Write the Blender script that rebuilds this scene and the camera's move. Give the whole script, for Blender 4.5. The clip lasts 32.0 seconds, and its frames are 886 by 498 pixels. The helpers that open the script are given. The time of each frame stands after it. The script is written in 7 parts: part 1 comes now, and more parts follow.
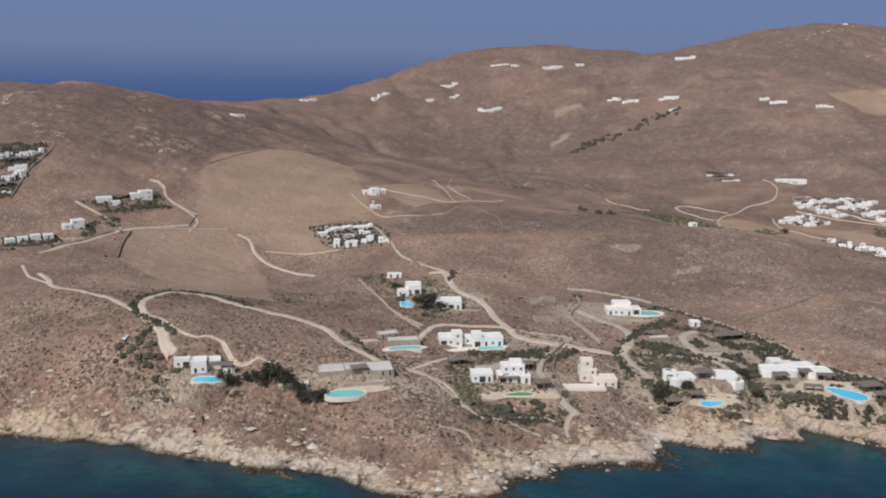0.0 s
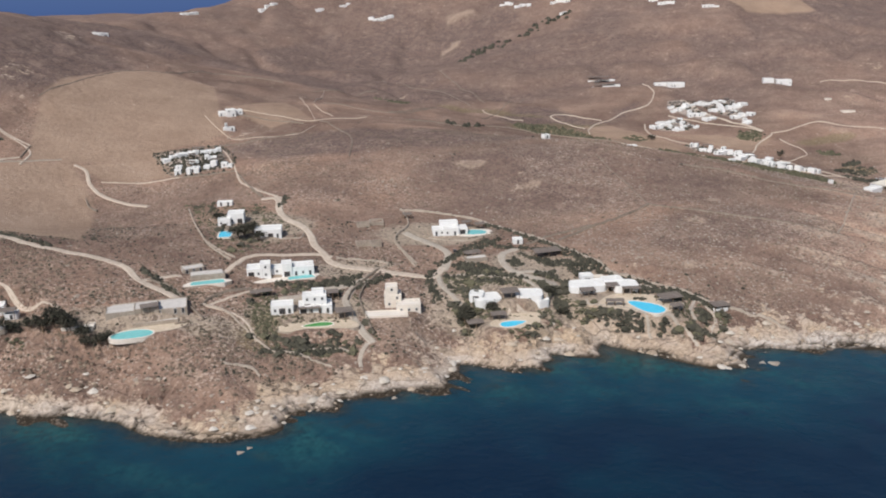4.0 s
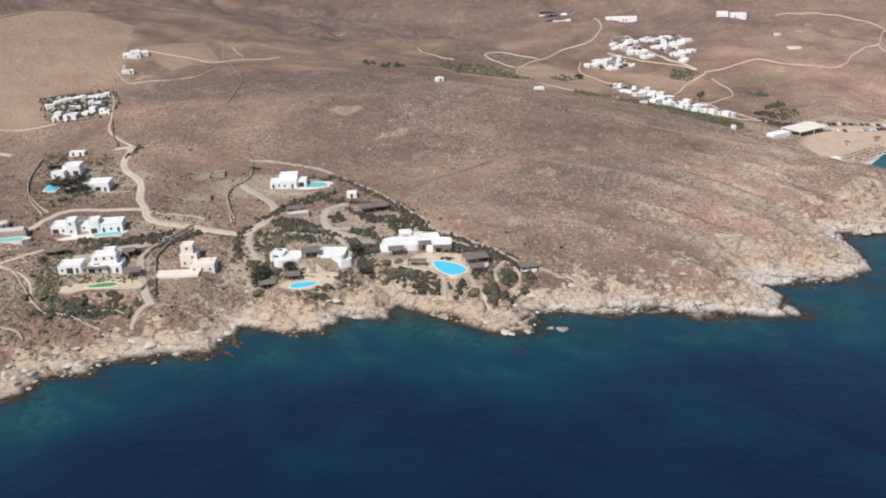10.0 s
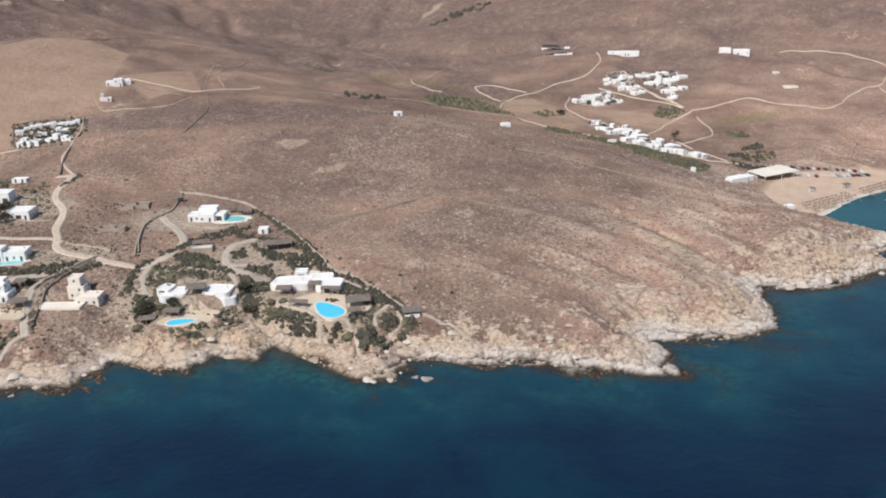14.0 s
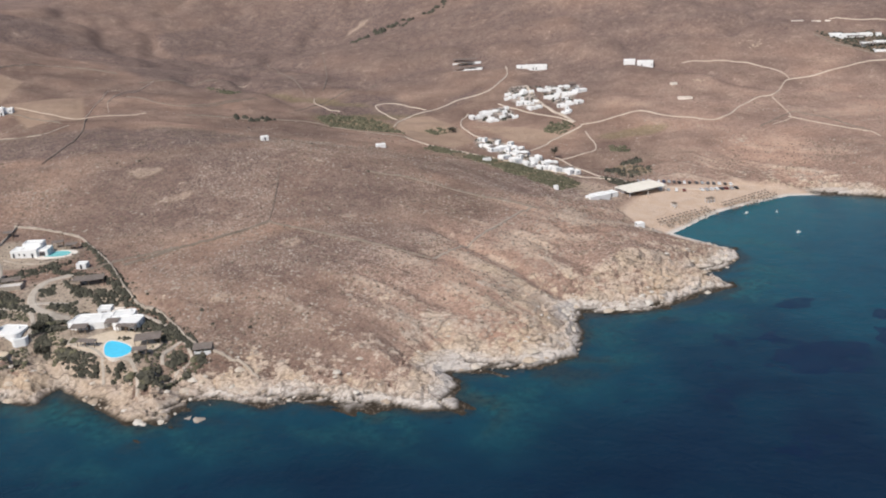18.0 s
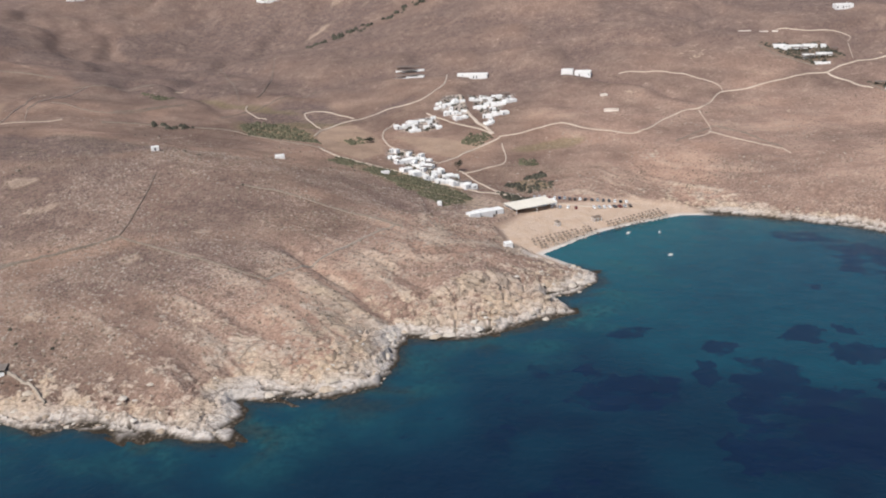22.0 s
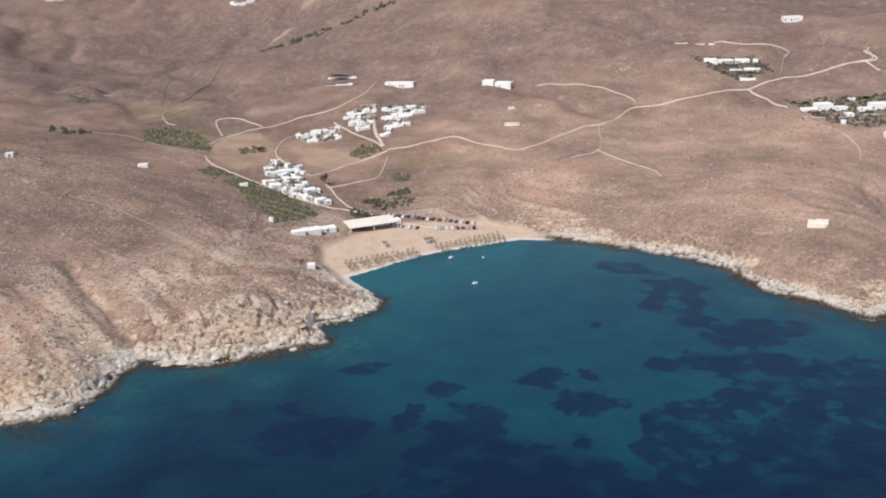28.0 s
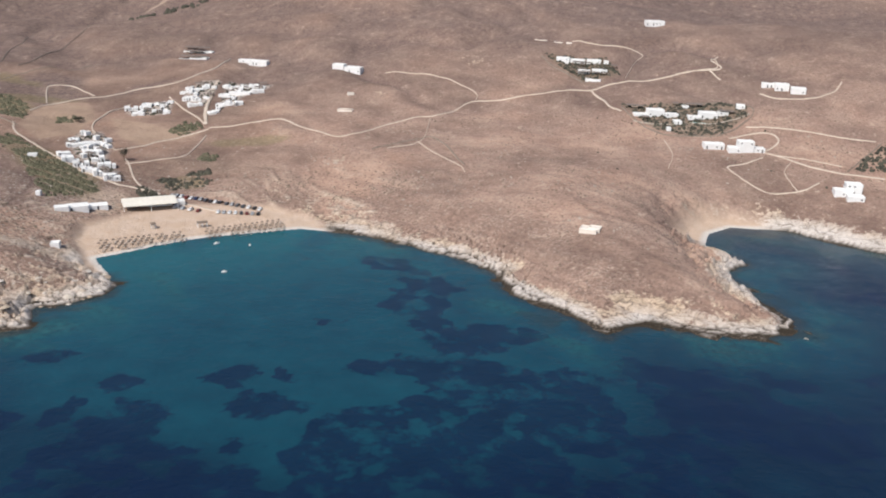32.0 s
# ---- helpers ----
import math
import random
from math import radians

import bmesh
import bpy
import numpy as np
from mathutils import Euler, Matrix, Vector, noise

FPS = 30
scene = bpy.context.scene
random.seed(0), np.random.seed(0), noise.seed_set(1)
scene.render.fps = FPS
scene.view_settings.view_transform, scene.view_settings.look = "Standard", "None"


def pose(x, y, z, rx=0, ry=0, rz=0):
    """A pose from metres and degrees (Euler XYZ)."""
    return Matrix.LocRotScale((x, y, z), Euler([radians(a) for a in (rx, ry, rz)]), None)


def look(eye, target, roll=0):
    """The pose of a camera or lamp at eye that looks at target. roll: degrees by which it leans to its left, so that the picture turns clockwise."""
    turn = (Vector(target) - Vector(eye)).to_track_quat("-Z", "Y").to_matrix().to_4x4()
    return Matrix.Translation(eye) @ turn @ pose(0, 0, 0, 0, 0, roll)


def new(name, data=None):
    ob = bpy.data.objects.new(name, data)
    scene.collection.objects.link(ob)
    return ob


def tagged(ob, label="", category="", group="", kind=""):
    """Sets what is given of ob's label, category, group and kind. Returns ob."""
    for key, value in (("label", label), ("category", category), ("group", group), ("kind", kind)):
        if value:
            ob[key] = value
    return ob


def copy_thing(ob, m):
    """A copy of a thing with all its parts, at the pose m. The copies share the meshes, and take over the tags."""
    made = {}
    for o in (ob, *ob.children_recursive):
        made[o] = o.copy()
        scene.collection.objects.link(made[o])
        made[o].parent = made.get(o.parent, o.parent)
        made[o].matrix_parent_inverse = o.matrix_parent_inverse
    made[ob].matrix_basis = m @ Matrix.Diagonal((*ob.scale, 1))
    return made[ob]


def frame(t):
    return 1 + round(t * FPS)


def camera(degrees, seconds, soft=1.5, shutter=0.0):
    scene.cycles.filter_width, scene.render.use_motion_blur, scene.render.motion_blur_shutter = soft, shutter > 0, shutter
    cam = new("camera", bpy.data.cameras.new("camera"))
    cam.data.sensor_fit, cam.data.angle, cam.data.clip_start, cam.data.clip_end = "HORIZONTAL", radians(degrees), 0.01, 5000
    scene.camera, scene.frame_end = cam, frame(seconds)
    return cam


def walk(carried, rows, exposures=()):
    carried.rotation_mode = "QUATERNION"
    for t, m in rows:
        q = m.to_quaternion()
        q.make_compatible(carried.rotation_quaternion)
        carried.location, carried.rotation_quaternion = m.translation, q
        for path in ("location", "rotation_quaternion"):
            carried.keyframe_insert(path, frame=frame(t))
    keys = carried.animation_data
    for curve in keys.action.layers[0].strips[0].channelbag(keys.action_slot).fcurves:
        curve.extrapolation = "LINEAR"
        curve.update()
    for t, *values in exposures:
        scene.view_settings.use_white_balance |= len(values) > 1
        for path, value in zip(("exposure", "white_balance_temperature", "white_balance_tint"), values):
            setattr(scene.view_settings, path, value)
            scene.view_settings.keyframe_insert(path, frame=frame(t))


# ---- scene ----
# camera path: seconds, place, heading, tilt, lean
PATH = [
    (0, 0.00, 0.00, 137.50, 0.000, -11.148, 0.644), (0.5, 7.14, 1.69, 138.18, -0.128, -12.868, 0.268),
    (1, 14.32, 2.77, 139.10, -0.557, -14.540, -0.061), (1.5, 21.11, 3.78, 139.61, -1.062, -15.656, -0.322),
    (2, 28.69, 4.86, 140.30, -1.581, -16.369, -0.652), (2.5, 35.82, 5.83, 140.85, -2.187, -16.583, -0.734),
    (4.5, 65.70, 8.17, 143.74, -5.114, -17.640, -0.927), (5, 73.66, 8.90, 144.23, -6.212, -18.159, -1.069),
    (5.5, 81.10, 9.71, 144.53, -6.964, -18.495, -1.111), (6, 88.85, 10.67, 144.54, -7.348, -18.602, -0.859),
    (6.5, 96.77, 11.26, 144.97, -7.055, -18.672, -0.513), (7, 105.49, 11.65, 145.45, -6.197, -18.717, -0.148),
    (7.5, 113.77, 11.94, 145.75, -5.334, -18.910, 0.029), (8, 122.25, 12.50, 146.28, -4.756, -19.279, 0.082),
    (8.5, 130.47, 13.22, 146.71, -4.275, -19.759, -0.080), (9, 139.15, 14.59, 147.24, -3.495, -20.537, -0.464),
    (9.5, 147.95, 16.13, 147.70, -2.464, -21.235, -1.052), (10, 156.87, 16.92, 148.37, -1.345, -21.766, -1.595),
    (10.5, 165.80, 18.22, 148.75, -0.267, -22.102, -1.863), (11, 174.99, 19.40, 149.14, 0.763, -22.191, -1.980),
    (11.5, 183.74, 20.39, 149.50, 1.572, -22.022, -1.965), (12, 192.77, 21.55, 149.94, 2.005, -21.650, -1.639),
    (12.5, 201.91, 22.27, 150.49, 2.164, -21.193, -1.377), (13, 211.11, 23.67, 150.92, 2.262, -20.629, -1.222),
    (13.5, 220.07, 24.84, 151.44, 2.673, -20.293, -1.271), (14, 229.85, 26.38, 151.35, 3.229, -20.044, -1.294),
    (14.5, 239.76, 27.89, 151.66, 3.463, -19.975, -1.523), (15, 249.09, 29.43, 152.16, 2.805, -19.970, -1.714),
    (15.5, 258.26, 30.62, 153.04, 1.600, -20.027, -1.811), (17.5, 298.01, 37.10, 153.96, 1.707, -19.578, -2.551),
    (18, 308.85, 39.02, 154.40, 2.745, -19.421, -2.692), (18.5, 319.11, 40.60, 154.79, 3.279, -19.368, -2.697),
    (19, 329.86, 42.85, 155.10, 3.435, -19.338, -2.594), (19.5, 340.23, 44.78, 155.63, 3.655, -19.378, -2.581),
    (20, 350.72, 47.02, 155.97, 3.880, -19.403, -2.523), (20.5, 361.46, 49.05, 156.15, 4.137, -19.404, -2.543),
    (21, 372.15, 51.44, 156.13, 4.355, -19.375, -2.437), (21.5, 382.76, 53.79, 156.23, 4.553, -19.355, -2.431),
    (22, 393.59, 56.34, 156.28, 4.457, -19.328, -2.360), (22.5, 403.83, 58.39, 156.30, 4.139, -19.277, -2.301),
    (23, 414.10, 60.87, 156.41, 3.953, -19.232, -2.281), (23.5, 424.67, 63.38, 156.48, 4.071, -19.193, -2.283),
    (24, 436.05, 65.93, 156.43, 4.534, -19.168, -2.262), (24.5, 447.17, 68.56, 156.68, 5.126, -19.237, -2.334),
    (25, 457.61, 71.38, 156.86, 5.499, -19.361, -2.245), (25.5, 467.74, 74.50, 157.17, 5.845, -19.572, -2.106),
    (27.5, 511.77, 86.45, 157.50, 8.138, -19.631, -2.025), (28, 522.97, 89.25, 157.10, 8.608, -19.171, -1.845),
    (28.5, 533.98, 91.91, 156.69, 9.033, -18.777, -1.739), (29, 545.30, 95.44, 156.28, 9.445, -18.620, -1.411),
    (29.5, 556.37, 99.08, 155.63, 9.796, -18.599, -1.174), (30, 567.18, 102.80, 154.88, 9.713, -18.784, -0.857),
    (30.5, 577.63, 105.91, 154.59, 8.898, -19.305, -0.302), (31, 588.59, 109.92, 154.39, 6.802, -19.904, 0.784),
    (31.5, 600.08, 113.54, 153.70, 5.419, -20.092, 1.709), (32, 611.84, 117.66, 153.35, 4.815, -19.923, 2.606),
]
cam = camera(54.184, 32.0, soft=2.0)
walk(cam, [(t, pose(x, y, z, 90 + tilt, 0, heading) @ pose(0, 0, 0, 0, 0, lean)) for t, x, y, z, heading, tilt, lean in PATH], exposures=[(0, -0.41), (2, -0.32), (5, -0.23), (9, -0.12), (12, -0.02), (16, -0.11), (22, -0.06), (26, 0), (32, 0.02)])

# ---- world, sun ----
SUN_TURN, SUN_HIGH = 214.0, 49.0  # bearing of the sun, clockwise from +y, and its height
world = bpy.data.worlds.new("world")
scene.world = world
world.use_nodes = True
wn = world.node_tree.nodes
sky = wn.new("ShaderNodeTexSky")
sky.sky_type, sky.sun_disc = "NISHITA", False
sky.sun_elevation, sky.sun_rotation = radians(SUN_HIGH), radians(SUN_TURN)
sky.air_density, sky.dust_density, sky.ozone_density, sky.altitude = 1.0, 1.6, 1.2, 100
wn["Background"].inputs["Strength"].default_value = 0.115
world.node_tree.links.new(sky.outputs[0], wn["Background"].inputs["Color"])
sun = new("sun", bpy.data.lights.new("sun", "SUN"))
sun.data.energy, sun.data.angle, sun.data.color = 4.5, radians(0.5), (1.0, 0.955, 0.905)
a, e = radians(SUN_TURN), radians(SUN_HIGH)
sun.matrix_world = look((math.sin(a) * math.cos(e) * 500, math.cos(a) * math.cos(e) * 500, math.sin(e) * 500), (0, 0, 0))

# ---- materials ----
def nodes_of(name):
    m = bpy.data.materials.new(name)
    m.use_nodes = True
    t = m.node_tree
    return m, t.nodes, t.links, t.nodes["Principled BSDF"]


def add(n, l, kind, **inputs):
    """A node; inputs by name, values or sockets."""
    node = n.new(kind)
    for key, value in inputs.items():
        if key in ("data_type", "operation", "feature", "attribute_name", "noise_dimensions", "voronoi_dimensions", "blend_type", "distance"):
            continue
        sock = node.inputs[key.replace("_", " ")]
        if isinstance(value, bpy.types.NodeSocket):
            l.new(value, sock)
        else:
            sock.default_value = value
    return node


def noise_tex(n, l, co, scale, detail=4.0, rough=0.6):
    node = n.new("ShaderNodeTexNoise")
    l.new(co, node.inputs["Vector"])
    node.inputs["Scale"].default_value, node.inputs["Detail"].default_value, node.inputs["Roughness"].default_value = scale, detail, rough
    return node.outputs["Fac"]


def ramp(n, l, fac, *stops):
    node = n.new("ShaderNodeValToRGB")
    l.new(fac, node.inputs[0])
    el = node.color_ramp.elements
    while len(el) < len(stops):
        el.new(0.5)
    for e_, (at_, col) in zip(el, stops):
        e_.position, e_.color = at_, (*col, 1) if len(col) == 3 else col
    return node.outputs[0]


def grey(v):
    return (v, v, v)


def mix(n, l, fac, a_, b_):
    node = n.new("ShaderNodeMix")
    node.data_type = "RGBA"
    for sock, v in ((node.inputs[0], fac), (node.inputs[6], a_), (node.inputs[7], b_)):
        if isinstance(v, bpy.types.NodeSocket):
            l.new(v, sock)
        else:
            sock.default_value = (*v, 1) if isinstance(v, tuple) and len(v) == 3 else v
    return node.outputs[2]


def math_node(n, l, op, a_, b_=0.0):
    node = n.new("ShaderNodeMath")
    node.operation = op
    for sock, v in ((node.inputs[0], a_), (node.inputs[1], b_)):
        if isinstance(v, bpy.types.NodeSocket):
            l.new(v, sock)
        else:
            sock.default_value = v
    return node.outputs[0]


def attr(n, name):
    node = n.new("ShaderNodeAttribute")
    node.attribute_name = name
    return node.outputs["Fac"]


def bump(n, l, b, height, strength, distance):
    node = n.new("ShaderNodeBump")
    node.inputs["Strength"].default_value, node.inputs["Distance"].default_value = strength, distance
    l.new(height, node.inputs["Height"])
    l.new(node.outputs[0], b.inputs["Normal"])


def place_of(n):
    return n.new("ShaderNodeNewGeometry").outputs["Position"]


def ground_material():
    m, n, l, b = nodes_of("dry_ground")
    co = place_of(n)
    broad, patch, mid_ = noise_tex(n, l, co, 0.011, 6, 0.6), noise_tex(n, l, co, 0.035, 6, 0.65), noise_tex(n, l, co, 0.13, 5, 0.65)
    fine, grain = noise_tex(n, l, co, 0.42, 6, 0.72), noise_tex(n, l, co, 1.5, 4, 0.7)
    soil = ramp(n, l, patch, (0.3, (0.205, 0.142, 0.112)), (0.5, (0.275, 0.196, 0.155)), (0.7, (0.375, 0.285, 0.22)))
    scrub = ramp(n, l, fine, (0.32, (0.135, 0.098, 0.077)), (0.48, (0.25, 0.18, 0.14)), (0.6, (0.33, 0.245, 0.19)), (0.7, (0.47, 0.375, 0.295)))
    base = mix(n, l, math_node(n, l, "ADD", 0.2, math_node(n, l, "MULTIPLY", attr(n, "stony"), 0.45)), soil, scrub)
    dusk = ramp(n, l, broad, (0.38, (0.66, 0.635, 0.635)), (0.5, (0.92, 0.885, 0.87)), (0.62, (1.16, 1.09, 1.03)))
    mul = n.new("ShaderNodeMix")
    mul.data_type, mul.blend_type = "RGBA", "MULTIPLY"
    mul.inputs[0].default_value = 1.0
    l.new(base, mul.inputs[6]), l.new(dusk, mul.inputs[7])
    base = mul.outputs[2]
    # heather-brown slopes strewn with pale stone; also painted far haze and gully shade
    heath = ramp(n, l, fine, (0.34, (0.092, 0.068, 0.061)), (0.5, (0.148, 0.108, 0.095)), (0.63, (0.205, 0.152, 0.130)), (0.72, (0.31, 0.24, 0.20)))
    base = mix(n, l, attr(n, "heath"), base, mix(n, l, ramp(n, l, mid_, (0.42, grey(0)), (0.7, grey(0.55))), heath, soil))
    # garden soil and gravel yards
    yard = ramp(n, l, fine, (0.3, (0.26, 0.215, 0.165)), (0.7, (0.44, 0.375, 0.295)))
    base = mix(n, l, attr(n, "garden"), base, yard)
    # green bottom land
    reed = ramp(n, l, fine, (0.3, (0.11, 0.10, 0.05)), (0.7, (0.24, 0.20, 0.105)))
    base = mix(n, l, attr(n, "green"), base, reed)
    base = mix(n, l, attr(n, "bare"), base, ramp(n, l, fine, (0.3, (0.30, 0.225, 0.165)), (0.7, (0.52, 0.42, 0.325))))
    base = mix(n, l, attr(n, "court"), base, ramp(n, l, fine, (0.3, (0.34, 0.305, 0.265)), (0.7, (0.60, 0.555, 0.495))))
    # paler dusty turf of the eastern slopes
    sunned = n.new("ShaderNodeMix")
    sunned.data_type, sunned.blend_type = "RGBA", "MULTIPLY"
    l.new(attr(n, "dry"), sunned.inputs[0])
    l.new(base, sunned.inputs[6])
    sunned.inputs[7].default_value = (1.27, 1.28, 1.30, 1)
    base = sunned.outputs[2]
    # worn pale patches and dark tussocks
    worn = math_node(n, l, "ADD", mid_, math_node(n, l, "MULTIPLY", math_node(n, l, "SUBTRACT", fine, 0.5), 0.5))
    base = mix(n, l, math_node(n, l, "MULTIPLY", ramp(n, l, worn, (0.57, grey(0)), (0.68, grey(1))), math_node(n, l, "ADD", math_node(n, l, "MULTIPLY", attr(n, "stony"), 0.4), math_node(n, l, "MULTIPLY", attr(n, "dry"), 0.3))), base, (0.47, 0.375, 0.295))
    tussock = noise_tex(n, l, co, 0.6, 2, 0.6)
    base = mix(n, l, math_node(n, l, "MULTIPLY", math_node(n, l, "ADD", 0.18, math_node(n, l, "MULTIPLY", attr(n, "stony"), 0.55)), ramp(n, l, tussock, (0.52, grey(0)), (0.60, grey(1)))), base, (0.11, 0.084, 0.07))
    # mown fields
    field = ramp(n, l, patch, (0.3, (0.305, 0.222, 0.16)), (0.7, (0.39, 0.29, 0.21)))
    base = mix(n, l, math_node(n, l, "MULTIPLY", attr(n, "field"), 0.85), base, mix(n, l, 0.12, field, scrub))
    # bare granite by the water and in outcrops
    ochre = noise_tex(n, l, co, 0.045, 5)
    stone = ramp(n, l, fine, (0.28, (0.29, 0.232, 0.18)), (0.45, (0.42, 0.345, 0.275)), (0.7, (0.56, 0.475, 0.39)))
    stone2 = ramp(n, l, fine, (0.28, (0.38, 0.295, 0.205)), (0.7, (0.63, 0.51, 0.375)))
    rock = mix(n, l, ramp(n, l, ochre, (0.40, grey(0)), (0.6, grey(1))), stone, stone2)
    pale = ramp(n, l, fine, (0.28, (0.40, 0.372, 0.333)), (0.5, (0.57, 0.54, 0.495)), (0.75, (0.70, 0.67, 0.625)))
    rock = mix(n, l, attr(n, "bleach"), rock, pale)
    # thin cracks along the bedding, their shadow put in as dark colour
    turned = n.new("ShaderNodeMapping")
    turned.inputs["Rotation"].default_value = (0, 0, radians(50))
    turned.inputs["Scale"].default_value = (0.055, 0.17, 0.11)
    l.new(co, turned.inputs["Vector"])
    wavy = n.new("ShaderNodeVectorMath")
    wavy.operation = "ADD"
    shove = n.new("ShaderNodeTexNoise")
    shove.inputs["Scale"].default_value = 0.12
    l.new(co, shove.inputs["Vector"])
    l.new(turned.outputs[0], wavy.inputs[0]), l.new(shove.outputs["Color"], wavy.inputs[1])
    crack = n.new("ShaderNodeTexVoronoi")
    crack.feature = "DISTANCE_TO_EDGE"
    crack.inputs["Scale"].default_value = 1.0
    l.new(wavy.outputs[0], crack.inputs["Vector"])
    split = ramp(n, l, crack.outputs["Distance"], (0.0, grey(1)), (0.055, grey(0)))
    rock = mix(n, l, math_node(n, l, "MULTIPLY", split, ramp(n, l, mid_, (0.4, grey(0.15)), (0.6, grey(0.85)))), rock, (0.09, 0.07, 0.057))
    # finer cracks, likewise with shadow painted into the rock colour
    shard = n.new("ShaderNodeTexVoronoi")
    shard.feature = "DISTANCE_TO_EDGE"
    shard.inputs["Scale"].default_value = 5.5
    l.new(wavy.outputs[0], shard.inputs["Vector"])
    chip = ramp(n, l, shard.outputs["Distance"], (0.02, grey(1)), (0.16, grey(0)))
    rock = mix(n, l, math_node(n, l, "MULTIPLY", chip, ramp(n, l, noise_tex(n, l, co, 0.09, 4, 0.7), (0.42, grey(0.05)), (0.6, grey(0.5)))), rock, (0.15, 0.118, 0.093))
    frayed = math_node(n, l, "ADD", math_node(n, l, "SUBTRACT", mid_, 0.5), math_node(n, l, "SUBTRACT", fine, 0.5))
    edge = math_node(n, l, "ADD", attr(n, "rock"), math_node(n, l, "MULTIPLY", frayed, 1.9))
    base = mix(n, l, ramp(n, l, edge, (0.40, grey(0)), (0.62, grey(1))), base, rock)
    # weed-dark wet foot of the rocks
    base = mix(n, l, attr(n, "wet"), base, (0.04, 0.032, 0.022))
    sand = ramp(n, l, grain, (0.3, (0.50, 0.392, 0.30)), (0.7, (0.60, 0.485, 0.385)))
    base = mix(n, l, attr(n, "sand"), base, mix(n, l, ramp(n, l, mid_, (0.4, grey(0)), (0.65, grey(0.5))), sand, (0.46, 0.33, 0.22)))
    pebble = noise_tex(n, l, co, 0.8, 3, 0.75)
    base = mix(n, l, math_node(n, l, "MULTIPLY", ramp(n, l, pebble, (0.54, grey(0)), (0.61, grey(0.82))), math_node(n, l, "MULTIPLY", attr(n, "stony"), ramp(n, l, patch, (0.40, grey(0.12)), (0.56, grey(1))))), base, (0.55, 0.46, 0.38))
    russet = n.new("ShaderNodeMix")
    russet.data_type, russet.blend_type = "RGBA", "MULTIPLY"
    russet.inputs[0].default_value = 1.0
    l.new(base, russet.inputs[6])
    russet.inputs[7].default_value = (0.98, 0.94, 0.935, 1)
    base = russet.outputs[2]
    shingle = ramp(n, l, grain, (0.35, (0.50, 0.47, 0.43)), (0.65, (0.70, 0.67, 0.62)))
    base = mix(n, l, attr(n, "shingle"), base, shingle)
    l.new(base, b.inputs["Base Color"])
    b.inputs["Roughness"].default_value = 0.95
    b.inputs["Specular IOR Level"].default_value = 0.12
    bump(n, l, b, math_node(n, l, "ADD", math_node(n, l, "ADD", fine, math_node(n, l, "MULTIPLY", grain, 0.35)), math_node(n, l, "MULTIPLY", mid_, 1.5)), 0.75, 1.1)
    return m


def sea_material():
    m, n, l, b = nodes_of("sea_water")
    co = place_of(n)
    broad, mid_ = noise_tex(n, l, co, 0.025, 6, 0.62), noise_tex(n, l, co, 0.06, 5, 0.65)
    deep = ramp(n, l, broad, (0.3, (0.0022, 0.0105, 0.027)), (0.7, (0.0036, 0.0165, 0.037)))
    clear = ramp(n, l, mid_, (0.3, (0.0035, 0.035, 0.056)), (0.7, (0.0055, 0.052, 0.076)))
    base = mix(n, l, attr(n, "shallow"), deep, clear)
    base = mix(n, l, attr(n, "lagoon"), base, (0.012, 0.105, 0.118))
    # dark weed, also the colour of the painted cliff shadow
    weed = ramp(n, l, mid_, (0.3, (0.002, 0.008, 0.028)), (0.7, (0.003, 0.012, 0.038)))
    tuft = math_node(n, l, "ADD", attr(n, "weed"), math_node(n, l, "MULTIPLY", math_node(n, l, "SUBTRACT", noise_tex(n, l, co, 0.085, 6, 0.68), 0.5), 2.6))
    base = mix(n, l, ramp(n, l, tuft, (0.34, grey(0)), (0.66, grey(0.8))), base, weed)
    base = mix(n, l, math_node(n, l, "MULTIPLY", attr(n, "shelf"), 0.7), base, ramp(n, l, noise_tex(n, l, co, 0.3, 5, 0.7), (0.35, (0.005, 0.036, 0.045)), (0.65, (0.022, 0.105, 0.105))))
    base = mix(n, l, math_node(n, l, "MULTIPLY", attr(n, "reef"), 0.8), base, ramp(n, l, noise_tex(n, l, co, 0.35, 5, 0.7), (0.35, (0.006, 0.014, 0.017)), (0.65, (0.038, 0.037, 0.028))))
    l.new(base, b.inputs["Base Color"])
    b.inputs["Roughness"].default_value = 0.22
    b.inputs["IOR"].default_value = 1.33
    waves = math_node(n, l, "ADD", noise_tex(n, l, co, 0.5, 5, 0.65), math_node(n, l, "MULTIPLY", noise_tex(n, l, co, 0.09, 2), 2.0))
    bump(n, l, b, waves, 0.35, 0.5)
    return m


def mottled(name, lo, hi, scale=2.0, rough=0.9, relief=0.02, spec=0.3):
    """A rough surface between two colours, at two scales."""
    m, n, l, b = nodes_of(name)
    co = place_of(n)
    f = math_node(n, l, "ADD", math_node(n, l, "MULTIPLY", noise_tex(n, l, co, scale, 5, 0.65), 0.6), math_node(n, l, "MULTIPLY", noise_tex(n, l, co, scale * 0.13, 3), 0.4))
    l.new(ramp(n, l, f, (0.36, lo), (0.64, hi)), b.inputs["Base Color"])
    b.inputs["Roughness"].default_value, b.inputs["Specular IOR Level"].default_value = rough, spec
    bump(n, l, b, f, 0.5, relief)
    return m


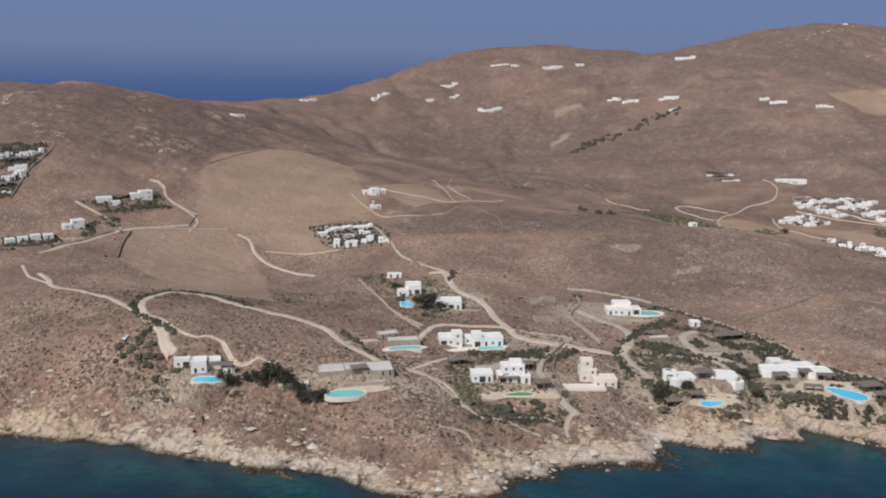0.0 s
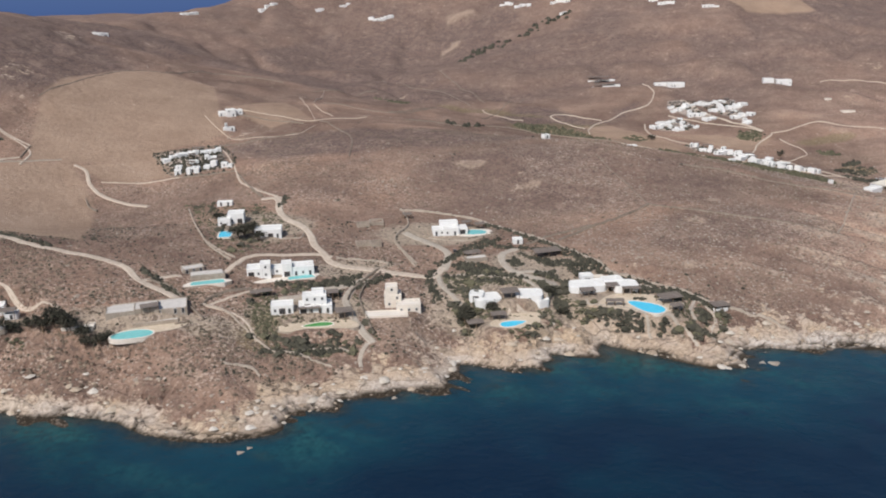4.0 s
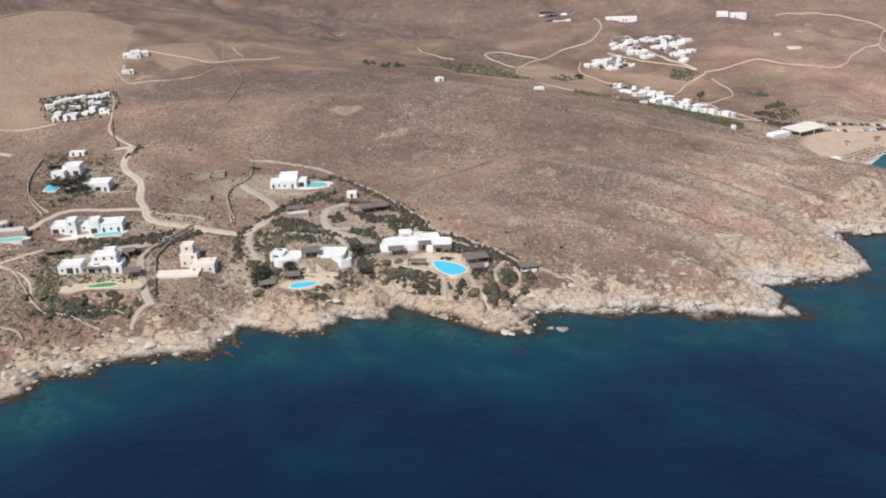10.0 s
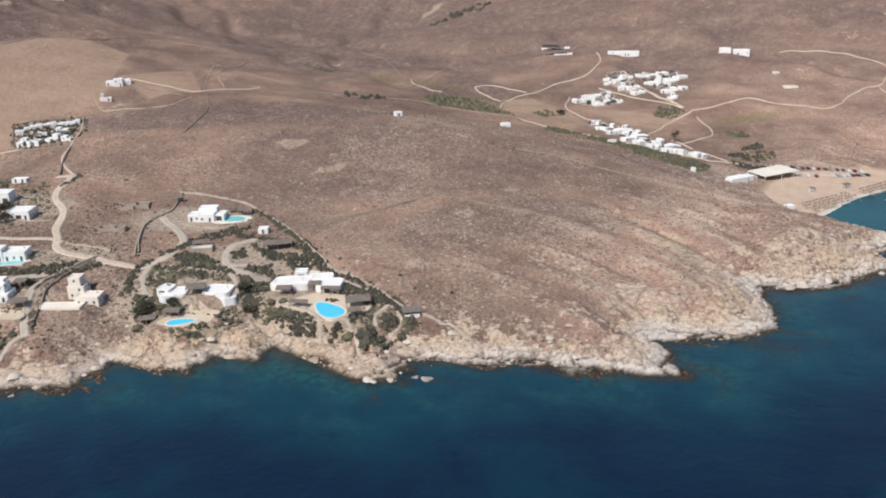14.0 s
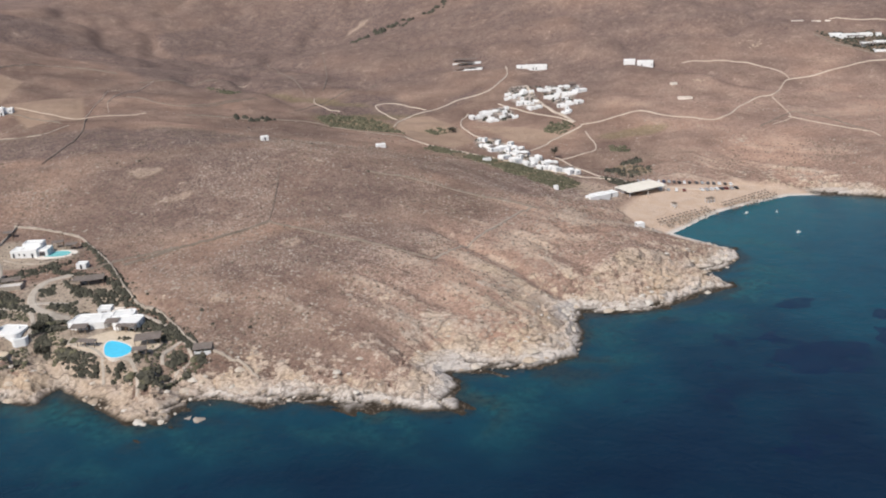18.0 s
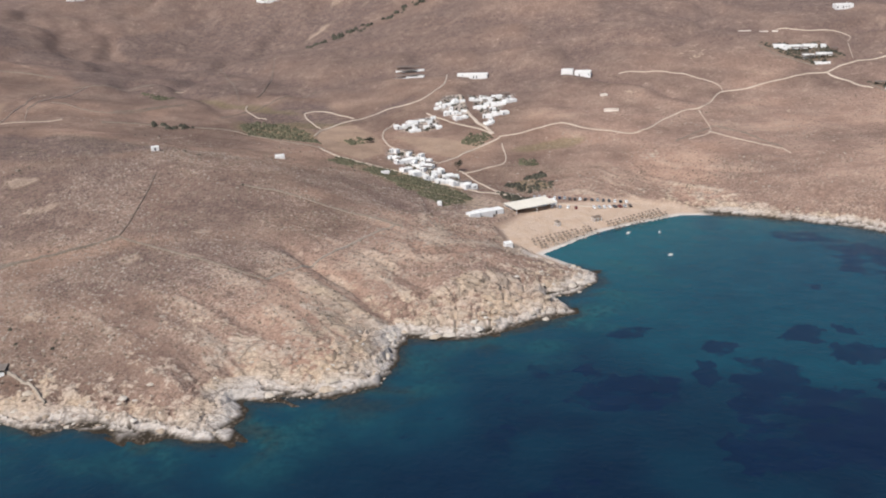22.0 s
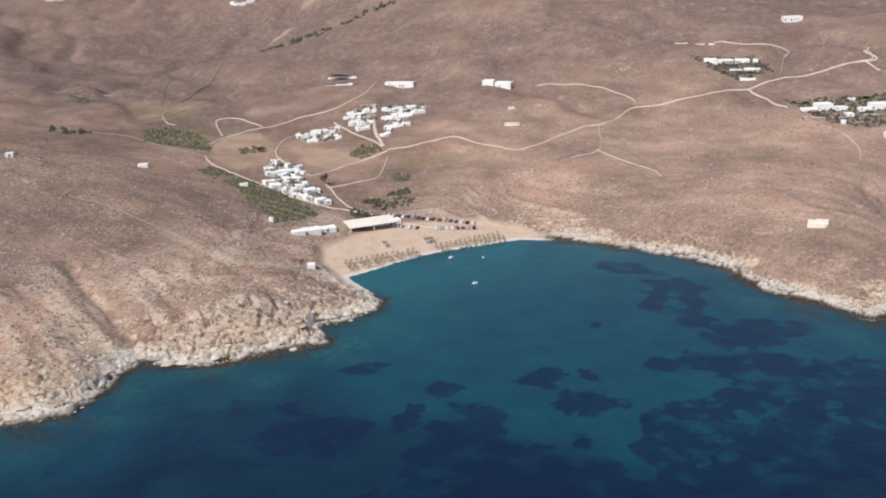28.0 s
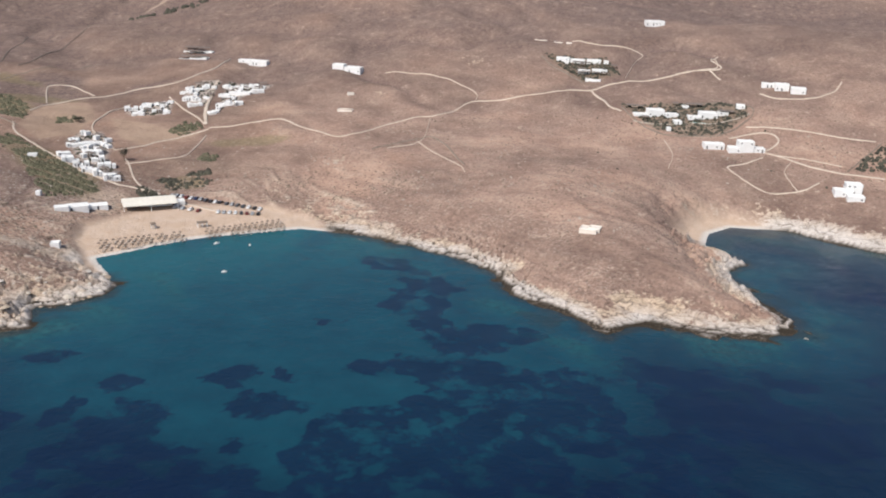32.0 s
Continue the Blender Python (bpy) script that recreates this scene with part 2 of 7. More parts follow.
def leafy(name, lo, hi):
    """Foliage: every clump with a shade of its own."""
    m, n, l, b = nodes_of(name)
    isl = n.new("ShaderNodeNewGeometry").outputs["Random Per Island"]
    f = math_node(n, l, "ADD", math_node(n, l, "MULTIPLY", noise_tex(n, l, place_of(n), 1.5, 3), 0.5), math_node(n, l, "MULTIPLY", isl, 0.5))
    l.new(ramp(n, l, f, (0.2, lo), (0.8, hi)), b.inputs["Base Color"])
    b.inputs["Roughness"].default_value, b.inputs["Specular IOR Level"].default_value = 0.9, 0.15
    return m


GROUND, SEA = ground_material(), sea_material()
WHITE = mottled("whitewash", (0.68, 0.675, 0.66), (0.78, 0.775, 0.765), 1.2, 0.85)
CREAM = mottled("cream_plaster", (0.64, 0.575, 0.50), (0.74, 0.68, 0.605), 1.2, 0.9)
FIELDSTONE = mottled("fieldstone", (0.25, 0.205, 0.165), (0.42, 0.36, 0.30), 1.6, 0.95, 0.08)
CONCRETE = mottled("concrete", (0.46, 0.43, 0.395), (0.61, 0.57, 0.53), 0.8)
PAVING = mottled("pale_paving", (0.46, 0.37, 0.27), (0.62, 0.52, 0.40), 1.0)
DIRT = mottled("dirt_road", (0.40, 0.325, 0.26), (0.58, 0.49, 0.40), 0.7, 0.95, 0.05)
ASPHALT = mottled("worn_drive", (0.33, 0.285, 0.235), (0.46, 0.40, 0.335), 0.7)
DARK = mottled("dark_opening", (0.03, 0.03, 0.034), (0.065, 0.063, 0.065), 2.0, 0.3)
CANE = mottled("cane_roof", (0.12, 0.098, 0.085), (0.22, 0.185, 0.16), 3.0, 0.95, 0.05)
TIMBER = mottled("weathered_wood", (0.13, 0.09, 0.06), (0.24, 0.17, 0.115), 5.0)
CLOTH = mottled("pale_awning", (0.62, 0.57, 0.48), (0.74, 0.69, 0.60), 0.8)
STRAW = mottled("straw_thatch", (0.13, 0.098, 0.076), (0.23, 0.18, 0.14), 4.0, 0.95, 0.05)
BUSH = leafy("dark_shrub", (0.030, 0.030, 0.023), (0.086, 0.080, 0.060))
OLIVE = leafy("olive_foliage", (0.050, 0.049, 0.031), (0.135, 0.125, 0.080))
DRYBUSH = leafy("dry_shrub", (0.10, 0.076, 0.058), (0.21, 0.16, 0.12))
STONES = mottled("granite_boulder", (0.22, 0.178, 0.142), (0.42, 0.355, 0.292), 0.9, 0.95, 0.1)


def slab_material():
    """Broken rock: every block with a shade of its own, from ochre to grey."""
    m, n, l, b = nodes_of("broken_granite")
    isl = n.new("ShaderNodeNewGeometry").outputs["Random Per Island"]
    f = math_node(n, l, "ADD", math_node(n, l, "MULTIPLY", noise_tex(n, l, place_of(n), 0.9, 4, 0.7), 0.55), math_node(n, l, "MULTIPLY", isl, 0.45))
    l.new(ramp(n, l, f, (0.25, (0.27, 0.21, 0.155)), (0.45, (0.45, 0.365, 0.28)), (0.6, (0.50, 0.445, 0.38)), (0.8, (0.62, 0.58, 0.525))), b.inputs["Base Color"])
    b.inputs["Roughness"].default_value, b.inputs["Specular IOR Level"].default_value = 0.95, 0.15
    bump(n, l, b, noise_tex(n, l, place_of(n), 2.0, 5, 0.7), 0.6, 0.12)
    return m


SLABS = slab_material()


def pool_material(name, col):
    m, n, l, b = nodes_of(name)
    f = noise_tex(n, l, place_of(n), 0.6, 3)
    l.new(ramp(n, l, f, (0.3, tuple(c * 0.85 for c in col)), (0.7, col)), b.inputs["Base Color"])
    b.inputs["Roughness"].default_value, b.inputs["IOR"].default_value = 0.08, 1.33
    bump(n, l, b, noise_tex(n, l, place_of(n), 3.0, 2), 0.15, 0.05)
    return m


POOL_BLUE, POOL_TEAL, POOL_GREEN = pool_material("pool_blue", (0.09, 0.58, 0.82)), pool_material("pool_teal", (0.20, 0.56, 0.56)), pool_material("pool_green", (0.10, 0.33, 0.10))

# ---- land and sea ----
# the shore, from west to east
WEST_SHORE = [(-6000, 900), (-1500, 520), (-600, 420), (-300, 345), (-200, 320)]
VILLA_SHORE = [(-163, 313), (-140, 311), (-117, 306), (-92, 295), (-70, 288), (-49, 286), (-36, 281), (-23, 271), (-8, 266),
               (9, 264), (22, 271), (25, 282), (40, 281), (43, 289), (63, 293), (78, 297), (87, 314), (98, 310), (117, 310),
               (125, 318), (140, 317), (146, 328), (158, 319), (172, 309), (188, 300), (198, 301), (200, 317), (216, 317)]
HEADLAND_SHORE = [(232, 313), (255, 312), (277, 309), (300, 304), (296, 316), (300, 324), (296, 334), (318, 335), (335, 339),
                  (346, 345), (348, 368), (351, 387), (373, 385), (390, 390), (407, 402), (424, 413), (417, 430), (428, 436),
                  (441, 453), (430, 470), (417, 485)]
BEACH_SHORE = [(413, 490), (422, 499), (435, 514), (449, 527), (465, 537), (481, 546), (497, 554)]
POINT_SHORE = [(522, 552), (549, 542), (577, 532), (592, 521), (604, 511), (607, 500), (618, 482), (634, 468), (654, 448),
               (668, 462), (697, 457), (733, 461), (737, 479), (729, 495), (725, 510), (721, 536), (733, 550), (717, 567)]
COVE_SHORE = [(718, 581), (723, 597), (738, 612), (773, 613), (793, 597), (815, 584), (860, 562), (950, 535), (1100, 510),
              (1500, 560), (6000, 900)]
SHORE = np.array(WEST_SHORE + VILLA_SHORE + HEADLAND_SHORE + BEACH_SHORE + POINT_SHORE + COVE_SHORE, float)


def line_distance(x, y, line):
    """Distance of each point from a polyline."""
    best = np.full(np.shape(x), 1e9)
    for (ax, ay), (bx, by) in zip(line[:-1], line[1:]):
        ux, uy = bx - ax, by - ay
        k = np.clip(((x - ax) * ux + (y - ay) * uy) / (ux * ux + uy * uy), 0, 1)
        best = np.minimum(best, (x - ax - k * ux) ** 2 + (y - ay - k * uy) ** 2)
    return np.sqrt(best)


def coast_distance(x, y):
    """Distance from the shore, positive on land."""
    inside = np.zeros(np.shape(x), bool)
    ring = np.vstack([SHORE, [(6000, 9000), (-6000, 9000)], SHORE[:1]])
    for (ax, ay), (bx, by) in zip(ring[:-1], ring[1:]):
        if ay != by:
            inside ^= ((ay > y) != (by > y)) & (x < (bx - ax) * (y - ay) / (by - ay) + ax)
    return np.where(inside, 1, -1) * line_distance(x, y, SHORE)


def rise(d):
    return np.where(d > 0, 1 - np.exp(-np.maximum(d, 0) / 28), 0)

COAST_SWELLS = [  # x, y, reach, rise
    (-200, 360, 70, 4.7), (-200, 450, 70, 12.0), (-100, 360, 70, 32.4), (-100, 450, 70, -16.7), (0, 360, 70, -10.0), (0, 450, 70, 15.9),
    (100, 360, 70, 9.0), (100, 450, 70, -15.1), (200, 360, 70, 1.3), (200, 450, 70, 0.5), (300, 360, 70, -3.1), (300, 450, 70, 6.2),
    (400, 360, 70, 5.4), (400, 450, 70, 5.5), (500, 360, 70, 2.8), (500, 450, 70, 2.4), (600, 360, 70, -1.1), (600, 450, 70, -12.1),
    (700, 360, 70, -0.9), (700, 450, 70, -8.0),
]
SLOPE_SWELLS = [  # x, y, reach, rise
    (-350, 570, 120, 18.6), (-350, 710, 120, 34.3), (-194, 570, 120, -0.7), (-194, 710, 120, 4.3), (-38, 570, 120, -4.6), (-38, 710, 120, 8.8),
    (118, 570, 120, 26.4), (118, 710, 120, -2.4), (274, 570, 120, 16.3), (274, 710, 120, -23.6), (430, 570, 120, -30.3), (430, 710, 120, 21.5),
    (586, 570, 120, 14.9), (586, 710, 120, -12.2), (742, 570, 120, 16.1), (742, 710, 120, -11.4), (898, 570, 120, -15.4), (898, 710, 120, -3.7),
]
FAR_HILLS = [  # x, y, reach, rise
    (-500, 860, 170, 66.9), (-500, 1040, 170, 8.6), (-500, 1230, 170, 0.1), (-280, 860, 170, 39.6), (-280, 1040, 170, 16.4), (-280, 1230, 170, 51.9),
    (-60, 860, 170, 10.4), (-60, 1040, 170, -7.8), (-60, 1230, 170, -20.1), (160, 860, 170, 7.0), (160, 1040, 170, 10.3), (160, 1230, 170, -28.7),
    (380, 860, 170, -0.3), (380, 1040, 170, 2.3), (380, 1230, 170, 50.6), (600, 860, 170, 2.8), (600, 1040, 170, 22.0), (600, 1230, 170, 43.3),
    (820, 860, 170, 29.2), (820, 1040, 170, 12.3), (820, 1230, 170, -21.2), (1040, 860, 170, 26.7), (1040, 1040, 170, 33.5), (1040, 1230, 170, 4.8),
]
NORTH_HILLS = [  # x, y, reach, rise
    (-500, 1440, 210, -14.5), (-500, 1680, 210, -41.5), (-500, 1950, 210, -22.2), (-220, 1440, 210, 40.2), (-220, 1680, 210, -14.6), (-220, 1950, 210, -91.2),
    (60, 1440, 210, 58.9), (60, 1680, 210, 144.4), (60, 1950, 210, -87.4), (340, 1440, 210, 28.4), (340, 1680, 210, 30.4), (340, 1950, 210, -35.2),
    (620, 1440, 210, 30.9), (620, 1680, 210, 110.1), (620, 1950, 210, 66.2), (900, 1440, 210, 20.0), (900, 1680, 210, 111.4), (900, 1950, 210, -0.6),
    (1180, 1440, 210, 52.1), (1180, 1680, 210, 20.4), (1180, 1950, 210, -39.2),
]
HEADLAND_SWELLS = [  # x, y, reach, rise
    (190, 350, 36, -1.1), (190, 398, 36, -0.4), (190, 446, 36, -0.3), (190, 494, 36, -0.4), (190, 542, 36, 2.5), (190, 590, 36, 1.4),
    (238, 350, 36, -2.4), (238, 398, 36, 1.5), (238, 446, 36, -0.5), (238, 494, 36, -2.7), (238, 542, 36, 2.1), (238, 590, 36, 0.8),
    (286, 350, 36, 1.7), (286, 398, 36, 1.8), (286, 446, 36, -3.0), (286, 494, 36, -1.5), (286, 542, 36, 2.1), (334, 398, 36, -3.0),
    (334, 446, 36, -0.6), (334, 494, 36, 2.8), (382, 398, 36, -1.0), (394, 446, 24, 3.5),
]


def chance(ix, iy, seed):
    v = np.sin(ix * 127.1 + iy * 311.7 + seed * 74.7) * 43758.5453
    return v - np.floor(v)


def soft_noise(x, y, size, seed=0):
    """Smooth noise from 0 to 1 with features of that size in metres."""
    u, v = x / size, y / size
    iu, iv = np.floor(u), np.floor(v)
    fu, fv = u - iu, v - iv
    fu, fv = fu * fu * (3 - 2 * fu), fv * fv * (3 - 2 * fv)
    top = chance(iu, iv, seed) * (1 - fu) + chance(iu + 1, iv, seed) * fu
    low = chance(iu, iv + 1, seed) * (1 - fu) + chance(iu + 1, iv + 1, seed) * fu
    return top * (1 - fv) + low * fv


def rugged(x, y, size, seed=0, steps=4):
    """Several scales of noise, from -1 to 1."""
    total, weight = 0, 1
    for k in range(steps):
        total = total + weight * (2 * soft_noise(x + 31 * k, y - 17 * k, size / 2**k, seed + k) - 1)
        weight *= 0.55
    return total / 2.2


def cells(x, y, size, seed):
    """Broken blocks: a random level for each block, and how far the nearest joint is."""
    u, v = x / size, y / size
    iu, iv = np.floor(u), np.floor(v)
    one, two, level = np.full(np.shape(x), 9.0), np.full(np.shape(x), 9.0), np.zeros(np.shape(x))
    for di in (-1, 0, 1):
        for dj in (-1, 0, 1):
            cu, cv = iu + di, iv + dj
            dist = np.hypot(cu + chance(cu, cv, seed) - u, cv + chance(cu, cv, seed + 1) - v)
            level = np.where(dist < one, chance(cu, cv, seed + 2), level)
            two = np.where(dist < one, one, np.minimum(two, dist))
            one = np.minimum(one, dist)
    return level, two - one


def step(v, lo, hi):
    k = np.clip((v - lo) / (hi - lo), 0, 1)
    return k * k * (3 - 2 * k)


def blob(x, y, cx, cy, rx, ry, turn=0.0):
    """1 inside an ellipse, falling to 0 at its rim."""
    c, s = math.cos(radians(turn)), math.sin(radians(turn))
    u, v = ((x - cx) * c + (y - cy) * s) / rx, ((y - cy) * c - (x - cx) * s) / ry
    return 1 - step(np.sqrt(u * u + v * v), 0.75, 1.1)


def within(x, y, poly, soft=3.0):
    """1 inside an outline, with a soft edge."""
    inside_ = np.zeros(np.shape(x), bool)
    ring_ = list(poly) + [poly[0]]
    for (ax, ay), (bx, by) in zip(ring_[:-1], ring_[1:]):
        if ay != by:
            inside_ ^= ((ay > y) != (by > y)) & (x < (bx - ax) * (y - ay) / (by - ay) + ax)
    return step(np.where(inside_, 1, -1) * line_distance(x, y, ring_), -soft, soft)


COVE_LAND = [(699, 583), (708, 604), (722, 618), (738, 623), (756, 620), (760, 610), (744, 602), (730, 590), (724, 574), (712, 577)]
BEACH_LAND = [(405, 491), (393, 505), (388, 525), (400, 547), (418, 575), (471, 583), (496, 572), (508, 562), (520, 530), (480, 490), (420, 470)]


def sandy(x, y, d):
    """The beach, the flat behind it and the small cove."""
    beach = within(x, y, BEACH_LAND, 4.0)
    cove = within(x, y, COVE_LAND, 7.0)
    return np.clip(np.maximum(beach, cove), 0, 1)


def knoll(x, y):
    """Where boulders crown the hills."""
    return np.maximum(blob(x, y, -250, 740, 190, 150, 25), blob(x, y, 670, 1530, 200, 120, 20))


# mown fields
MOWN = [[(-200, 539), (-170, 564), (-138, 572), (-122, 541), (-106, 503), (-78, 392), (-103, 404), (-126, 433), (-160, 466), (-187, 489)],
        [(-187, 664.6), (-184.8, 705.7), (-159.4, 756.9), (-126.6, 795), (-82.7, 781.8), (-69.8, 718.6), (-52, 640.4), (-94.2, 590.2), (-125, 576.1), (-163.9, 565.8), (-170.4, 589.6)],
        [(-134, 568), (-92, 599), (-70, 555), (-111, 546)], [(-66, 710), (-19, 750), (11, 681), (-22, 657)], [(500, 1148), (608, 1196), (605, 1085), (516, 1087)],
        [(242, 736), (242, 772), (268, 775), (291, 742), (305, 683), (290, 662), (257, 694)], [(303, 737), (386, 704), (355, 674), (335, 688)]]

PADS = []  # levelled ground under terraces: place, radii, turn, height


def bedding(x, y):
    """Places measured along and across the beds of the rock, which dip towards the sea."""
    strike = np.radians(-34 + 52 * step(x, 338, 372) - 48 * step(x, 436, 520))
    run = (x - 355) * np.cos(strike) + (y - 390) * np.sin(strike)
    over = (y - 390) * np.cos(strike) - (x - 355) * np.sin(strike)
    return run, over


def ragged_shore(x, y, d):
    """The shore distance, drawn out into tongues of rock along the beds."""
    near = np.abs(d) < 30
    out = np.array(d, float)
    xn, yn = x[near], y[near]
    run, over = bedding(xn, yn)
    tongue = 5.0 * rugged(0.3 * run, over, 8.5, 55, 3) + 2.2 * rugged(xn, yn, 9, 58, 3)
    out[near] += (1 - sandy(xn, yn, d[near])) * (1 - step(np.abs(d[near]), 16, 29)) * tongue
    return out


RAVINES = [([(286, 449), (304, 430), (322, 416), (340, 402), (352, 388)], 2.6, 4.0), ([(318, 452), (336, 437), (352, 423), (364, 408)], 1.3, 3.5),
           ([(232, 392), (262, 374), (292, 352), (303, 326)], 1.0, 4.0), ([(352, 470), (380, 448), (410, 430)], 1.2, 4.0)]  # line, depth, width


def ribs(x, y, d):
    """Low ribs of rock and the hollows between them, along the beds."""
    run, over = bedding(x, y)
    return rugged(0.22 * run + 40, over + 2.5 * rugged(x, y, 30, 19, 3), 10, 68, 4)


def bluffs(x, y):
    """Where the headland breaks off in great blocks."""
    return np.maximum.reduce([0.85 * blob(x, y, 390, 412, 46, 24, 28), 0.35 * blob(x, y, 330, 352, 30, 20, 40), 0.45 * blob(x, y, 262, 322, 44, 12, -4)])


def land_height(x, y, d, rough=True):
    if rough:
        d = ragged_shore(x, y, d)
    z = np.full(np.shape(x), 12.0)
    for cx, cy, reach, high in COAST_SWELLS + SLOPE_SWELLS + HEADLAND_SWELLS + FAR_HILLS + NORTH_HILLS:
        z = z + high * np.exp(-((x - cx) ** 2 + (y - cy) ** 2) / (2 * reach**2))
    z = np.maximum(z, 1.0) * rise(d)
    sand = sandy(x, y, d)
    smooth = z.copy()
    if rough:
        far = step(y, 600, 1100)
        crag = (1 - 0.75 * blob(x, y, 765, 612, 75, 42, -8)) * step(d, 0, 2.5) * (1 - step(d + 12 * rugged(x, y, 25, 8, 3), 9, 36)) * (1 - sand)
        near = crag > 0.01
        if np.any(near):
            xn, yn = x[near], y[near]
            run, over = bedding(xn, yn)
            over = d[near] + 0.3 * over + 3.0 * rugged(xn, yn, 26, 19, 3)
            slab_, joint = cells(0.5 * run, over, 8.5, 5)
            small, gap = cells(0.7 * run, over, 3.4, 12)
            bed_ = over / (7.5 + 3.0 * soft_noise(0.2 * run, over, 30, 21))
            ledge = bed_ - np.floor(bed_)
            relief = 2.2 * (slab_ - 0.45) + 0.5 * (small - 0.5) + 1.7 * (ledge - 0.5) - 1.3 * (1 - step(joint, 0.02, 0.16)) - 0.3 * (1 - step(gap, 0.03, 0.2)) + 0.8 * rugged(xn, yn, 22, 5, 2)
            z[near] = z[near] * (1 - 0.3 * crag[near]) + crag[near] * relief * np.clip(0.4 + 0.9 * soft_noise(xn, yn, 40, 9), 0, 1.15)
        bluff = bluffs(x, y) * step(d, 1, 5) * (1 - sand)
        near = bluff > 0.01
        if np.any(near):
            xn, yn = x[near], y[near]
            block, joint = cells(xn + 3 * rugged(xn, yn, 16, 24, 3), 1.15 * yn + 3 * rugged(xn, yn, 16, 25, 3), 12.0, 26)
            bit, split = cells(xn, yn, 5.0, 28)
            z[near] += bluff[near] * (3.4 * (block - 0.4) - 1.9 * (1 - step(joint, 0.02, 0.13)) + 0.9 * (bit - 0.5) - 0.6 * (1 - step(split, 0.03, 0.16)))
        coastal = (1 - sand) * step(d, 6, 20) * (1 - step(d, 70, 130)) * (y < 640)
        near = coastal > 0.01
        if np.any(near):
            xn, yn = x[near], y[near]
            z[near] += coastal[near] * (0.55 + 0.85 * step(xn, 190, 250)) * 1.25 * ribs(xn, yn, d[near])
            for line, deep, wide in RAVINES:
                z[near] -= coastal[near] * deep * np.exp(-((line_distance(xn, yn, line) + 0.8 * rugged(xn, yn, 9, 23, 3)) / wide) ** 2)
        z = z + (1 - sand) * step(d, 8, 40) * (step(y, 440, 560) * step(d, 40, 140) * 6.0 * (0.28 - np.abs(rugged(0.8 * x + 0.5 * y, y - 0.3 * x, 95, 27, 4))) + (0.9 + 0.7 * (1 - step(y, 430, 480)) * (1 - step(x, 190, 260))) * rugged(x, y, 22, 3, 5) + 4.5 * knoll(x, y) * rugged(x, y, 34, 22, 5) + far * (7.0 * rugged(x, y, 150, 14, 5) + 4.0 * rugged(x, y, 60, 15, 4)) - step(y, 720, 900) * 7.0 * (np.exp(-(rugged(x + 0.3 * y, y, 170, 16, 3) / 0.10) ** 2) - 0.3))
        for poly in MOWN[:3]:
            z = z + within(x, y, poly, 12.0) * (smooth - z)
        for px, py, rx, ry, turn, level in PADS:
            m = blob(x, y, px, py, rx, ry, turn)
            z = z * (1 - m) + level * m
    low = np.where(d > 0, np.maximum(z, 0.12 + 0.035 * np.minimum(d, 60)), 0)
    low = low * (1 - sand) + sand * np.where(d > 0, np.minimum(low, 0.1 + 0.05 * d), 0)
    under = np.maximum(-14, 0.22 * d - 0.15)
    if rough:
        reef = (d <= 0) & (d > -11) & (sand < 0.1)
        if np.any(reef):
            run, over = bedding(x[reef], y[reef])
            under[reef] = np.maximum(under[reef], 1.5 * (rugged(0.4 * run, over, 6.5, 33, 3) - 0.16 + 0.045 * d[reef]))
    return np.where(d > 0, low, under)


for px, py, rx, ry, turn in [(-90.5, 320, 9, 6, 0), (-32, 319, 15, 8, 12), (31, 328, 18, 7, 0), (163, 340, 22, 13, -8), (111, 331, 16, 9, 5),
                             (-93, 329, 19, 10, 0), (-35, 332, 17, 8, 18), (27, 343, 17, 7, 3), (14, 375, 16, 6, 13), (94, 434, 13, 7, 8), (-17, 438, 9, 7, 0), (3, 417, 9, 7, 10),
                             (158, 359, 30, 19, -5), (113, 351, 17, 9, 5), (60, 338, 13, 8, 0), (101, 423.5, 15, 9, 8), (16, 367, 18, 4, 14), (-16, 357, 11, 4, 17), (-17, 417, 6, 5, 0)]:
    at_x, at_y = np.array([float(px)]), np.array([float(py)])
    PADS.append((px, py, rx, ry, turn, float(land_height(at_x, at_y, coast_distance(at_x, at_y), False)[0]) + 0.4))
# the house and the pool terrace of the largest villa share one level
PADS = [(*pad[:5], PADS[0][5] + 0.7) if pad[0] in (-90.5, -93) else (*pad[:5], 12.2) if pad[0] in (163, 158) and pad[1] in (340, 359) else pad for pad in PADS]


def heights(x, y):
    """Heights of the land at many places."""
    x, y = np.asarray(x, float), np.asarray(y, float)
    return np.maximum(land_height(x, y, coast_distance(x, y)), 0.0)


def ground_at(x, y):
    """Height of the land at one place."""
    px, py = np.array([float(x)]), np.array([float(y)])
    return float(land_height(px, py, coast_distance(px, py))[0])


def axis(*runs):
    """Grid lines: (from, to, first gap, growth) runs put end to end."""
    out = []
    for start, stop, gap, grow in runs:
        v = start
        while v < stop:
            out.append(v)
            v += gap
            gap *= grow
    return np.array(out + [runs[-1][1]])


def mirrored(gap, grow, reach, start, sign):
    out, v = [], start
    while abs(v - start) < reach:
        v += sign * gap
        gap *= grow
        out.append(v)
    return out


def craggy(x, y, d):
    return (d > -3) & (d < 30) & (sandy(x, y, d) < 0.3)


def level(x, y, d):
    return np.zeros(len(x), bool)


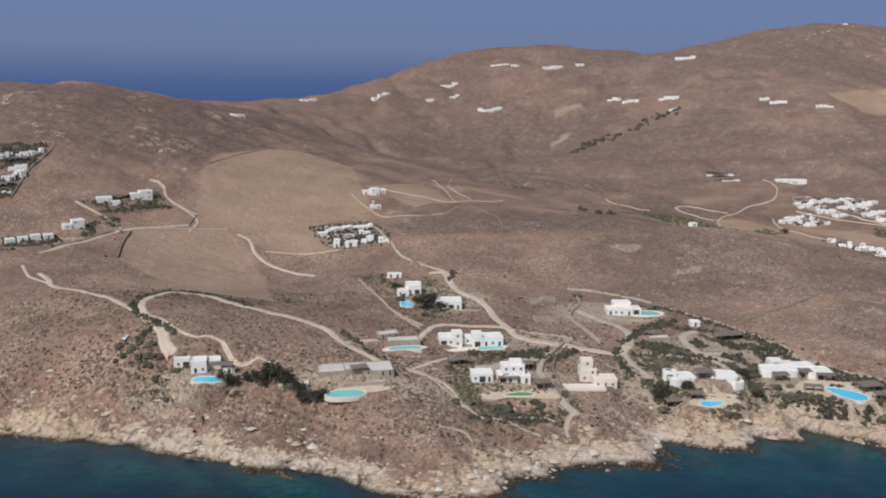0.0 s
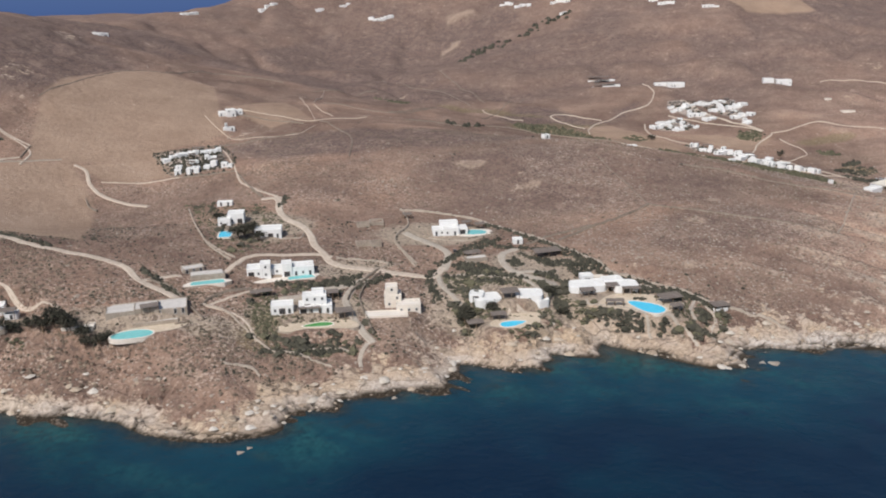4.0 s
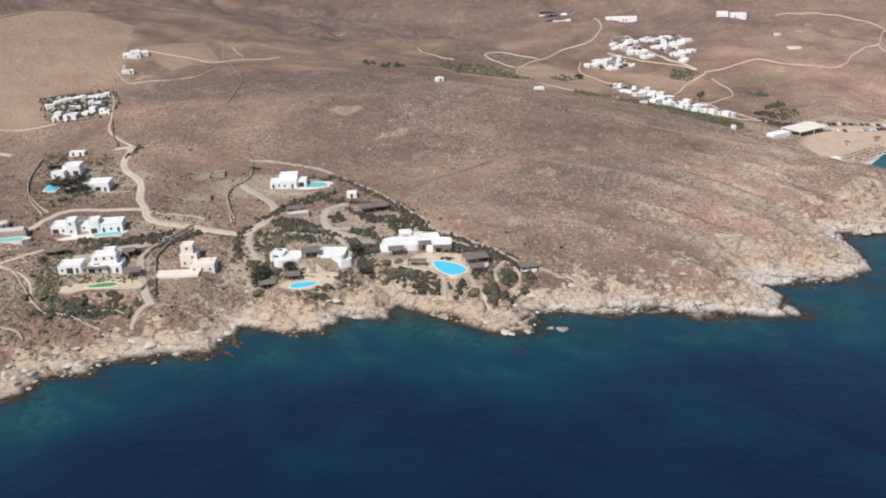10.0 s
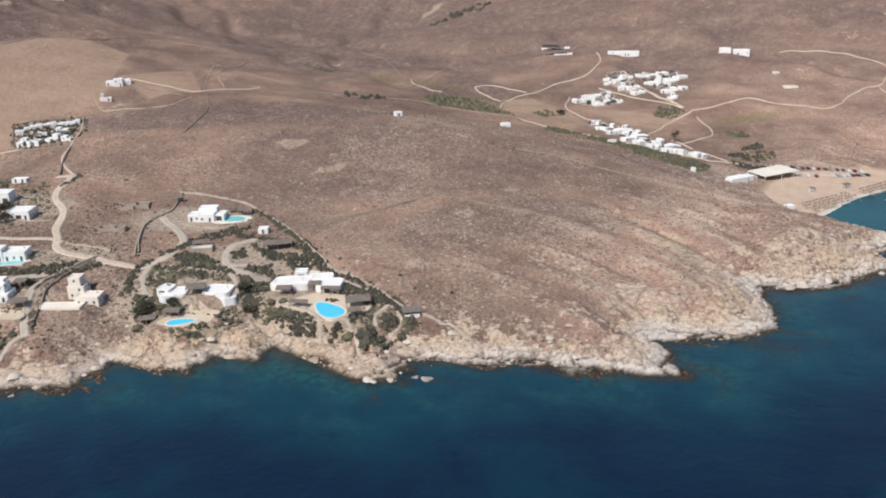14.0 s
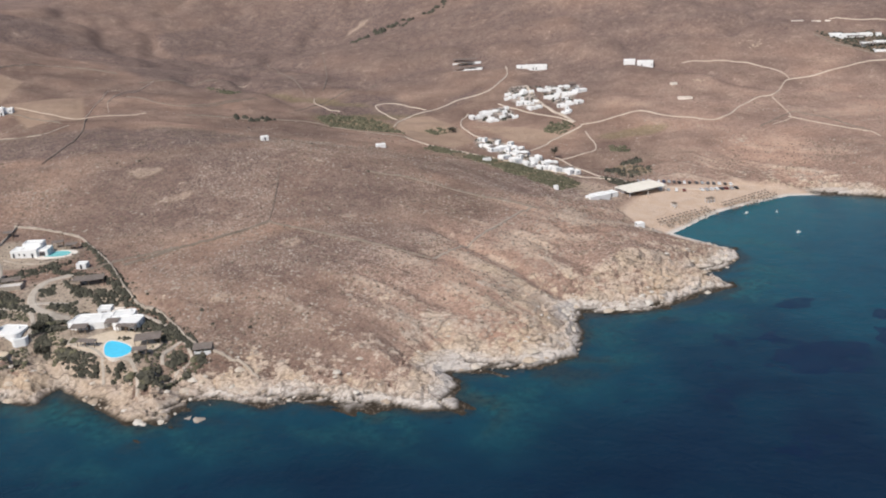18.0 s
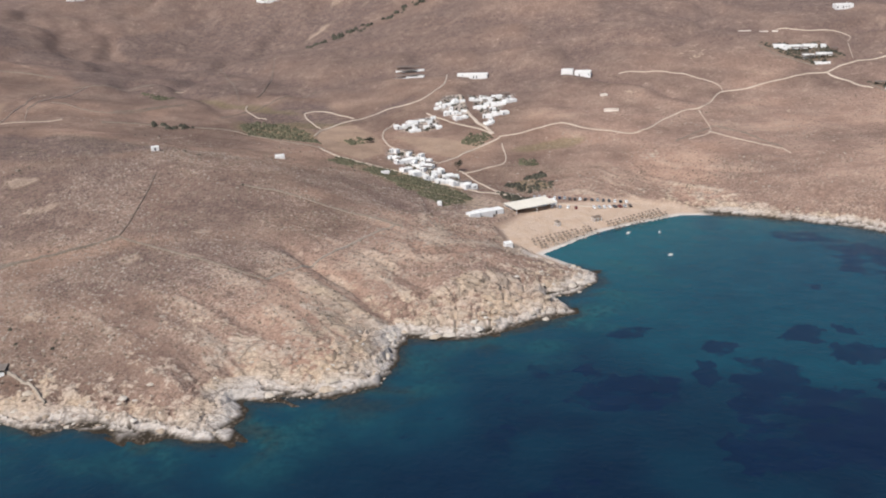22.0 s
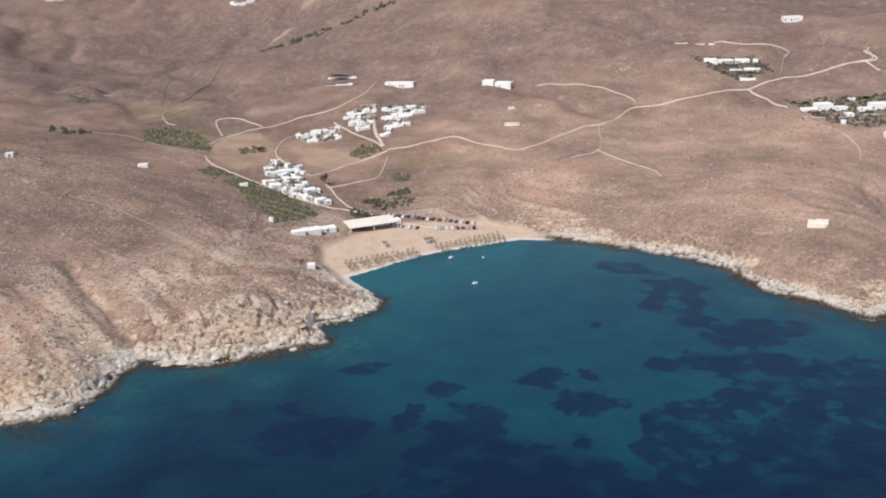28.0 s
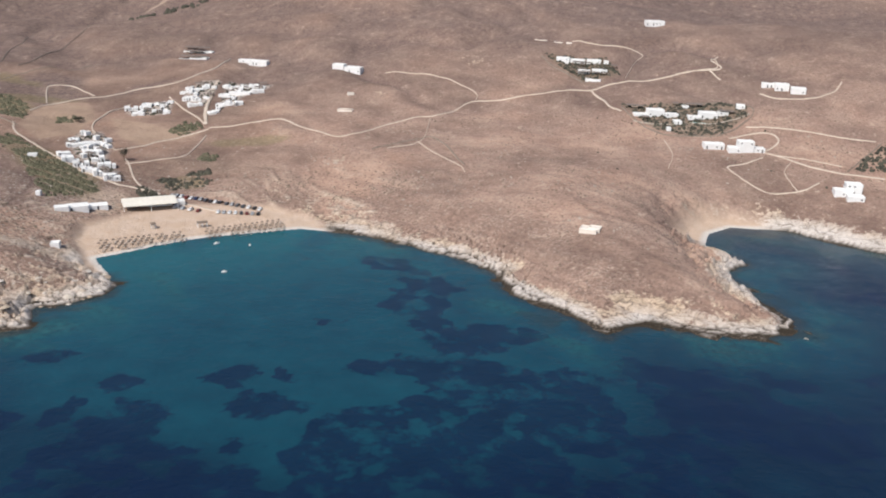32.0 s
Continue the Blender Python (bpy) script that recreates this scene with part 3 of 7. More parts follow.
def grid_mesh(name, xs, ys, height, material, masks, sharp):
    gx, gy = np.meshgrid(xs, ys)
    x, y = gx.ravel(), gy.ravel()
    d = coast_distance(x, y)
    z = height(x, y, d)
    nx, ny = len(xs), len(ys)
    q = (np.arange(ny - 1)[:, None] * nx + np.arange(nx - 1)[None, :]).ravel()
    faces = np.stack([q, q + 1, q + nx + 1, q + nx], 1)
    me = bpy.data.meshes.new(name)
    me.vertices.add(len(x)), me.loops.add(faces.size), me.polygons.add(len(faces))
    me.vertices.foreach_set("co", np.stack([x, y, z], 1).astype(np.float32).ravel())
    me.loops.foreach_set("vertex_index", faces.astype(np.int32).ravel())
    me.polygons.foreach_set("loop_start", np.arange(0, faces.size, 4, dtype=np.int32))
    me.polygons.foreach_set("use_smooth", ~sharp(x, y, d)[faces[:, 0]])
    me.update(calc_edges=True)
    for key, values in masks(x, y, d, z).items():
        me.attributes.new(key, "FLOAT", "POINT").data.foreach_set("value", np.clip(values, 0, 1).astype(np.float32))
    me.materials.append(material)
    return new(name, me)


xs = np.array(sorted(mirrored(1.5, 1.06, 5200, -215, -1)) + list(np.arange(-215, 785, 1.15)) + mirrored(1.5, 1.06, 4800, 785, 1))
ys = np.array(sorted(mirrored(1.5, 1.25, 4500, 256, -1)) + list(np.arange(256, 480, 0.9)) + list(np.arange(480, 640, 1.7)) + mirrored(1.8, 1.013, 4300, 640, 1))

FIELDS = [(-150, 440, 40, 25, 10)]
WALLED = [[(-318, 622), (-288, 636), (-283, 616), (-284.5, 589), (-281, 557), (-285, 552), (-297, 574)], [(-226, 560), (-212, 580), (-193, 591), (-187, 587), (-204, 570), (-221, 558)]]  # dark planted yards
DUSKY = [[(158, 784), (192, 848), (231, 847), (257, 786), (196, 752)], [(-66, 1188), (94, 1292), (160, 1151), (81, 1083), (-26, 1095)],
         [(181, 823), (210, 852), (223, 815), (192, 798)], [(-101, 1146), (-5, 1272), (57, 1185), (-45, 1055)], [(183, 812), (214, 811), (258, 788), (276, 796), (282, 827), (314, 843), (301, 815), (247, 763), (237, 752)]]
HEATHS = [ (60, 600, 120, 40, 0), (0, 1000, 160, 90, 20), (60, 900, 120, 60, 0), (-250, 1000, 130, 90, 0), (-280, 760, 150, 130, 0)]
GARDENS = [(140, 350, 52, 22, -25), (95, 352, 22, 26, 0), (28, 338, 28, 14, 10), (-5, 430, 26, 24, 0), (85, 425, 34, 16, 0), (30, 378, 40, 9, 10), (-100, 325, 28, 10, 0), (-25, 325, 40, 9, 0), (130, 382, 30, 14, -15)]
GREENS = [(208, 745, 38, 22, -20), (274, 724, 16, 12, 0), (11, 325, 8, 14, -12), (335, 598, 62, 18, 138), (215, 770, 50, 12, 10), (160, 830, 60, 8, 160), (408, 612, 16, 8, 0), (425, 690, 30, 7, 10)]
BARE = [(384, 562, 13, 26, 20), (216, 424, 6, 5, 0), (250, 428, 6, 4, 0), (242, 460, 5, 4, 0), (340, 444, 9, 5, 40), (323, 433, 10, 5, 30), (285, 419, 5, 4, 0), (300, 381, 10, 4, -40), (308, 402, 11, 4, -35),
        (319, 417, 12, 4, -40), (355, 447, 9, 5, 20), (199, 371, 5, 4, 0), (112, 526, 12, 6, 0), (145, 490, 10, 4, 20), (180, 1274, 24, 8, -8), (160, 1182, 20, 7, 30)]
COURTS = [[(-93, 594), (-52, 609), (-36, 556), (-72, 556)], [(305, 687), (316, 696), (336, 671), (349, 637), (374, 603), (369, 596), (353, 606), (330, 633), (309, 663)], [(360, 847), (403, 829), (382, 750)],
          [(332, 815), (340, 836), (356, 837), (364, 773), (350, 775)], [(686, 783), (775, 777), (774, 755), (750, 724), (730, 720), (707, 730)], [(627, 886), (680, 885), (689, 841), (661, 829)],
          [(308, 756), (310, 781), (334, 788), (341, 757), (319, 745)]]


def ground_masks(x, y, d, z):
    d = ragged_shore(x, y, d)
    sand = sandy(x, y, d)
    wob = 9 * rugged(x, y, 30, 40, 4)
    east = step(x, 190, 260)
    point = step(x, 515, 560)
    west = step(x, -30, 60) * (1 - east)
    rib = ribs(x, y, d)
    shore = 1 - step(d + wob - 7 * rib, 3 + 2 * east, 16 + 10 * west + 12 * east - 4 * point)
    slope = (east * (1 - point) * (1 - step(d + 1.6 * wob, 14, 85)) + 0.5 * (1 - east) * (1 - step(d + wob, 12, 40))) * (0.42 + 0.55 * np.clip(rib + 0.1, -0.5, 0.7))
    outcrop = np.maximum(step(rugged(x, y, 38, 61, 5), 0.4, 0.75) * 0.62 * (y < 900), 0.4 * knoll(x, y) * step(rugged(x, y, 22, 62, 5), 0.05, 0.5))
    masks = {"rock": np.where(d > 0, np.maximum.reduce([shore, slope, outcrop, bluffs(x + 0.8 * wob, y + 0.8 * wob) * np.clip(0.75 + 0.5 * rugged(x, y, 13, 83, 3), 0, 1)]) * (1 - sand), 1), "sand": sand, "wet": (1 - step(z + 0.5 * rugged(x, y, 5, 79, 3), 0.3, 1.15)) * (1 - sand)}
    masks["bleach"] = (0.5 + 0.45 * step(x, 60, 210)) * (1 - step(d + 0.5 * wob - 3 * rib, 3, 9 + 6 * east)) * step(rugged(x, y, 34, 77, 3) + 0.45 * east, -0.3, 0.25)
    for key, spots in (("field", FIELDS), ("heath", HEATHS), ("garden", GARDENS), ("green", GREENS)):
        v = np.zeros(len(x))
        for spot in spots:
            v = np.maximum(v, blob(x + 9 * rugged(x, y, 24, 50, 4), y + 9 * rugged(x, y, 24, 51, 4), *spot))
        masks[key] = v * (0.55 if key == "green" else 1)
    for poly in MOWN:
        masks["field"] = np.maximum(masks["field"], within(x, y, poly, 2.0))
    masks["heath"] = np.maximum(masks["heath"], 0.6 * np.maximum.reduce([blob(x + wob, y + wob, *spot) for spot in ((170, 500, 110, 60, 0), (240, 420, 60, 30, 20), (330, 560, 60, 50, 0))]))
    for poly in DUSKY:
        masks["heath"] = np.maximum(masks["heath"], within(x + 0.5 * wob, y + 0.5 * wob, poly, 8.0))
    # far slopes take the purple-brown as a painted haze tint
    masks["heath"] = np.maximum(masks["heath"], step(y + 0.25 * np.abs(x - 100), 820, 1150) * (0.65 + 0.35 * step(x, -60, 160)) * (0.55 + 0.45 * step(rugged(x, y, 150, 66, 5), -0.35, 0.1)))
    # dark colour along the far gullies, painted in as their shade
    gully = np.exp(-(rugged(x + 0.3 * y, y, 170, 16, 3) / 0.16) ** 2) * step(y, 720, 900)
    masks["heath"] = np.maximum(masks["heath"], (0.55 + 0.35 * step(x, -60, 160)) * gully)
    for poly in MOWN:
        masks["heath"] *= 1 - within(x, y, poly, 2.0)
    masks["bare"] = 0.65 * np.maximum.reduce([blob(x + 0.9 * wob, y + 7 * rugged(x, y, 17, 43, 4), *spot) for spot in BARE])
    for poly in MOWN:
        masks["rock"] *= 1 - within(x, y, poly, 3.0)
        masks["bare"] *= 1 - within(x, y, poly, 3.0)
    masks["court"] = 0.8 * np.maximum.reduce([within(x, y, poly, 2.5) for poly in COURTS[:4] + COURTS[6:]])
    for poly in WALLED:
        masks["heath"] = np.maximum(masks["heath"], within(x, y, poly, 1.5))
    for poly in COURTS[4:6]:
        masks["green"] = np.maximum(masks["green"], 0.3 * within(x, y, poly, 2.0))
        masks["heath"] = np.maximum(masks["heath"], within(x, y, poly, 2.0))
    masks["shingle"] = sand * (1 - step(d + 0.1 * wob, 1.5, 5.0)) * 0.85
    masks["dry"] = np.maximum(step(x + 0.2 * (y - 500), 420, 540) * (1 - 0.75 * step(y + 0.15 * wob, 700, 900)), 0.75 * step(x, 190, 290) * (1 - step(d + wob, 60, 130)))
    masks["stony"] = 0.22 + 0.78 * (1 - step(y + 2 * wob, 520, 660)) * (1 - 0.5 * point - 0.22 * east * (1 - point)) * (0.15 + 0.85 * step(rugged(x, y, 55, 81, 4), -0.2, 0.25))
    # bare stony ribs down the headland
    masks["bare"] = np.maximum(masks["bare"], 0.9 * east * (1 - point) * (1 - step(d + wob, 45, 125)) * step(rib + 0.25 * rugged(x, y, 12, 69, 3), 0.12, 0.42))
    masks["bare"] = np.maximum(masks["bare"], 0.4 * (1 - east) * (1 - step(d + wob, 20, 60)) * step(rib + 0.3 * rugged(x, y, 10, 69, 3), 0.1, 0.45))
    return masks


ground = tagged(grid_mesh("ground", xs, ys, land_height, GROUND, ground_masks, craggy), "dry brown hillsides with scrub, fields and granite shore", "ground", kind="structure")

sx = np.array(sorted(mirrored(3, 1.12, 4800, -300, -1)) + list(np.arange(-300, 1000, 2.6)) + mirrored(3, 1.12, 4600, 1000, 1))
sy = np.array(sorted(mirrored(3, 1.12, 4500, 120, -1)) + list(np.arange(120, 630, 2.6)) + mirrored(4, 1.25, 4300, 630, 1))

WEED_BEDS = [(535, 440, 5, 4, 5), (514, 387, 10, 6, 5), (532, 392, 6, 6, 5), (525, 368, 9, 12, 5), (540, 371, 9, 5, 5), (560, 401, 9, 7, 5), (608, 441, 22, 10, 15),
             (584, 413, 12, 8, 5), (601, 411, 8, 8, 5), (467, 356, 8, 8, 5), (478, 372, 11, 7, 5), (488, 349, 17, 9, 5), (570, 369, 11, 11, 5), (588, 379, 12, 11, 5),
             (608, 368, 15, 14, 5)]
# the spots turned -35 paint the cliff's shadow on the water
DEEP_BEDS_AND_SHADE = [(580, 350, 16, 13, 5), (634, 387, 22, 20, 5), (641, 370, 17, 14, 5), (683, 388, 20, 20, 5), (669, 362, 22, 17, 5), (715, 386, 28, 24, 5), (557, 340, 10, 12, 5),
             (536, 329, 10, 9, 5), (668, 419, 24, 10, 5), (572, 464, 17, 13, 5), (443, 392, 15, 7, 25), (437, 341, 24, 15, 5), (490, 350, 13, 18, 5), (484, 332, 14, 10, 5), (516, 333, 11, 7, 5),
             (562, 357, 14, 15, 5), (603, 402, 22, 20, 5), (604, 350, 34, 24, 5), (624, 384, 13, 15, 5), (573, 492, 22, 12, -35), (551, 513, 15, 8, -35), (597, 430, 16, 13, 5)]


def sea_masks(x, y, d, z):
    out = -ragged_shore(x, y, d)
    wob = 14 * rugged(x, y, 40, 90, 5)
    beds = np.zeros(len(x))
    wx, wy = x + 13 * rugged(x, y, 20, 91, 5), y + 11 * rugged(x, y, 20, 92, 5)
    for spot in WEED_BEDS + DEEP_BEDS_AND_SHADE:
        beds = np.maximum(beds, blob(wx, wy, *spot))
    bay = blob(x + wob, y + wob, 520, 450, 165, 120, -25)
    clumps = step(rugged(x, y * 1.5, 32, 93, 5) - 0.22 * bay, 0.06, 0.16) * step(out, 12, 45) * (0.25 + 0.75 * step(x + 0.3 * wob, 360, 450))
    weed = np.maximum(beds, clumps * (1 - 0.8 * blob(x, y, 480, 490, 70, 45, -35)))
    shallow = np.maximum(bay, 0.75 * (1 - step(out + 1.9 * wob, 6, 66)))
    shallow = np.maximum(shallow, 0.33 * step(rugged(x, y, 60, 95, 5), -0.05, 0.4))
    lagoon = 0.62 * np.exp(-((line_distance(x, y, BEACH_SHORE) + 0.5 * wob) / 60) ** 2)
    coast = 1 - sandy(x, y, d)
    run, over = bedding(x, y)
    shelf = (1 - step(out + 0.7 * wob, 2, 46)) * step(rugged(0.6 * run, over, 15, 97, 4), -0.15, 0.4) * coast
    reef = np.maximum(1 - step(out + 3.5 * rugged(x, y, 12, 99, 4), 1.0, 6.5), 0.75 * (1 - step(out + 0.3 * wob, 6, 22)) * step(rugged(0.5 * run, over, 10, 96, 4), 0.15, 0.4)) * coast
    return {"weed": weed * 0.68, "shallow": shallow, "shelf": shelf, "reef": reef, "lagoon": lagoon * (1 - 0.6 * step(rugged(x, y, 30, 98, 4), 0, 0.5))}


sea = tagged(grid_mesh("water", sx, sy, lambda x, y, d: 0 * x, SEA, sea_masks, level), "deep blue sea with dark weed beds", "sea", kind="structure")


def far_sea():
    """A glowing backdrop: distant water behind the hills, sky above its horizon, haze painted in."""
    m, n, l, b = nodes_of("glowing_haze_backdrop")
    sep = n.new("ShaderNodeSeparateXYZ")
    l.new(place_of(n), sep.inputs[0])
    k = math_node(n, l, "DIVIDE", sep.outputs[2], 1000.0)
    # haze and sky glow painted as a colour ramp over height
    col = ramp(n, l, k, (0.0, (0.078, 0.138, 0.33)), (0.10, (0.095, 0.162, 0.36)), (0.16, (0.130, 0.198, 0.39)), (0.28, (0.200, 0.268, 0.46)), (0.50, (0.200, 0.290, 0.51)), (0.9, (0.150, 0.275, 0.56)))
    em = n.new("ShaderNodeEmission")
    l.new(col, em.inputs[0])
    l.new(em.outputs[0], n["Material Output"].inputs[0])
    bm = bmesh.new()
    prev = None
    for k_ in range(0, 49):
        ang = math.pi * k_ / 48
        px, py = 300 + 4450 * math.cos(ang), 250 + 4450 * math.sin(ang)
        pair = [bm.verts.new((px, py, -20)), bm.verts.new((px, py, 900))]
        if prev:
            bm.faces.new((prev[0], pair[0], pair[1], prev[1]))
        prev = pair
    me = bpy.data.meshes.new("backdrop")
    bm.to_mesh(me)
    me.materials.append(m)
    tagged(new("backdrop", me), "glowing backdrop of hazy blue sea and sky on the horizon", "sky", kind="structure")


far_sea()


# ---- building blocks ----
def part(name, bm, material, parent=None, label="", m=None, mesh=None):
    """One mesh object, under a thing or a part where a parent is given."""
    if mesh is None:
        mesh = bpy.data.meshes.new(name)
        bm.to_mesh(mesh)
        bm.free()
        mesh.materials.append(material)
    ob = new(name, mesh)
    if parent is not None:
        ob.parent = parent
    if m is not None:
        ob.matrix_basis = m
    if label:
        ob["label"] = label
    return ob


def empty(name, x, y, z, turn=0.0):
    ob = new(name)
    ob.matrix_basis = pose(x, y, z, 0, 0, turn)
    return ob


def box(bm, x0, x1, y0, y1, z0, z1):
    v = [bm.verts.new((x, y, z)) for z in (z0, z1) for y in (y0, y1) for x in (x0, x1)]
    for f in ((0, 2, 3, 1), (4, 5, 7, 6), (0, 1, 5, 4), (2, 6, 7, 3), (0, 4, 6, 2), (1, 3, 7, 5)):
        bm.faces.new([v[k] for k in f])
    return bm


def outline(w, d, r, n=5):
    """A rounded rectangle's corners, anticlockwise, round the origin."""
    r = min(r, w / 2 - 0.05, d / 2 - 0.05)
    pts_ = []
    for cx, cy, a0 in ((w / 2 - r, -d / 2 + r, -90), (w / 2 - r, d / 2 - r, 0), (-w / 2 + r, d / 2 - r, 90), (-w / 2 + r, -d / 2 + r, 180)):
        for k in range(n):
            ang = radians(a0 + 90 * k / (n - 1))
            pts_.append((cx + r * math.cos(ang), cy + r * math.sin(ang)))
    return pts_


def ring(bm, pts_, z):
    return [bm.verts.new((x, y, z)) for x, y in pts_]


def skin(bm, low, top):
    n = len(low)
    for k in range(n):
        bm.faces.new((low[k], low[(k + 1) % n], top[(k + 1) % n], top[k]))


def walls_mesh(w, d, h, deep, r, lip):
    """House walls with softened corners and a parapet round a sunken roof."""
    bm = bmesh.new()
    o, i = outline(w, d, r), outline(w - 0.7, d - 0.7, max(r - 0.35, 0.05))
    soft = outline(w - 0.16, d - 0.16, max(r - 0.08, 0.05))
    a_, b_, c_, e_, f_ = ring(bm, o, -deep), ring(bm, o, h - 0.1), ring(bm, soft, h), ring(bm, i, h), ring(bm, i, h - lip)
    skin(bm, a_, b_), skin(bm, b_, c_), skin(bm, c_, e_), skin(bm, e_, f_)
    bm.faces.new(f_)
    return bm


def lump(seed, squash=0.8, rough=0.35, detail=2):
    """A leafy clump: an uneven closed shape about 1 m across the half."""
    rnd = random.Random(seed)
    bm = bmesh.new()
    bmesh.ops.create_icosphere(bm, subdivisions=detail, radius=1.0)
    off = Vector((rnd.random() * 50, rnd.random() * 50, rnd.random() * 50))
    for v in bm.verts:
        k = 1 + rough * noise.noise(v.co * 1.7 + off) * 1.4 + rough * 0.8 * (rnd.random() - 0.5)
        v.co = v.co * k
        v.co.z = max(v.co.z * squash, -0.25)
    return bm


# ---- houses ----
def pane_mesh(name, w, h, material, t=0.06):
    me = bpy.data.meshes.new(name)
    bm = box(bmesh.new(), -w / 2, w / 2, -t, 0.02, 0, h)
    bm.to_mesh(me)
    bm.free()
    me.materials.append(material)
    return me


def frame_mesh(name, w, h, material, b=0.1):
    me = bpy.data.meshes.new(name)
    bm = bmesh.new()
    for x0, x1, z0, z1 in ((-w / 2 - b, w / 2 + b, h, h + b), (-w / 2 - b, w / 2 + b, -b, 0), (-w / 2 - b, -w / 2, 0, h), (w / 2, w / 2 + b, 0, h)):
        box(bm, x0, x1, -0.12, 0.02, z0, z1)
    bm.to_mesh(me)
    bm.free()
    me.materials.append(material)
    return me


BLUEPAINT = mottled("grey_blue_paint", (0.50, 0.51, 0.51), (0.62, 0.62, 0.61), 3.0, 0.6)
PANES = {"window": pane_mesh("pane", 0.8, 1.05, DARK), "door": pane_mesh("door_leaf", 0.95, 2.05, DARK), "opening": pane_mesh("wide_pane", 2.3, 2.2, DARK)}
FRAMES = {"window": frame_mesh("window_frame", 0.8, 1.05, BLUEPAINT), "door": frame_mesh("door_frame", 0.95, 2.05, BLUEPAINT), "opening": frame_mesh("wide_frame", 2.3, 2.2, TIMBER)}
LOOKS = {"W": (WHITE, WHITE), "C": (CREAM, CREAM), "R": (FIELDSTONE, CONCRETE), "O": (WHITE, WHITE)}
ROOFWHITE = mottled("roof_screed", (0.66, 0.65, 0.62), (0.78, 0.77, 0.74), 0.8)
house_count = [0]


def house(name, label, blocks):
    """A house of flat-roofed blocks: (x, y, turn, width, depth, height, look)."""
    house_count[0] += 1
    rnd = random.Random(house_count[0])
    if len(blocks) == 1 and ((name in ("compound_house", "terrace_house", "hamlet_house") and blocks[0][3] > 4.5) or (blocks[0][1] > 800 and blocks[0][3] > 6 and name == "far_house")):
        x, y, turn, w, d, h = blocks[0][:6]
        turn += rnd.uniform(-7, 7)
        c, s = math.cos(radians(turn)), math.sin(radians(turn))
        count, blocks, u = (2 if w < 8 else 3), [], -w / 2
        cuts = [rnd.uniform(0.6, 1.4) for _ in range(count)]
        for cut in cuts:
            wide = w * cut / sum(cuts)
            v = rnd.uniform(-1.3, 1.3)
            mid_ = u + wide / 2
            blocks.append((x + c * mid_ - s * v, y + s * mid_ + c * v, turn, wide - rnd.choice((0, 0, 0.6)), d * rnd.uniform(0.7, 1.25), h * rnd.choice((0.62, 0.7, 0.8, 1.05)) * (0.86 if y > 720 else 1)))
            u += wide
    x0, y0, turn, w0, d0 = blocks[0][:5]
    home = empty(name, x0, y0, ground_at(x0, y0), turn)
    tagged(home, label, "house", group="white houses" if name != "stone_ruin" else "")
    back = home.matrix_basis.inverted()
    low = name in ("ruin", "stone_ruin")
    for n_, (x, y, turn, w, d, h, *look_) in enumerate(blocks):
        look_ = look_[0] if look_ else "W"
        wall_mat, roof_mat = LOOKS[look_]
        c, s = math.cos(radians(turn)), math.sin(radians(turn))
        corners = [(x + c * u * w / 2 - s * v * d / 2, y + s * u * w / 2 + c * v * d / 2) for u, v in ((-1, -1), (1, -1), (1, 1), (-1, 1))]
        zs = heights([p_[0] for p_ in corners], [p_[1] for p_ in corners])
        base = float(zs[0] + zs[1]) / 2
        deep = max(0.6, base - float(min(zs)) + 0.5)
        if h > 2.3 and float(max(zs)) > base + h - 0.5:
            h = min(h + 0.9, float(max(zs)) - base + 0.7)
        m = back @ pose(x, y, base, 0, 0, turn)
        r = min(2.4, 0.24 * min(w, d)) if look_ == "O" else 0.25
        h += 0.013 * n_
        lip = 0.45 if not low else h - 0.1
        part("wall", walls_mesh(w + 0.02 * n_, d + 0.03 * n_, h, deep, r, lip), wall_mat, home, m=m)
        if not low:
            roof = bmesh.new()
            inner = outline(w - 0.74, d - 0.74, max(r - 0.37, 0.05))
            a_, b_ = ring(roof, inner, h - lip + 0.01), ring(roof, inner, h - lip + 0.12)
            skin(roof, a_, b_)
            roof.faces.new(b_)
            part("roof", roof, ROOFWHITE if roof_mat is WHITE else roof_mat, home, m=m)
            if h > 3.1 and w > 6 and rnd.random() < 0.5:
                part("chimney", box(bmesh.new(), w * 0.2, w * 0.2 + 0.7, d * 0.15, d * 0.15 + 0.7, h - lip, h + 0.7), wall_mat, home, m=m)
        if h < 2.3:
            continue
        near = y < 480
        floors = [0.15] if h < 5.4 else [0.15, h - 2.9] if h < 9 else [0.6, 3.6, 6.6]
        for level, z in enumerate(floors):
            for face, (fw, fd, rot) in enumerate(((w, d, 0), (d, w, 90), (d, w, -90))):
                if (face and not near and rnd.random() < 0.5) or h < 2.4:
                    continue
                count = max(1, int((fw - 2 * min(r, 1)) / (2.7 if look_ != "C" else 2.4)))
                for k in range(count):
                    if rnd.random() < ((0.12 if face == 0 else 0.35) if near else 0.55):
                        continue
                    kind = "window"
                    if level == 0 and face == 0:
                        kind = rnd.choice(("window", "door", "door", "opening") if near else ("window", "door"))
                    if look_ == "C":
                        kind = "window"
                    pitch = (fw - 2 * min(r, 1)) / count
                    if kind == "opening" and pitch < 2.8:
                        kind = "door"
                    u = (k + 0.5) * pitch - (fw - 2 * min(r, 1)) / 2
                    if r > 1 and abs(u) > fw / 2 - r - 0.5:
                        continue
                    z_ = z + (0.95 if kind == "window" else 0.0)
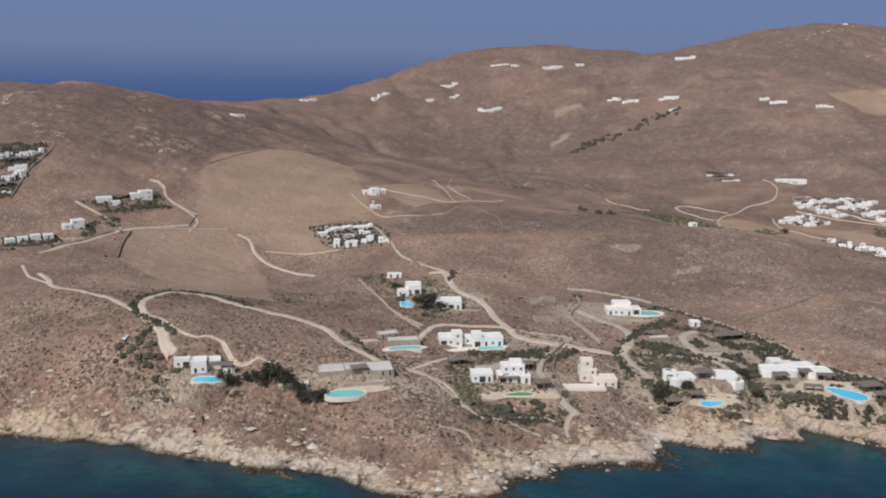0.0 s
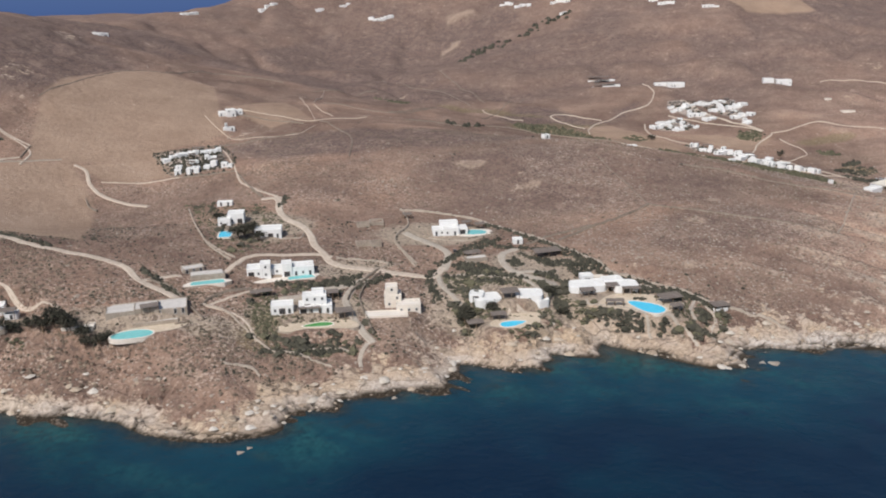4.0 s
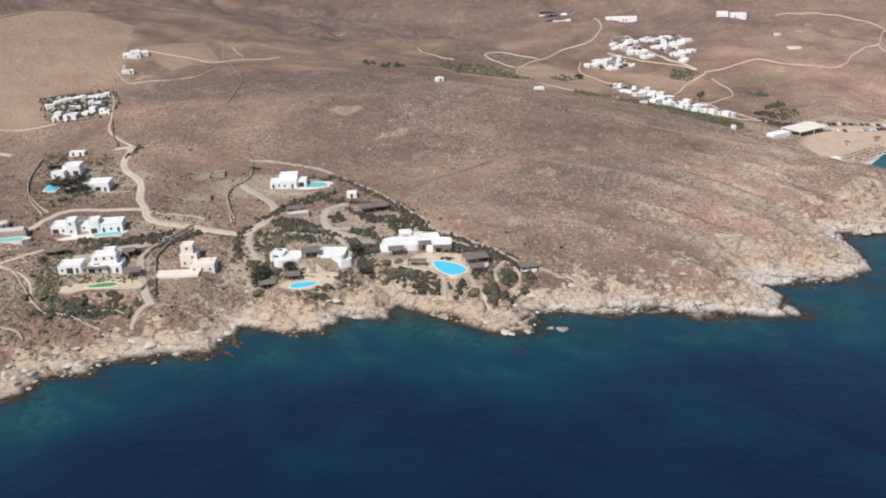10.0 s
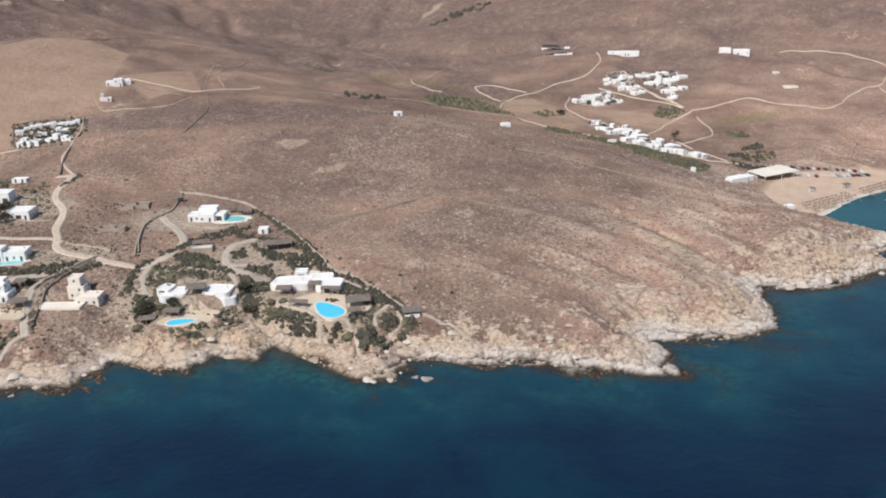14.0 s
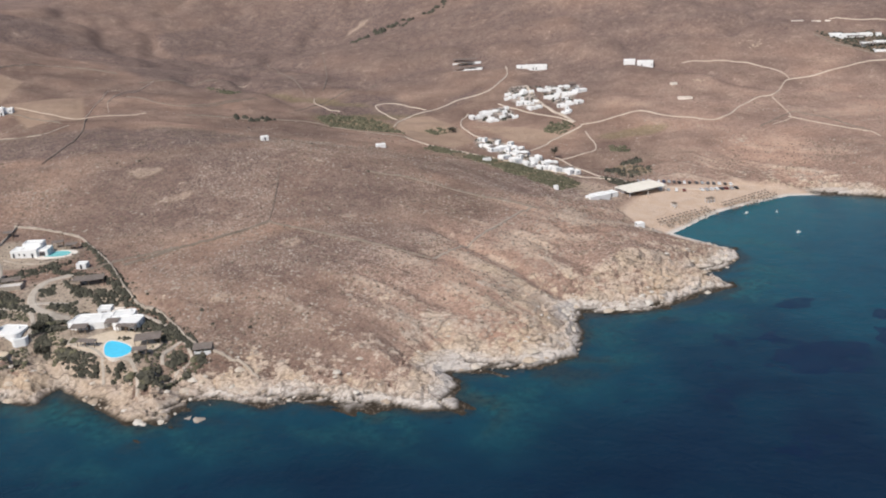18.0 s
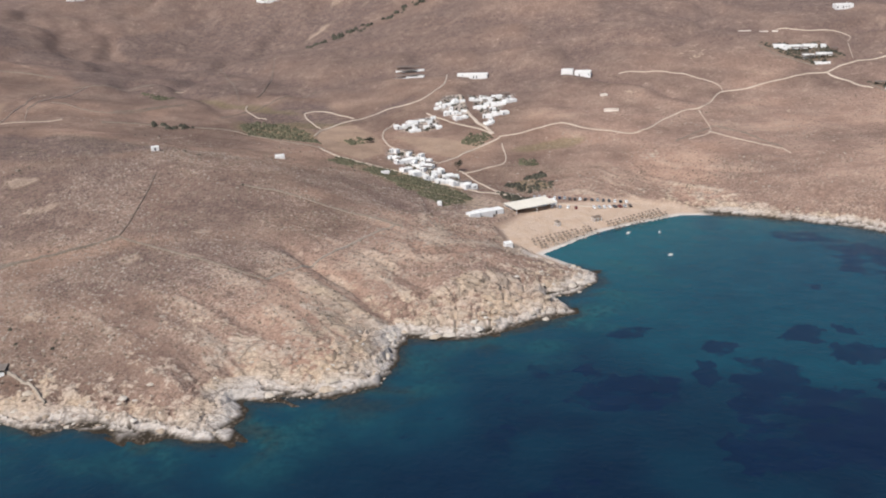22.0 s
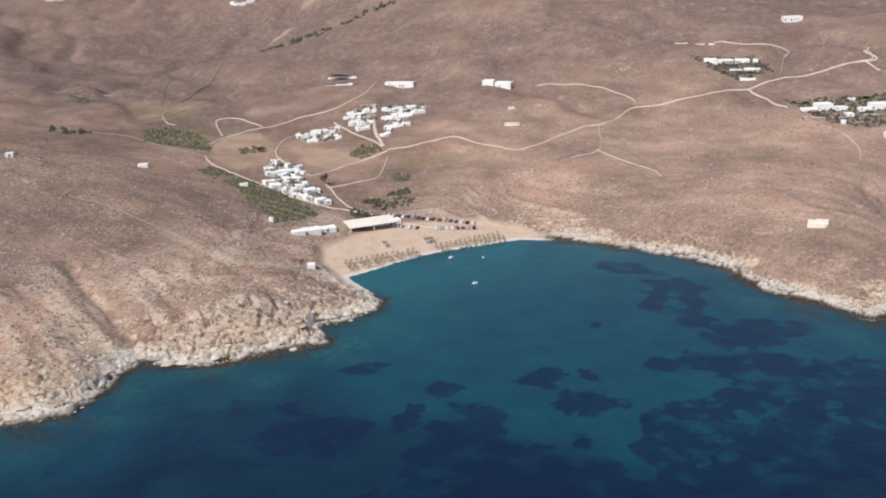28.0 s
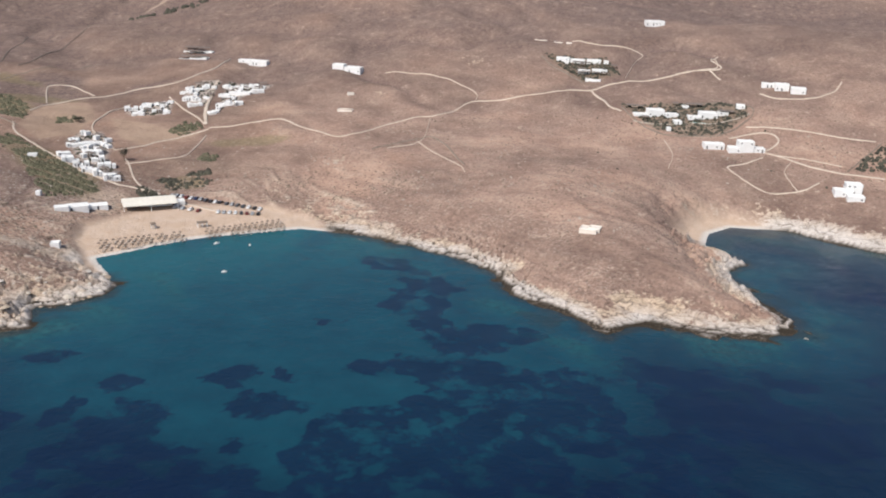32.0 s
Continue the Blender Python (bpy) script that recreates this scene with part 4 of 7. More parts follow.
                    spot = pose(0, 0, 0, 0, 0, rot) @ pose(u, -fd / 2 - 0.015 * n_, z_)
                    hole = part("window" if kind == "window" else "door", None, None, home, m=m @ spot, mesh=PANES[kind])
                    if near:
                        part("frame", None, None, hole, mesh=FRAMES[kind], label="painted timber frame")
    return home


# ---- tracks and walls ----
def smooth_line(line, gap):
    """The line with rounded bends, at even steps."""
    p_ = np.array(line, float)
    p_ = np.vstack([2 * p_[0] - p_[1], p_, 2 * p_[-1] - p_[-2]])
    out = []
    for k in range(1, len(p_) - 2):
        a_, b_, c_, e_ = p_[k - 1 : k + 3]
        n_ = max(2, int(np.linalg.norm(c_ - b_) / gap))
        for t in np.arange(n_) / n_:
            out.append(0.5 * (2 * b_ + (c_ - a_) * t + (2 * a_ - 5 * b_ + 4 * c_ - e_) * t * t + (3 * b_ - a_ - 3 * c_ + e_) * t**3))
    out.append(p_[-2])
    out = np.array(out)
    ahead = np.gradient(out, axis=0)
    ahead /= np.linalg.norm(ahead, axis=1)[:, None] + 1e-9
    return out, np.stack([-ahead[:, 1], ahead[:, 0]], 1)


def strip_mesh(name, rows, material):
    """A sheet from an array of rows of points."""
    n_, k_ = rows.shape[:2]
    q = (np.arange(n_ - 1)[:, None] * k_ + np.arange(k_ - 1)[None, :]).ravel()
    me = bpy.data.meshes.new(name)
    me.from_pydata(rows.reshape(-1, 3).tolist(), [], np.stack([q, q + 1, q + k_ + 1, q + k_], 1).tolist())
    me.materials.append(material)
    me.polygons.foreach_set("use_smooth", np.ones(len(me.polygons), bool))
    return me


ROAD_LINES = []


def track(surface, width, line):
    far = np.mean([p_[1] for p_ in line])
    mid_, side = smooth_line(line, 1.2 if far < 500 else 2.5)
    ragged = (0.74 + 0.16 * rugged(mid_[:, 0], mid_[:, 1], 11, 7, 3)) * (1 - 0.58 * step(mid_[:, 1], 470, 640))
    ROAD_LINES.append((width, mid_[::3]))
    cols = []
    for u in (-0.56, -0.5, -0.25, 0, 0.25, 0.5, 0.56):
        x, y = (mid_ + side * (u * width * ragged)[:, None]).T
        lift = (0.13 + 0.0011 * np.maximum(y - 380, 0)) * (1 if abs(u) < 0.53 else -1.5)
        cols.append(np.stack([x, y, heights(x, y) + lift], 1))
    rows = np.stack(cols, 1)
    rows[:, 1:6, 2] = np.maximum(rows[:, 1:6, 2], rows[:, 1:6, 2].mean(1, keepdims=True) - 0.05)
    me = strip_mesh("road", rows, DIRT if surface == "dirt" else ASPHALT)
    tagged(new("road", me), "pale dirt track over the dry hillside" if surface == "dirt" else "grey gravel drive through the gardens", "road", kind="structure")


def stone_wall(kind, height, thick, line):
    far = np.mean([p_[1] for p_ in line])
    mid_, side = smooth_line(line, 0.9 if far < 480 else 1.6)
    n_ = len(mid_)
    rnd = np.random.RandomState(n_)
    height = height * (0.65 if far > 560 else 1)
    top = height * (0.72 + 0.5 * rnd.rand(n_)) * np.where(rnd.rand(n_) < 0.06, 0.45, 1)
    cols = []
    for u, k_ in ((-0.5, 0), (-0.45, 1), (0.45, 1), (0.5, 0)):
        x, y = (mid_ + side * (u * thick + 0.12 * (rnd.rand(n_) - 0.5))[:, None]).T
        cols.append(np.stack([x, y, heights(x, y) + (top + 0.1 * rnd.rand(n_) if k_ else -0.4)], 1))
    me = strip_mesh("stone_wall", np.stack(cols, 1), FIELDSTONE if kind == "stone" else DARKSTONE)
    tagged(new("stone_wall", me), "low dry-stone wall crossing the dry slope", "wall", group="dry-stone walls")


DARKSTONE = mottled("lichened_fieldstone", (0.14, 0.113, 0.09), (0.26, 0.213, 0.172), 1.6, 0.95, 0.08)


# ---- pools, terraces, canopies ----
def smooth_blob(rx, ry, n_=28, wob=0.0, seed=0, square=2.0, pear=0.0):
    rnd = random.Random(seed)
    ph = [rnd.random() * 6.28 for _ in range(3)]
    out = []
    for k in range(n_):
        a_ = 2 * math.pi * k / n_
        c, s = math.cos(a_), math.sin(a_)
        r = (abs(c) ** square + abs(s) ** square) ** (-1 / square) * (1 + wob * (math.sin(2 * a_ + ph[0]) * 0.6 + math.sin(3 * a_ + ph[1]) * 0.4))
        out.append((rx * r * c, ry * r * s * (1 + pear * c)))
    return out


def slab(pts_, z0, z1):
    bm = bmesh.new()
    a_, b_ = ring(bm, pts_, z0), ring(bm, pts_, z1)
    skin(bm, a_, b_)
    bm.faces.new(b_)
    return bm


def terrace(x, y, turn, rx, ry, material, label, seed=1, square=2.6, up=0.12):
    z = ground_at(x, y)
    ob = empty("terrace", x, y, z, turn)
    part("paving", slab(smooth_blob(rx, ry, 32, 0.12, seed, square), -1.6, up), material, ob)
    part("edge", slab(smooth_blob(rx + 0.3, ry + 0.3, 32, 0.12, seed, square), -1.7, up - 0.04), FIELDSTONE, ob, "rough stone retaining edge")
    return tagged(ob, label, "terrace")


def patio(corners, material, label, up=0.12):
    """A paved terrace with a freely curved edge."""
    mid_, _ = smooth_line(list(corners) + [corners[0]], 1.5)
    x, y = mid_[:, 0].mean(), mid_[:, 1].mean()
    ob = empty("terrace", x, y, ground_at(x, y))
    shape = [(px - x, py - y) for px, py in mid_[:-1]]
    if sum(ax * by_ - bx_ * ay for (ax, ay), (bx_, by_) in zip(shape, shape[1:] + shape[:1])) < 0:
        shape.reverse()
    part("paving", slab(shape, -1.6, up), material, ob)
    part("edge", slab([(px * 1.03, py * 1.03) for px, py in shape], -2.2, up - 0.04), FIELDSTONE, ob, "rough stone retaining edge")
    return tagged(ob, label, "terrace")


def pool(x, y, turn, rx, ry, water, label, square=2.4, wob=0.08, up=0.2, pear=0.0):
    z = ground_at(x, y)
    ob = empty("swimming_pool", x, y, z, turn)
    pts_ = smooth_blob(rx, ry, 32, wob, 3, square, pear)
    bm = bmesh.new()
    o, i = [(px * (1 + 0.6 / rx), py * (1 + 0.6 / ry)) for px, py in pts_], pts_
    a_, b_, c_, e_ = ring(bm, o, -1.6), ring(bm, o, up + 0.06), ring(bm, i, up + 0.06), ring(bm, i, up - 0.3)
    skin(bm, a_, b_), skin(bm, b_, c_), skin(bm, c_, e_)
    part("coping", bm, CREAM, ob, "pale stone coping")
    part("water", slab([(px * 1.01, py * 1.01) for px, py in pts_], -1.0, up - 0.04), water, ob)
    return tagged(ob, label, "pool")


def canopy(x, y, turn, w, d, h, material, label, lift=0.0):
    """A flat cane roof on posts."""
    z = ground_at(x, y) + lift
    ob = empty("pergola", x, y, z, turn)
    rnd = random.Random(int(x * 7))
    bm = bmesh.new()
    nx = max(3, int(w / 1.2))
    rows = [[bm.verts.new((-w / 2 + w * k / nx, s_ * d / 2 + 0.25 * (rnd.random() - 0.5), h + dz + 0.1 * rnd.random())) for k in range(nx + 1)] for s_, dz in ((-1, 0), (1, 0.35))]
    top = bmesh.ops.extrude_face_region(bm, geom=[bm.faces.new((rows[0][k], rows[0][k + 1], rows[1][k + 1], rows[1][k])) for k in range(nx)])
    for v in top["geom"]:
        if isinstance(v, bmesh.types.BMVert):
            v.co.z += 0.22
    part("roof", bm, material, ob)
    for px in (-w / 2 + 0.3, 0, w / 2 - 0.3):
        for py in (-d / 2 + 0.3, d / 2 - 0.3):
            part("post", box(bmesh.new(), px - 0.12, px + 0.12, py - 0.12, py + 0.12, -1.0, h + 0.15), TIMBER if material is CANE else WHITE, ob)
    return tagged(ob, label, "pergola", group="garden pergolas")


# ---- plants ----
LUMPS = []
for k in range(7):
    me = bpy.data.meshes.new("foliage")
    bm = lump(k + 3, 0.75, 0.5, 2)
    bm.to_mesh(me)
    bm.free()
    me.materials.append(BUSH if k < 5 else OLIVE)
    LUMPS.append(me)


def shrub(x, y, size, kind, label, z=None):
    ob = new("shrub", LUMPS[kind % len(LUMPS)])
    ob.matrix_basis = pose(x, y, (ground_at(x, y) if z is None else z) - 0.1, 0, 0, (x * 37) % 360) @ Matrix.Diagonal((size, size * (0.8 + 0.3 * ((x * 7) % 1)), size * (0.75 + 0.3 * ((y * 5) % 1)), 1))
    return tagged(ob, label, "shrub", group="garden shrubs")


def tree(x, y, high, wide, seed, label, foliage=None, slim=1.0):
    """A trunk with limbs and a loose crown of leaf tufts."""
    rnd = random.Random(seed)
    z = ground_at(x, y)
    ob = empty("tree", x, y, z)
    bm = bmesh.new()

    def limb(a_, b_, r0, r1):
        ax = (b_ - a_).normalized()
        u = ax.orthogonal().normalized()
        v = ax.cross(u)
        rings = [[bm.verts.new(p_ + r * (math.cos(k * math.pi / 3) * u + math.sin(k * math.pi / 3) * v)) for k in range(6)] for p_, r in ((a_, r0), (b_, r1))]
        skin(bm, *rings)

    fork = Vector((rnd.uniform(-0.3, 0.3), rnd.uniform(-0.3, 0.3), high * 0.35))
    limb(Vector((0, 0, -0.5)), fork, 0.05 * high, 0.035 * high)
    tips = []
    for k in range(6):
        a_ = k * 1.05 + rnd.random()
        tip = fork + Vector((math.cos(a_) * wide * 0.33, math.sin(a_) * wide * 0.33, high * rnd.uniform(0.2, 0.42)))
        limb(fork, tip, 0.025 * high, 0.008 * high)
        tips.append(tip)
    part("trunk", bm, TIMBER, ob)
    verts, faces = [], []
    for k in range(420):
        tip = rnd.choice(tips)
        p_ = tip + Vector((rnd.gauss(0, wide * 0.16), rnd.gauss(0, wide * 0.16), rnd.gauss(0.1 * high, high * 0.13)))
        p_.z = max(p_.z, high * 0.16)
        s_ = rnd.uniform(0.35, 0.75) * wide / 7
        n_ = len(verts)
        for _ in range(4):
            verts.append(tuple(p_ + s_ * Vector((rnd.uniform(-1, 1), rnd.uniform(-1, 1), rnd.uniform(-0.8, 0.8)))))
        faces += [(n_, n_ + 1, n_ + 2), (n_, n_ + 3, n_ + 1), (n_, n_ + 2, n_ + 3), (n_ + 1, n_ + 3, n_ + 2)]
    me = bpy.data.meshes.new("crown")
    me.from_pydata(verts, [], faces)
    me.materials.append(foliage or BUSH)
    part("crown", None, None, ob, mesh=me)
    return tagged(ob, label, "tree")


def scatter(name, label, category, x, y, size, material, seed, squash=(0.5, 0.9), sink=0.15, rock=False):
    """Thousands of small uneven clumps or stones, as one piece of stuff."""
    rnd = np.random.RandomState(seed)
    unit = np.array([(1, 0, 0), (0.5, 0.87, 0), (-0.5, 0.87, 0), (-1, 0, 0), (-0.5, -0.87, 0), (0.5, -0.87, 0), (0.45, 0.3, 0.75), (-0.45, 0.35, 0.75), (0, -0.5, 0.75), (0, 0, 1.0)])
    tris = np.array([(0, 1, 6), (1, 2, 7), (1, 7, 6), (2, 3, 7), (3, 4, 8), (3, 8, 7), (4, 5, 8), (5, 0, 6), (5, 6, 8), (6, 7, 9), (7, 8, 9), (8, 6, 9)])
    n_ = len(x)
    turn = rnd.rand(n_) * 6.28
    v = unit[None] * (1 + (0.55 if not rock else 0.5) * (rnd.rand(n_, 10, 3) - 0.5))
    if rock:
        v[..., 2] = np.minimum(v[..., 2], 0.62)
    c, s = np.cos(turn)[:, None], np.sin(turn)[:, None]
    wide = (0.7 + 0.7 * rnd.rand(n_))[:, None]
    vx, vy = v[..., 0] * size[:, None] * wide, v[..., 1] * size[:, None]
    z = heights(x, y)
    out = np.stack([x[:, None] + c * vx - s * vy, y[:, None] + s * vx + c * vy, z[:, None] + size[:, None] * (v[..., 2] * (squash[0] + (squash[1] - squash[0]) * rnd.rand(n_))[:, None] - sink)], -1)
    faces = (np.arange(n_)[:, None, None] * 10 + tris[None]).reshape(-1, 3)
    me = bpy.data.meshes.new(name)
    me.vertices.add(n_ * 10), me.loops.add(faces.size), me.polygons.add(len(faces))
    me.vertices.foreach_set("co", out.astype(np.float32).ravel())
    me.loops.foreach_set("vertex_index", faces.astype(np.int32).ravel())
    me.polygons.foreach_set("loop_start", np.arange(0, faces.size, 3, dtype=np.int32))
    me.update(calc_edges=True)
    me.materials.append(material)
    return tagged(new(name, me), label, category, kind="stuff")


# ---- tracks and walls in place ----
# roads and tracks: surface, width, line
track("dirt", 3.5, [(-211.3, 442.2), (-201.3, 430.3), (-192.7, 416.2), (-177.8, 406.4), (-158.3, 392), (-140.2, 372.5), (-131.8, 364.5), (-125.8, 356.4)])
track("dirt", 6.0, [(-120.9, 354), (-116.3, 347.3), (-113.7, 341.2), (-109.2, 336.6)])
track("dirt", 1.3, [(-127, 362), (-119.9, 357.5), (-111.9, 349.9), (-102.4, 344.4), (-95.5, 343.4), (-83.6, 335.8), (-70.3, 329.4), (-65.6, 327.5)])
track("dirt", 4.2, [(-120.9, 354), (-126.7, 360.5), (-133.3, 371.6), (-135.6, 384.1), (-133.6, 399), (-124.3, 405.8), (-101.1, 385), (-79, 373.8), (-61.2, 368), (-49.6, 361.5), (-42.5, 351.4), (-31.6, 346.8), (-25.5, 342.4)])
track("dirt", 2.5, [(-40.9, 351.5), (-34.1, 357.3), (-27.3, 361.2)])
track("dirt", 5.0, [(-7.7, 477.3), (1.2, 475.3), (4.8, 452), (10, 439.2), (18.7, 427.8), (22.8, 417.6), (25.8, 404.5), (30.4, 395.7), (34, 386.9), (42.8, 381.2), (54.3, 378.7), (62.7, 374.2), (72.6, 371.6), (80.2, 371.5), (85, 382.2)])
track("dirt", 3.5, [(34.3, 391.8), (27.7, 394.7), (17, 392.6), (3.8, 390.5), (-3.9, 386.2), (-8.5, 374.7), (-11.2, 369.3), (-17.7, 363.5)])
track("gravel", 5.0, [(84.7, 378.5), (87.6, 389.2), (88.1, 399.7), (79.5, 414.8), (73.7, 420.6), (69, 426.3)])
track("gravel", 4.5, [(122.2, 401.6), (114.6, 395.2), (112.7, 385.1), (115.4, 375.3), (121.9, 367.7), (129.7, 365.4), (135.3, 366.8)])
track("gravel", 3.0, [(115.7, 372.5), (122.8, 373.8), (132.8, 373.7)])
track("gravel", 3.0, [(82, 372), (82.8, 362.3), (86.4, 353), (90.1, 346.8)])
track("gravel", 2.2, [(90.3, 373.5), (104.5, 368.5), (117.2, 367.1), (123.8, 358.6), (126.9, 348.7)])
track("gravel", 2.4, [(157.3, 375.1), (169.5, 366.5), (181.1, 356.7)])
track("gravel", 1.7, [(184.3, 351.7), (188.2, 350.0), (189.8, 345.6), (186.8, 340.2), (184.9, 335.5), (187.6, 327.5)])
track("gravel", 1.5, [(190.0, 345.5), (194.3, 339.6), (195.5, 336.6), (193.5, 330.5), (189.4, 327.0)])
track("gravel", 1.6, [(143.8, 349.1), (144.1, 344.7), (148.0, 342.2), (156.4, 338.4), (163.2, 331.6), (165.0, 324.3)])
track("gravel", 1.6, [(163.4, 331.6), (169.9, 330.1), (174.9, 329.8), (178.7, 324.1), (181.4, 315.3)])
track("gravel", 5.0, [(11.9, 345.4), (21.5, 350.6), (33.9, 357.7), (44.1, 364.2), (50.9, 370.1)])
track("gravel", 4.0, [(45.2, 361.9), (41.7, 348), (44.4, 337.2), (48.1, 326.7), (52.8, 317.4)])
track("gravel", 2.0, [(50.6, 317.6), (47.8, 310.8), (48.3, 305.3)])
track("dirt", 4.0, [(-136.8, 569.2), (-127.8, 562), (-119.6, 541.3), (-108.2, 525.9), (-95.1, 515.4), (-76.1, 504)])
track("dirt", 2.5, [(-202.8, 539.2), (-182.3, 556.7), (-169.5, 568.1)])
track("dirt", 2.5, [(-168.7, 587.3), (-182.8, 594.6), (-195.8, 605.8), (-203, 620.4), (-213.6, 625.5)])
track("dirt", 3.0, [(-244.2, 569.1), (-225.4, 557.7), (-216.9, 549.4), (-204.2, 538.4), (-211.6, 513.7), (-220.6, 496.4), (-228, 477.7)])
track("dirt", 4.0, [(252.4, 695), (268.5, 670.3), (293.9, 646.6), (316.6, 626.8), (340.8, 610), (362.7, 598.1), (382.1, 592.5), (404.2, 588.8)])
track("dirt", 3.2, [(300.2, 779.6), (294.4, 753.2), (298.8, 724), (309.3, 698.5), (329.2, 677.2), (345.5, 655.6)])
track("dirt", 4.2, [(345.8, 654.2), (356.2, 669.4), (370.9, 695.9), (389.3, 712.1)])
track("dirt", 2.4, [(389, 713.9), (405.8, 716.5), (430.2, 727.5), (443.2, 726.3), (461.2, 713.8), (482.7, 697.9), (498.6, 702.9), (514.7, 726.8), (535.9, 746), (548.7, 751.1), (563, 776.2), (575.1, 792.5), (599.5, 795.7), (631.2, 805.2), (665.3, 814.2)])
track("dirt", 8.0, [(384.5, 719.5), (371.6, 755), (361, 795), (353.5, 836.2)])
track("dirt", 3.0, [(383.6, 719.6), (359, 753.1), (326.8, 794.8)])
track("dirt", 2.5, [(240.6, 761.6), (219.6, 800.6), (220.9, 808.6), (234.4, 814), (263.7, 794.5)])
track("dirt", 3.2, [(239.7, 738.7), (242.5, 756.3), (252.2, 776.8), (267.3, 791), (289.8, 817.2), (317.4, 829.8), (335.3, 866.9), (338.3, 892), (337.7, 914.9)])
track("dirt", 4.0, [(665.3, 814.2), (672.9, 797.1), (677.3, 777.3), (684.7, 764.8)])
track("dirt", 3.0, [(665.3, 814.2), (677.8, 822.9), (691.7, 827.5), (718.5, 831.8), (741.9, 838.8), (758.4, 839.3), (769.4, 844.9), (763.7, 860.8), (771.8, 876.2)])
track("dirt", 3.0, [(759.2, 839.3), (765.3, 821.3)])
track("dirt", 0.9, [(575.1, 792.5), (574.2, 810.4), (556.8, 827.5), (533.9, 844.2), (495.3, 844.1)])
track("dirt", 0.84, [(692.9, 833.7), (705.3, 881.8), (711.4, 899.9), (678.8, 904.3), (651.5, 916.8)])
track("dirt", 3.0, [(771.2, 693), (780.8, 703.6), (785.3, 711.2), (784.4, 720.7), (777.7, 724.4), (765.8, 721.2), (753.5, 715.4)])
track("dirt", 3.4, [(771.2, 693), (786.5, 681.3), (801.1, 670.1), (816.2, 662.8), (837.5, 659.5)])
track("dirt", 2.2, [(769, 683), (756.5, 673.2), (744.7, 666.8), (743.8, 662.1), (748.9, 651.7), (757.4, 641.8), (767, 638.7), (784.4, 642.7), (796.1, 650.8)])
track("dirt", 2.6, [(768.5, 735.1), (797.9, 730.6), (825.6, 721.3), (850, 716.3)])
track("dirt", 2.6, [(790.1, 795.7), (816.7, 779.2), (839.9, 791.7), (852.4, 808.4)])
track("dirt", 2.2, [(364.2, 630.6), (377.5, 641), (393.4, 658), (391.2, 701.5)])
track("dirt", 3.0, [(360.1, 639.4), (368.4, 627.6), (385.8, 600.4), (411.4, 584.5), (431, 573.1), (451.5, 566)])
track("dirt", 0.96, [(785.9, 679), (778.3, 664.2), (779.2, 649.8), (781.6, 641.7)])
track("dirt", 0.96, [(775.6, 688.6), (797.6, 683.5), (816.2, 674.7)])
track("dirt", 0.96, [(709.6, 711.1), (711.1, 679.8), (704.5, 651.2)])
track("dirt", 2.0, [(732.1, 836.9), (747.9, 839.2), (764, 842.9), (767.4, 851.7), (767.1, 867.7)])
track("dirt", 1.3, [(109.9, 342.1), (107.5, 338.2), (106, 332.6)])
track("dirt", 1.4, [(112.7, 342.6), (116.9, 341.7), (120.9, 341.6), (123.4, 337.9)])
track("dirt", 1.6, [(-13.5, 338.7), (-4.6, 347), (4.6, 356.2)])
track("dirt", 1.3, [(-13.5, 338.7), (-1.7, 334.1), (4.1, 328.1), (8.8, 316.5)])
track("dirt", 0.84, [(545.4, 743.9), (544.2, 695.5), (524.6, 676.3)])
track("dirt", 0.78, [(542.2, 695.6), (554.7, 669.8), (574.6, 640.1), (580.3, 625.9)])
track("dirt", 2.0, [(158, 836.7), (161.3, 821.1), (178, 792.8), (189, 785.4)])
track("dirt", 0.84, [(22.1, 701.3), (7.3, 736.5), (3.7, 767.7), (7.3, 814.5), (7.6, 840.7)])
track("dirt", 0.48, [(-50.8, 700.2), (-24, 690.8), (1.3, 683), (24.6, 690.4), (49, 706.6)])
track("dirt", 2.6, [(-166.5, 559.2), (-167.3, 579.8), (-191.4, 599.5), (-201.7, 620.8), (-211.6, 626.7)])
track("dirt", 2.0, [(-226.2, 455.2), (-213.3, 435.4), (-198.4, 423.4)])
track("dirt", 1.4, [(-114.1, 546.1), (-67.4, 550.3)])
track("dirt", 0.78, [(-10.4, 782.7), (-0.1, 735.3), (9.1, 686.6)])
track("dirt", 0.54, [(-73.4, 679.4), (-59.1, 649.4), (-44, 628.4), (-30.8, 631.2), (-3.2, 630), (10.6, 655.6)])
track("dirt", 1.8, [(-52.6, 611.5), (-43, 588.1), (-31.8, 547.1), (-24.7, 520), (-11.3, 495.6), (3.8, 475.4)])
# dry-stone walls: kind, height, thickness, line
stone_wall("stone", 1.04, 0.65, [(67.8, 457.5), (87.1, 453.4), (99.9, 450), (110.8, 442.5), (136.3, 410.5), (156.6, 379.7), (172.8, 370.2), (191.0, 346.7), (203.0, 340.3), (214.6, 334.7), (223.9, 326.9)])
stone_wall("stone", 1.04, 0.58, [(69.2, 457.9), (71.2, 436.1), (64.1, 418.1), (68, 397.7), (73.2, 383.2)])
stone_wall("field", 0.8, 0.55, [(-146.3, 318.6), (-143.3, 322.7), (-138, 325.3), (-133.9, 328.4)])
stone_wall("field", 0.96, 0.65, [(143.7, 407.9), (159.1, 420), (179.4, 433.4), (201.8, 451.5)])
stone_wall("field", 0.4, 0.36, [(201.8, 451.5), (199.4, 478.1), (192.2, 532.1)])
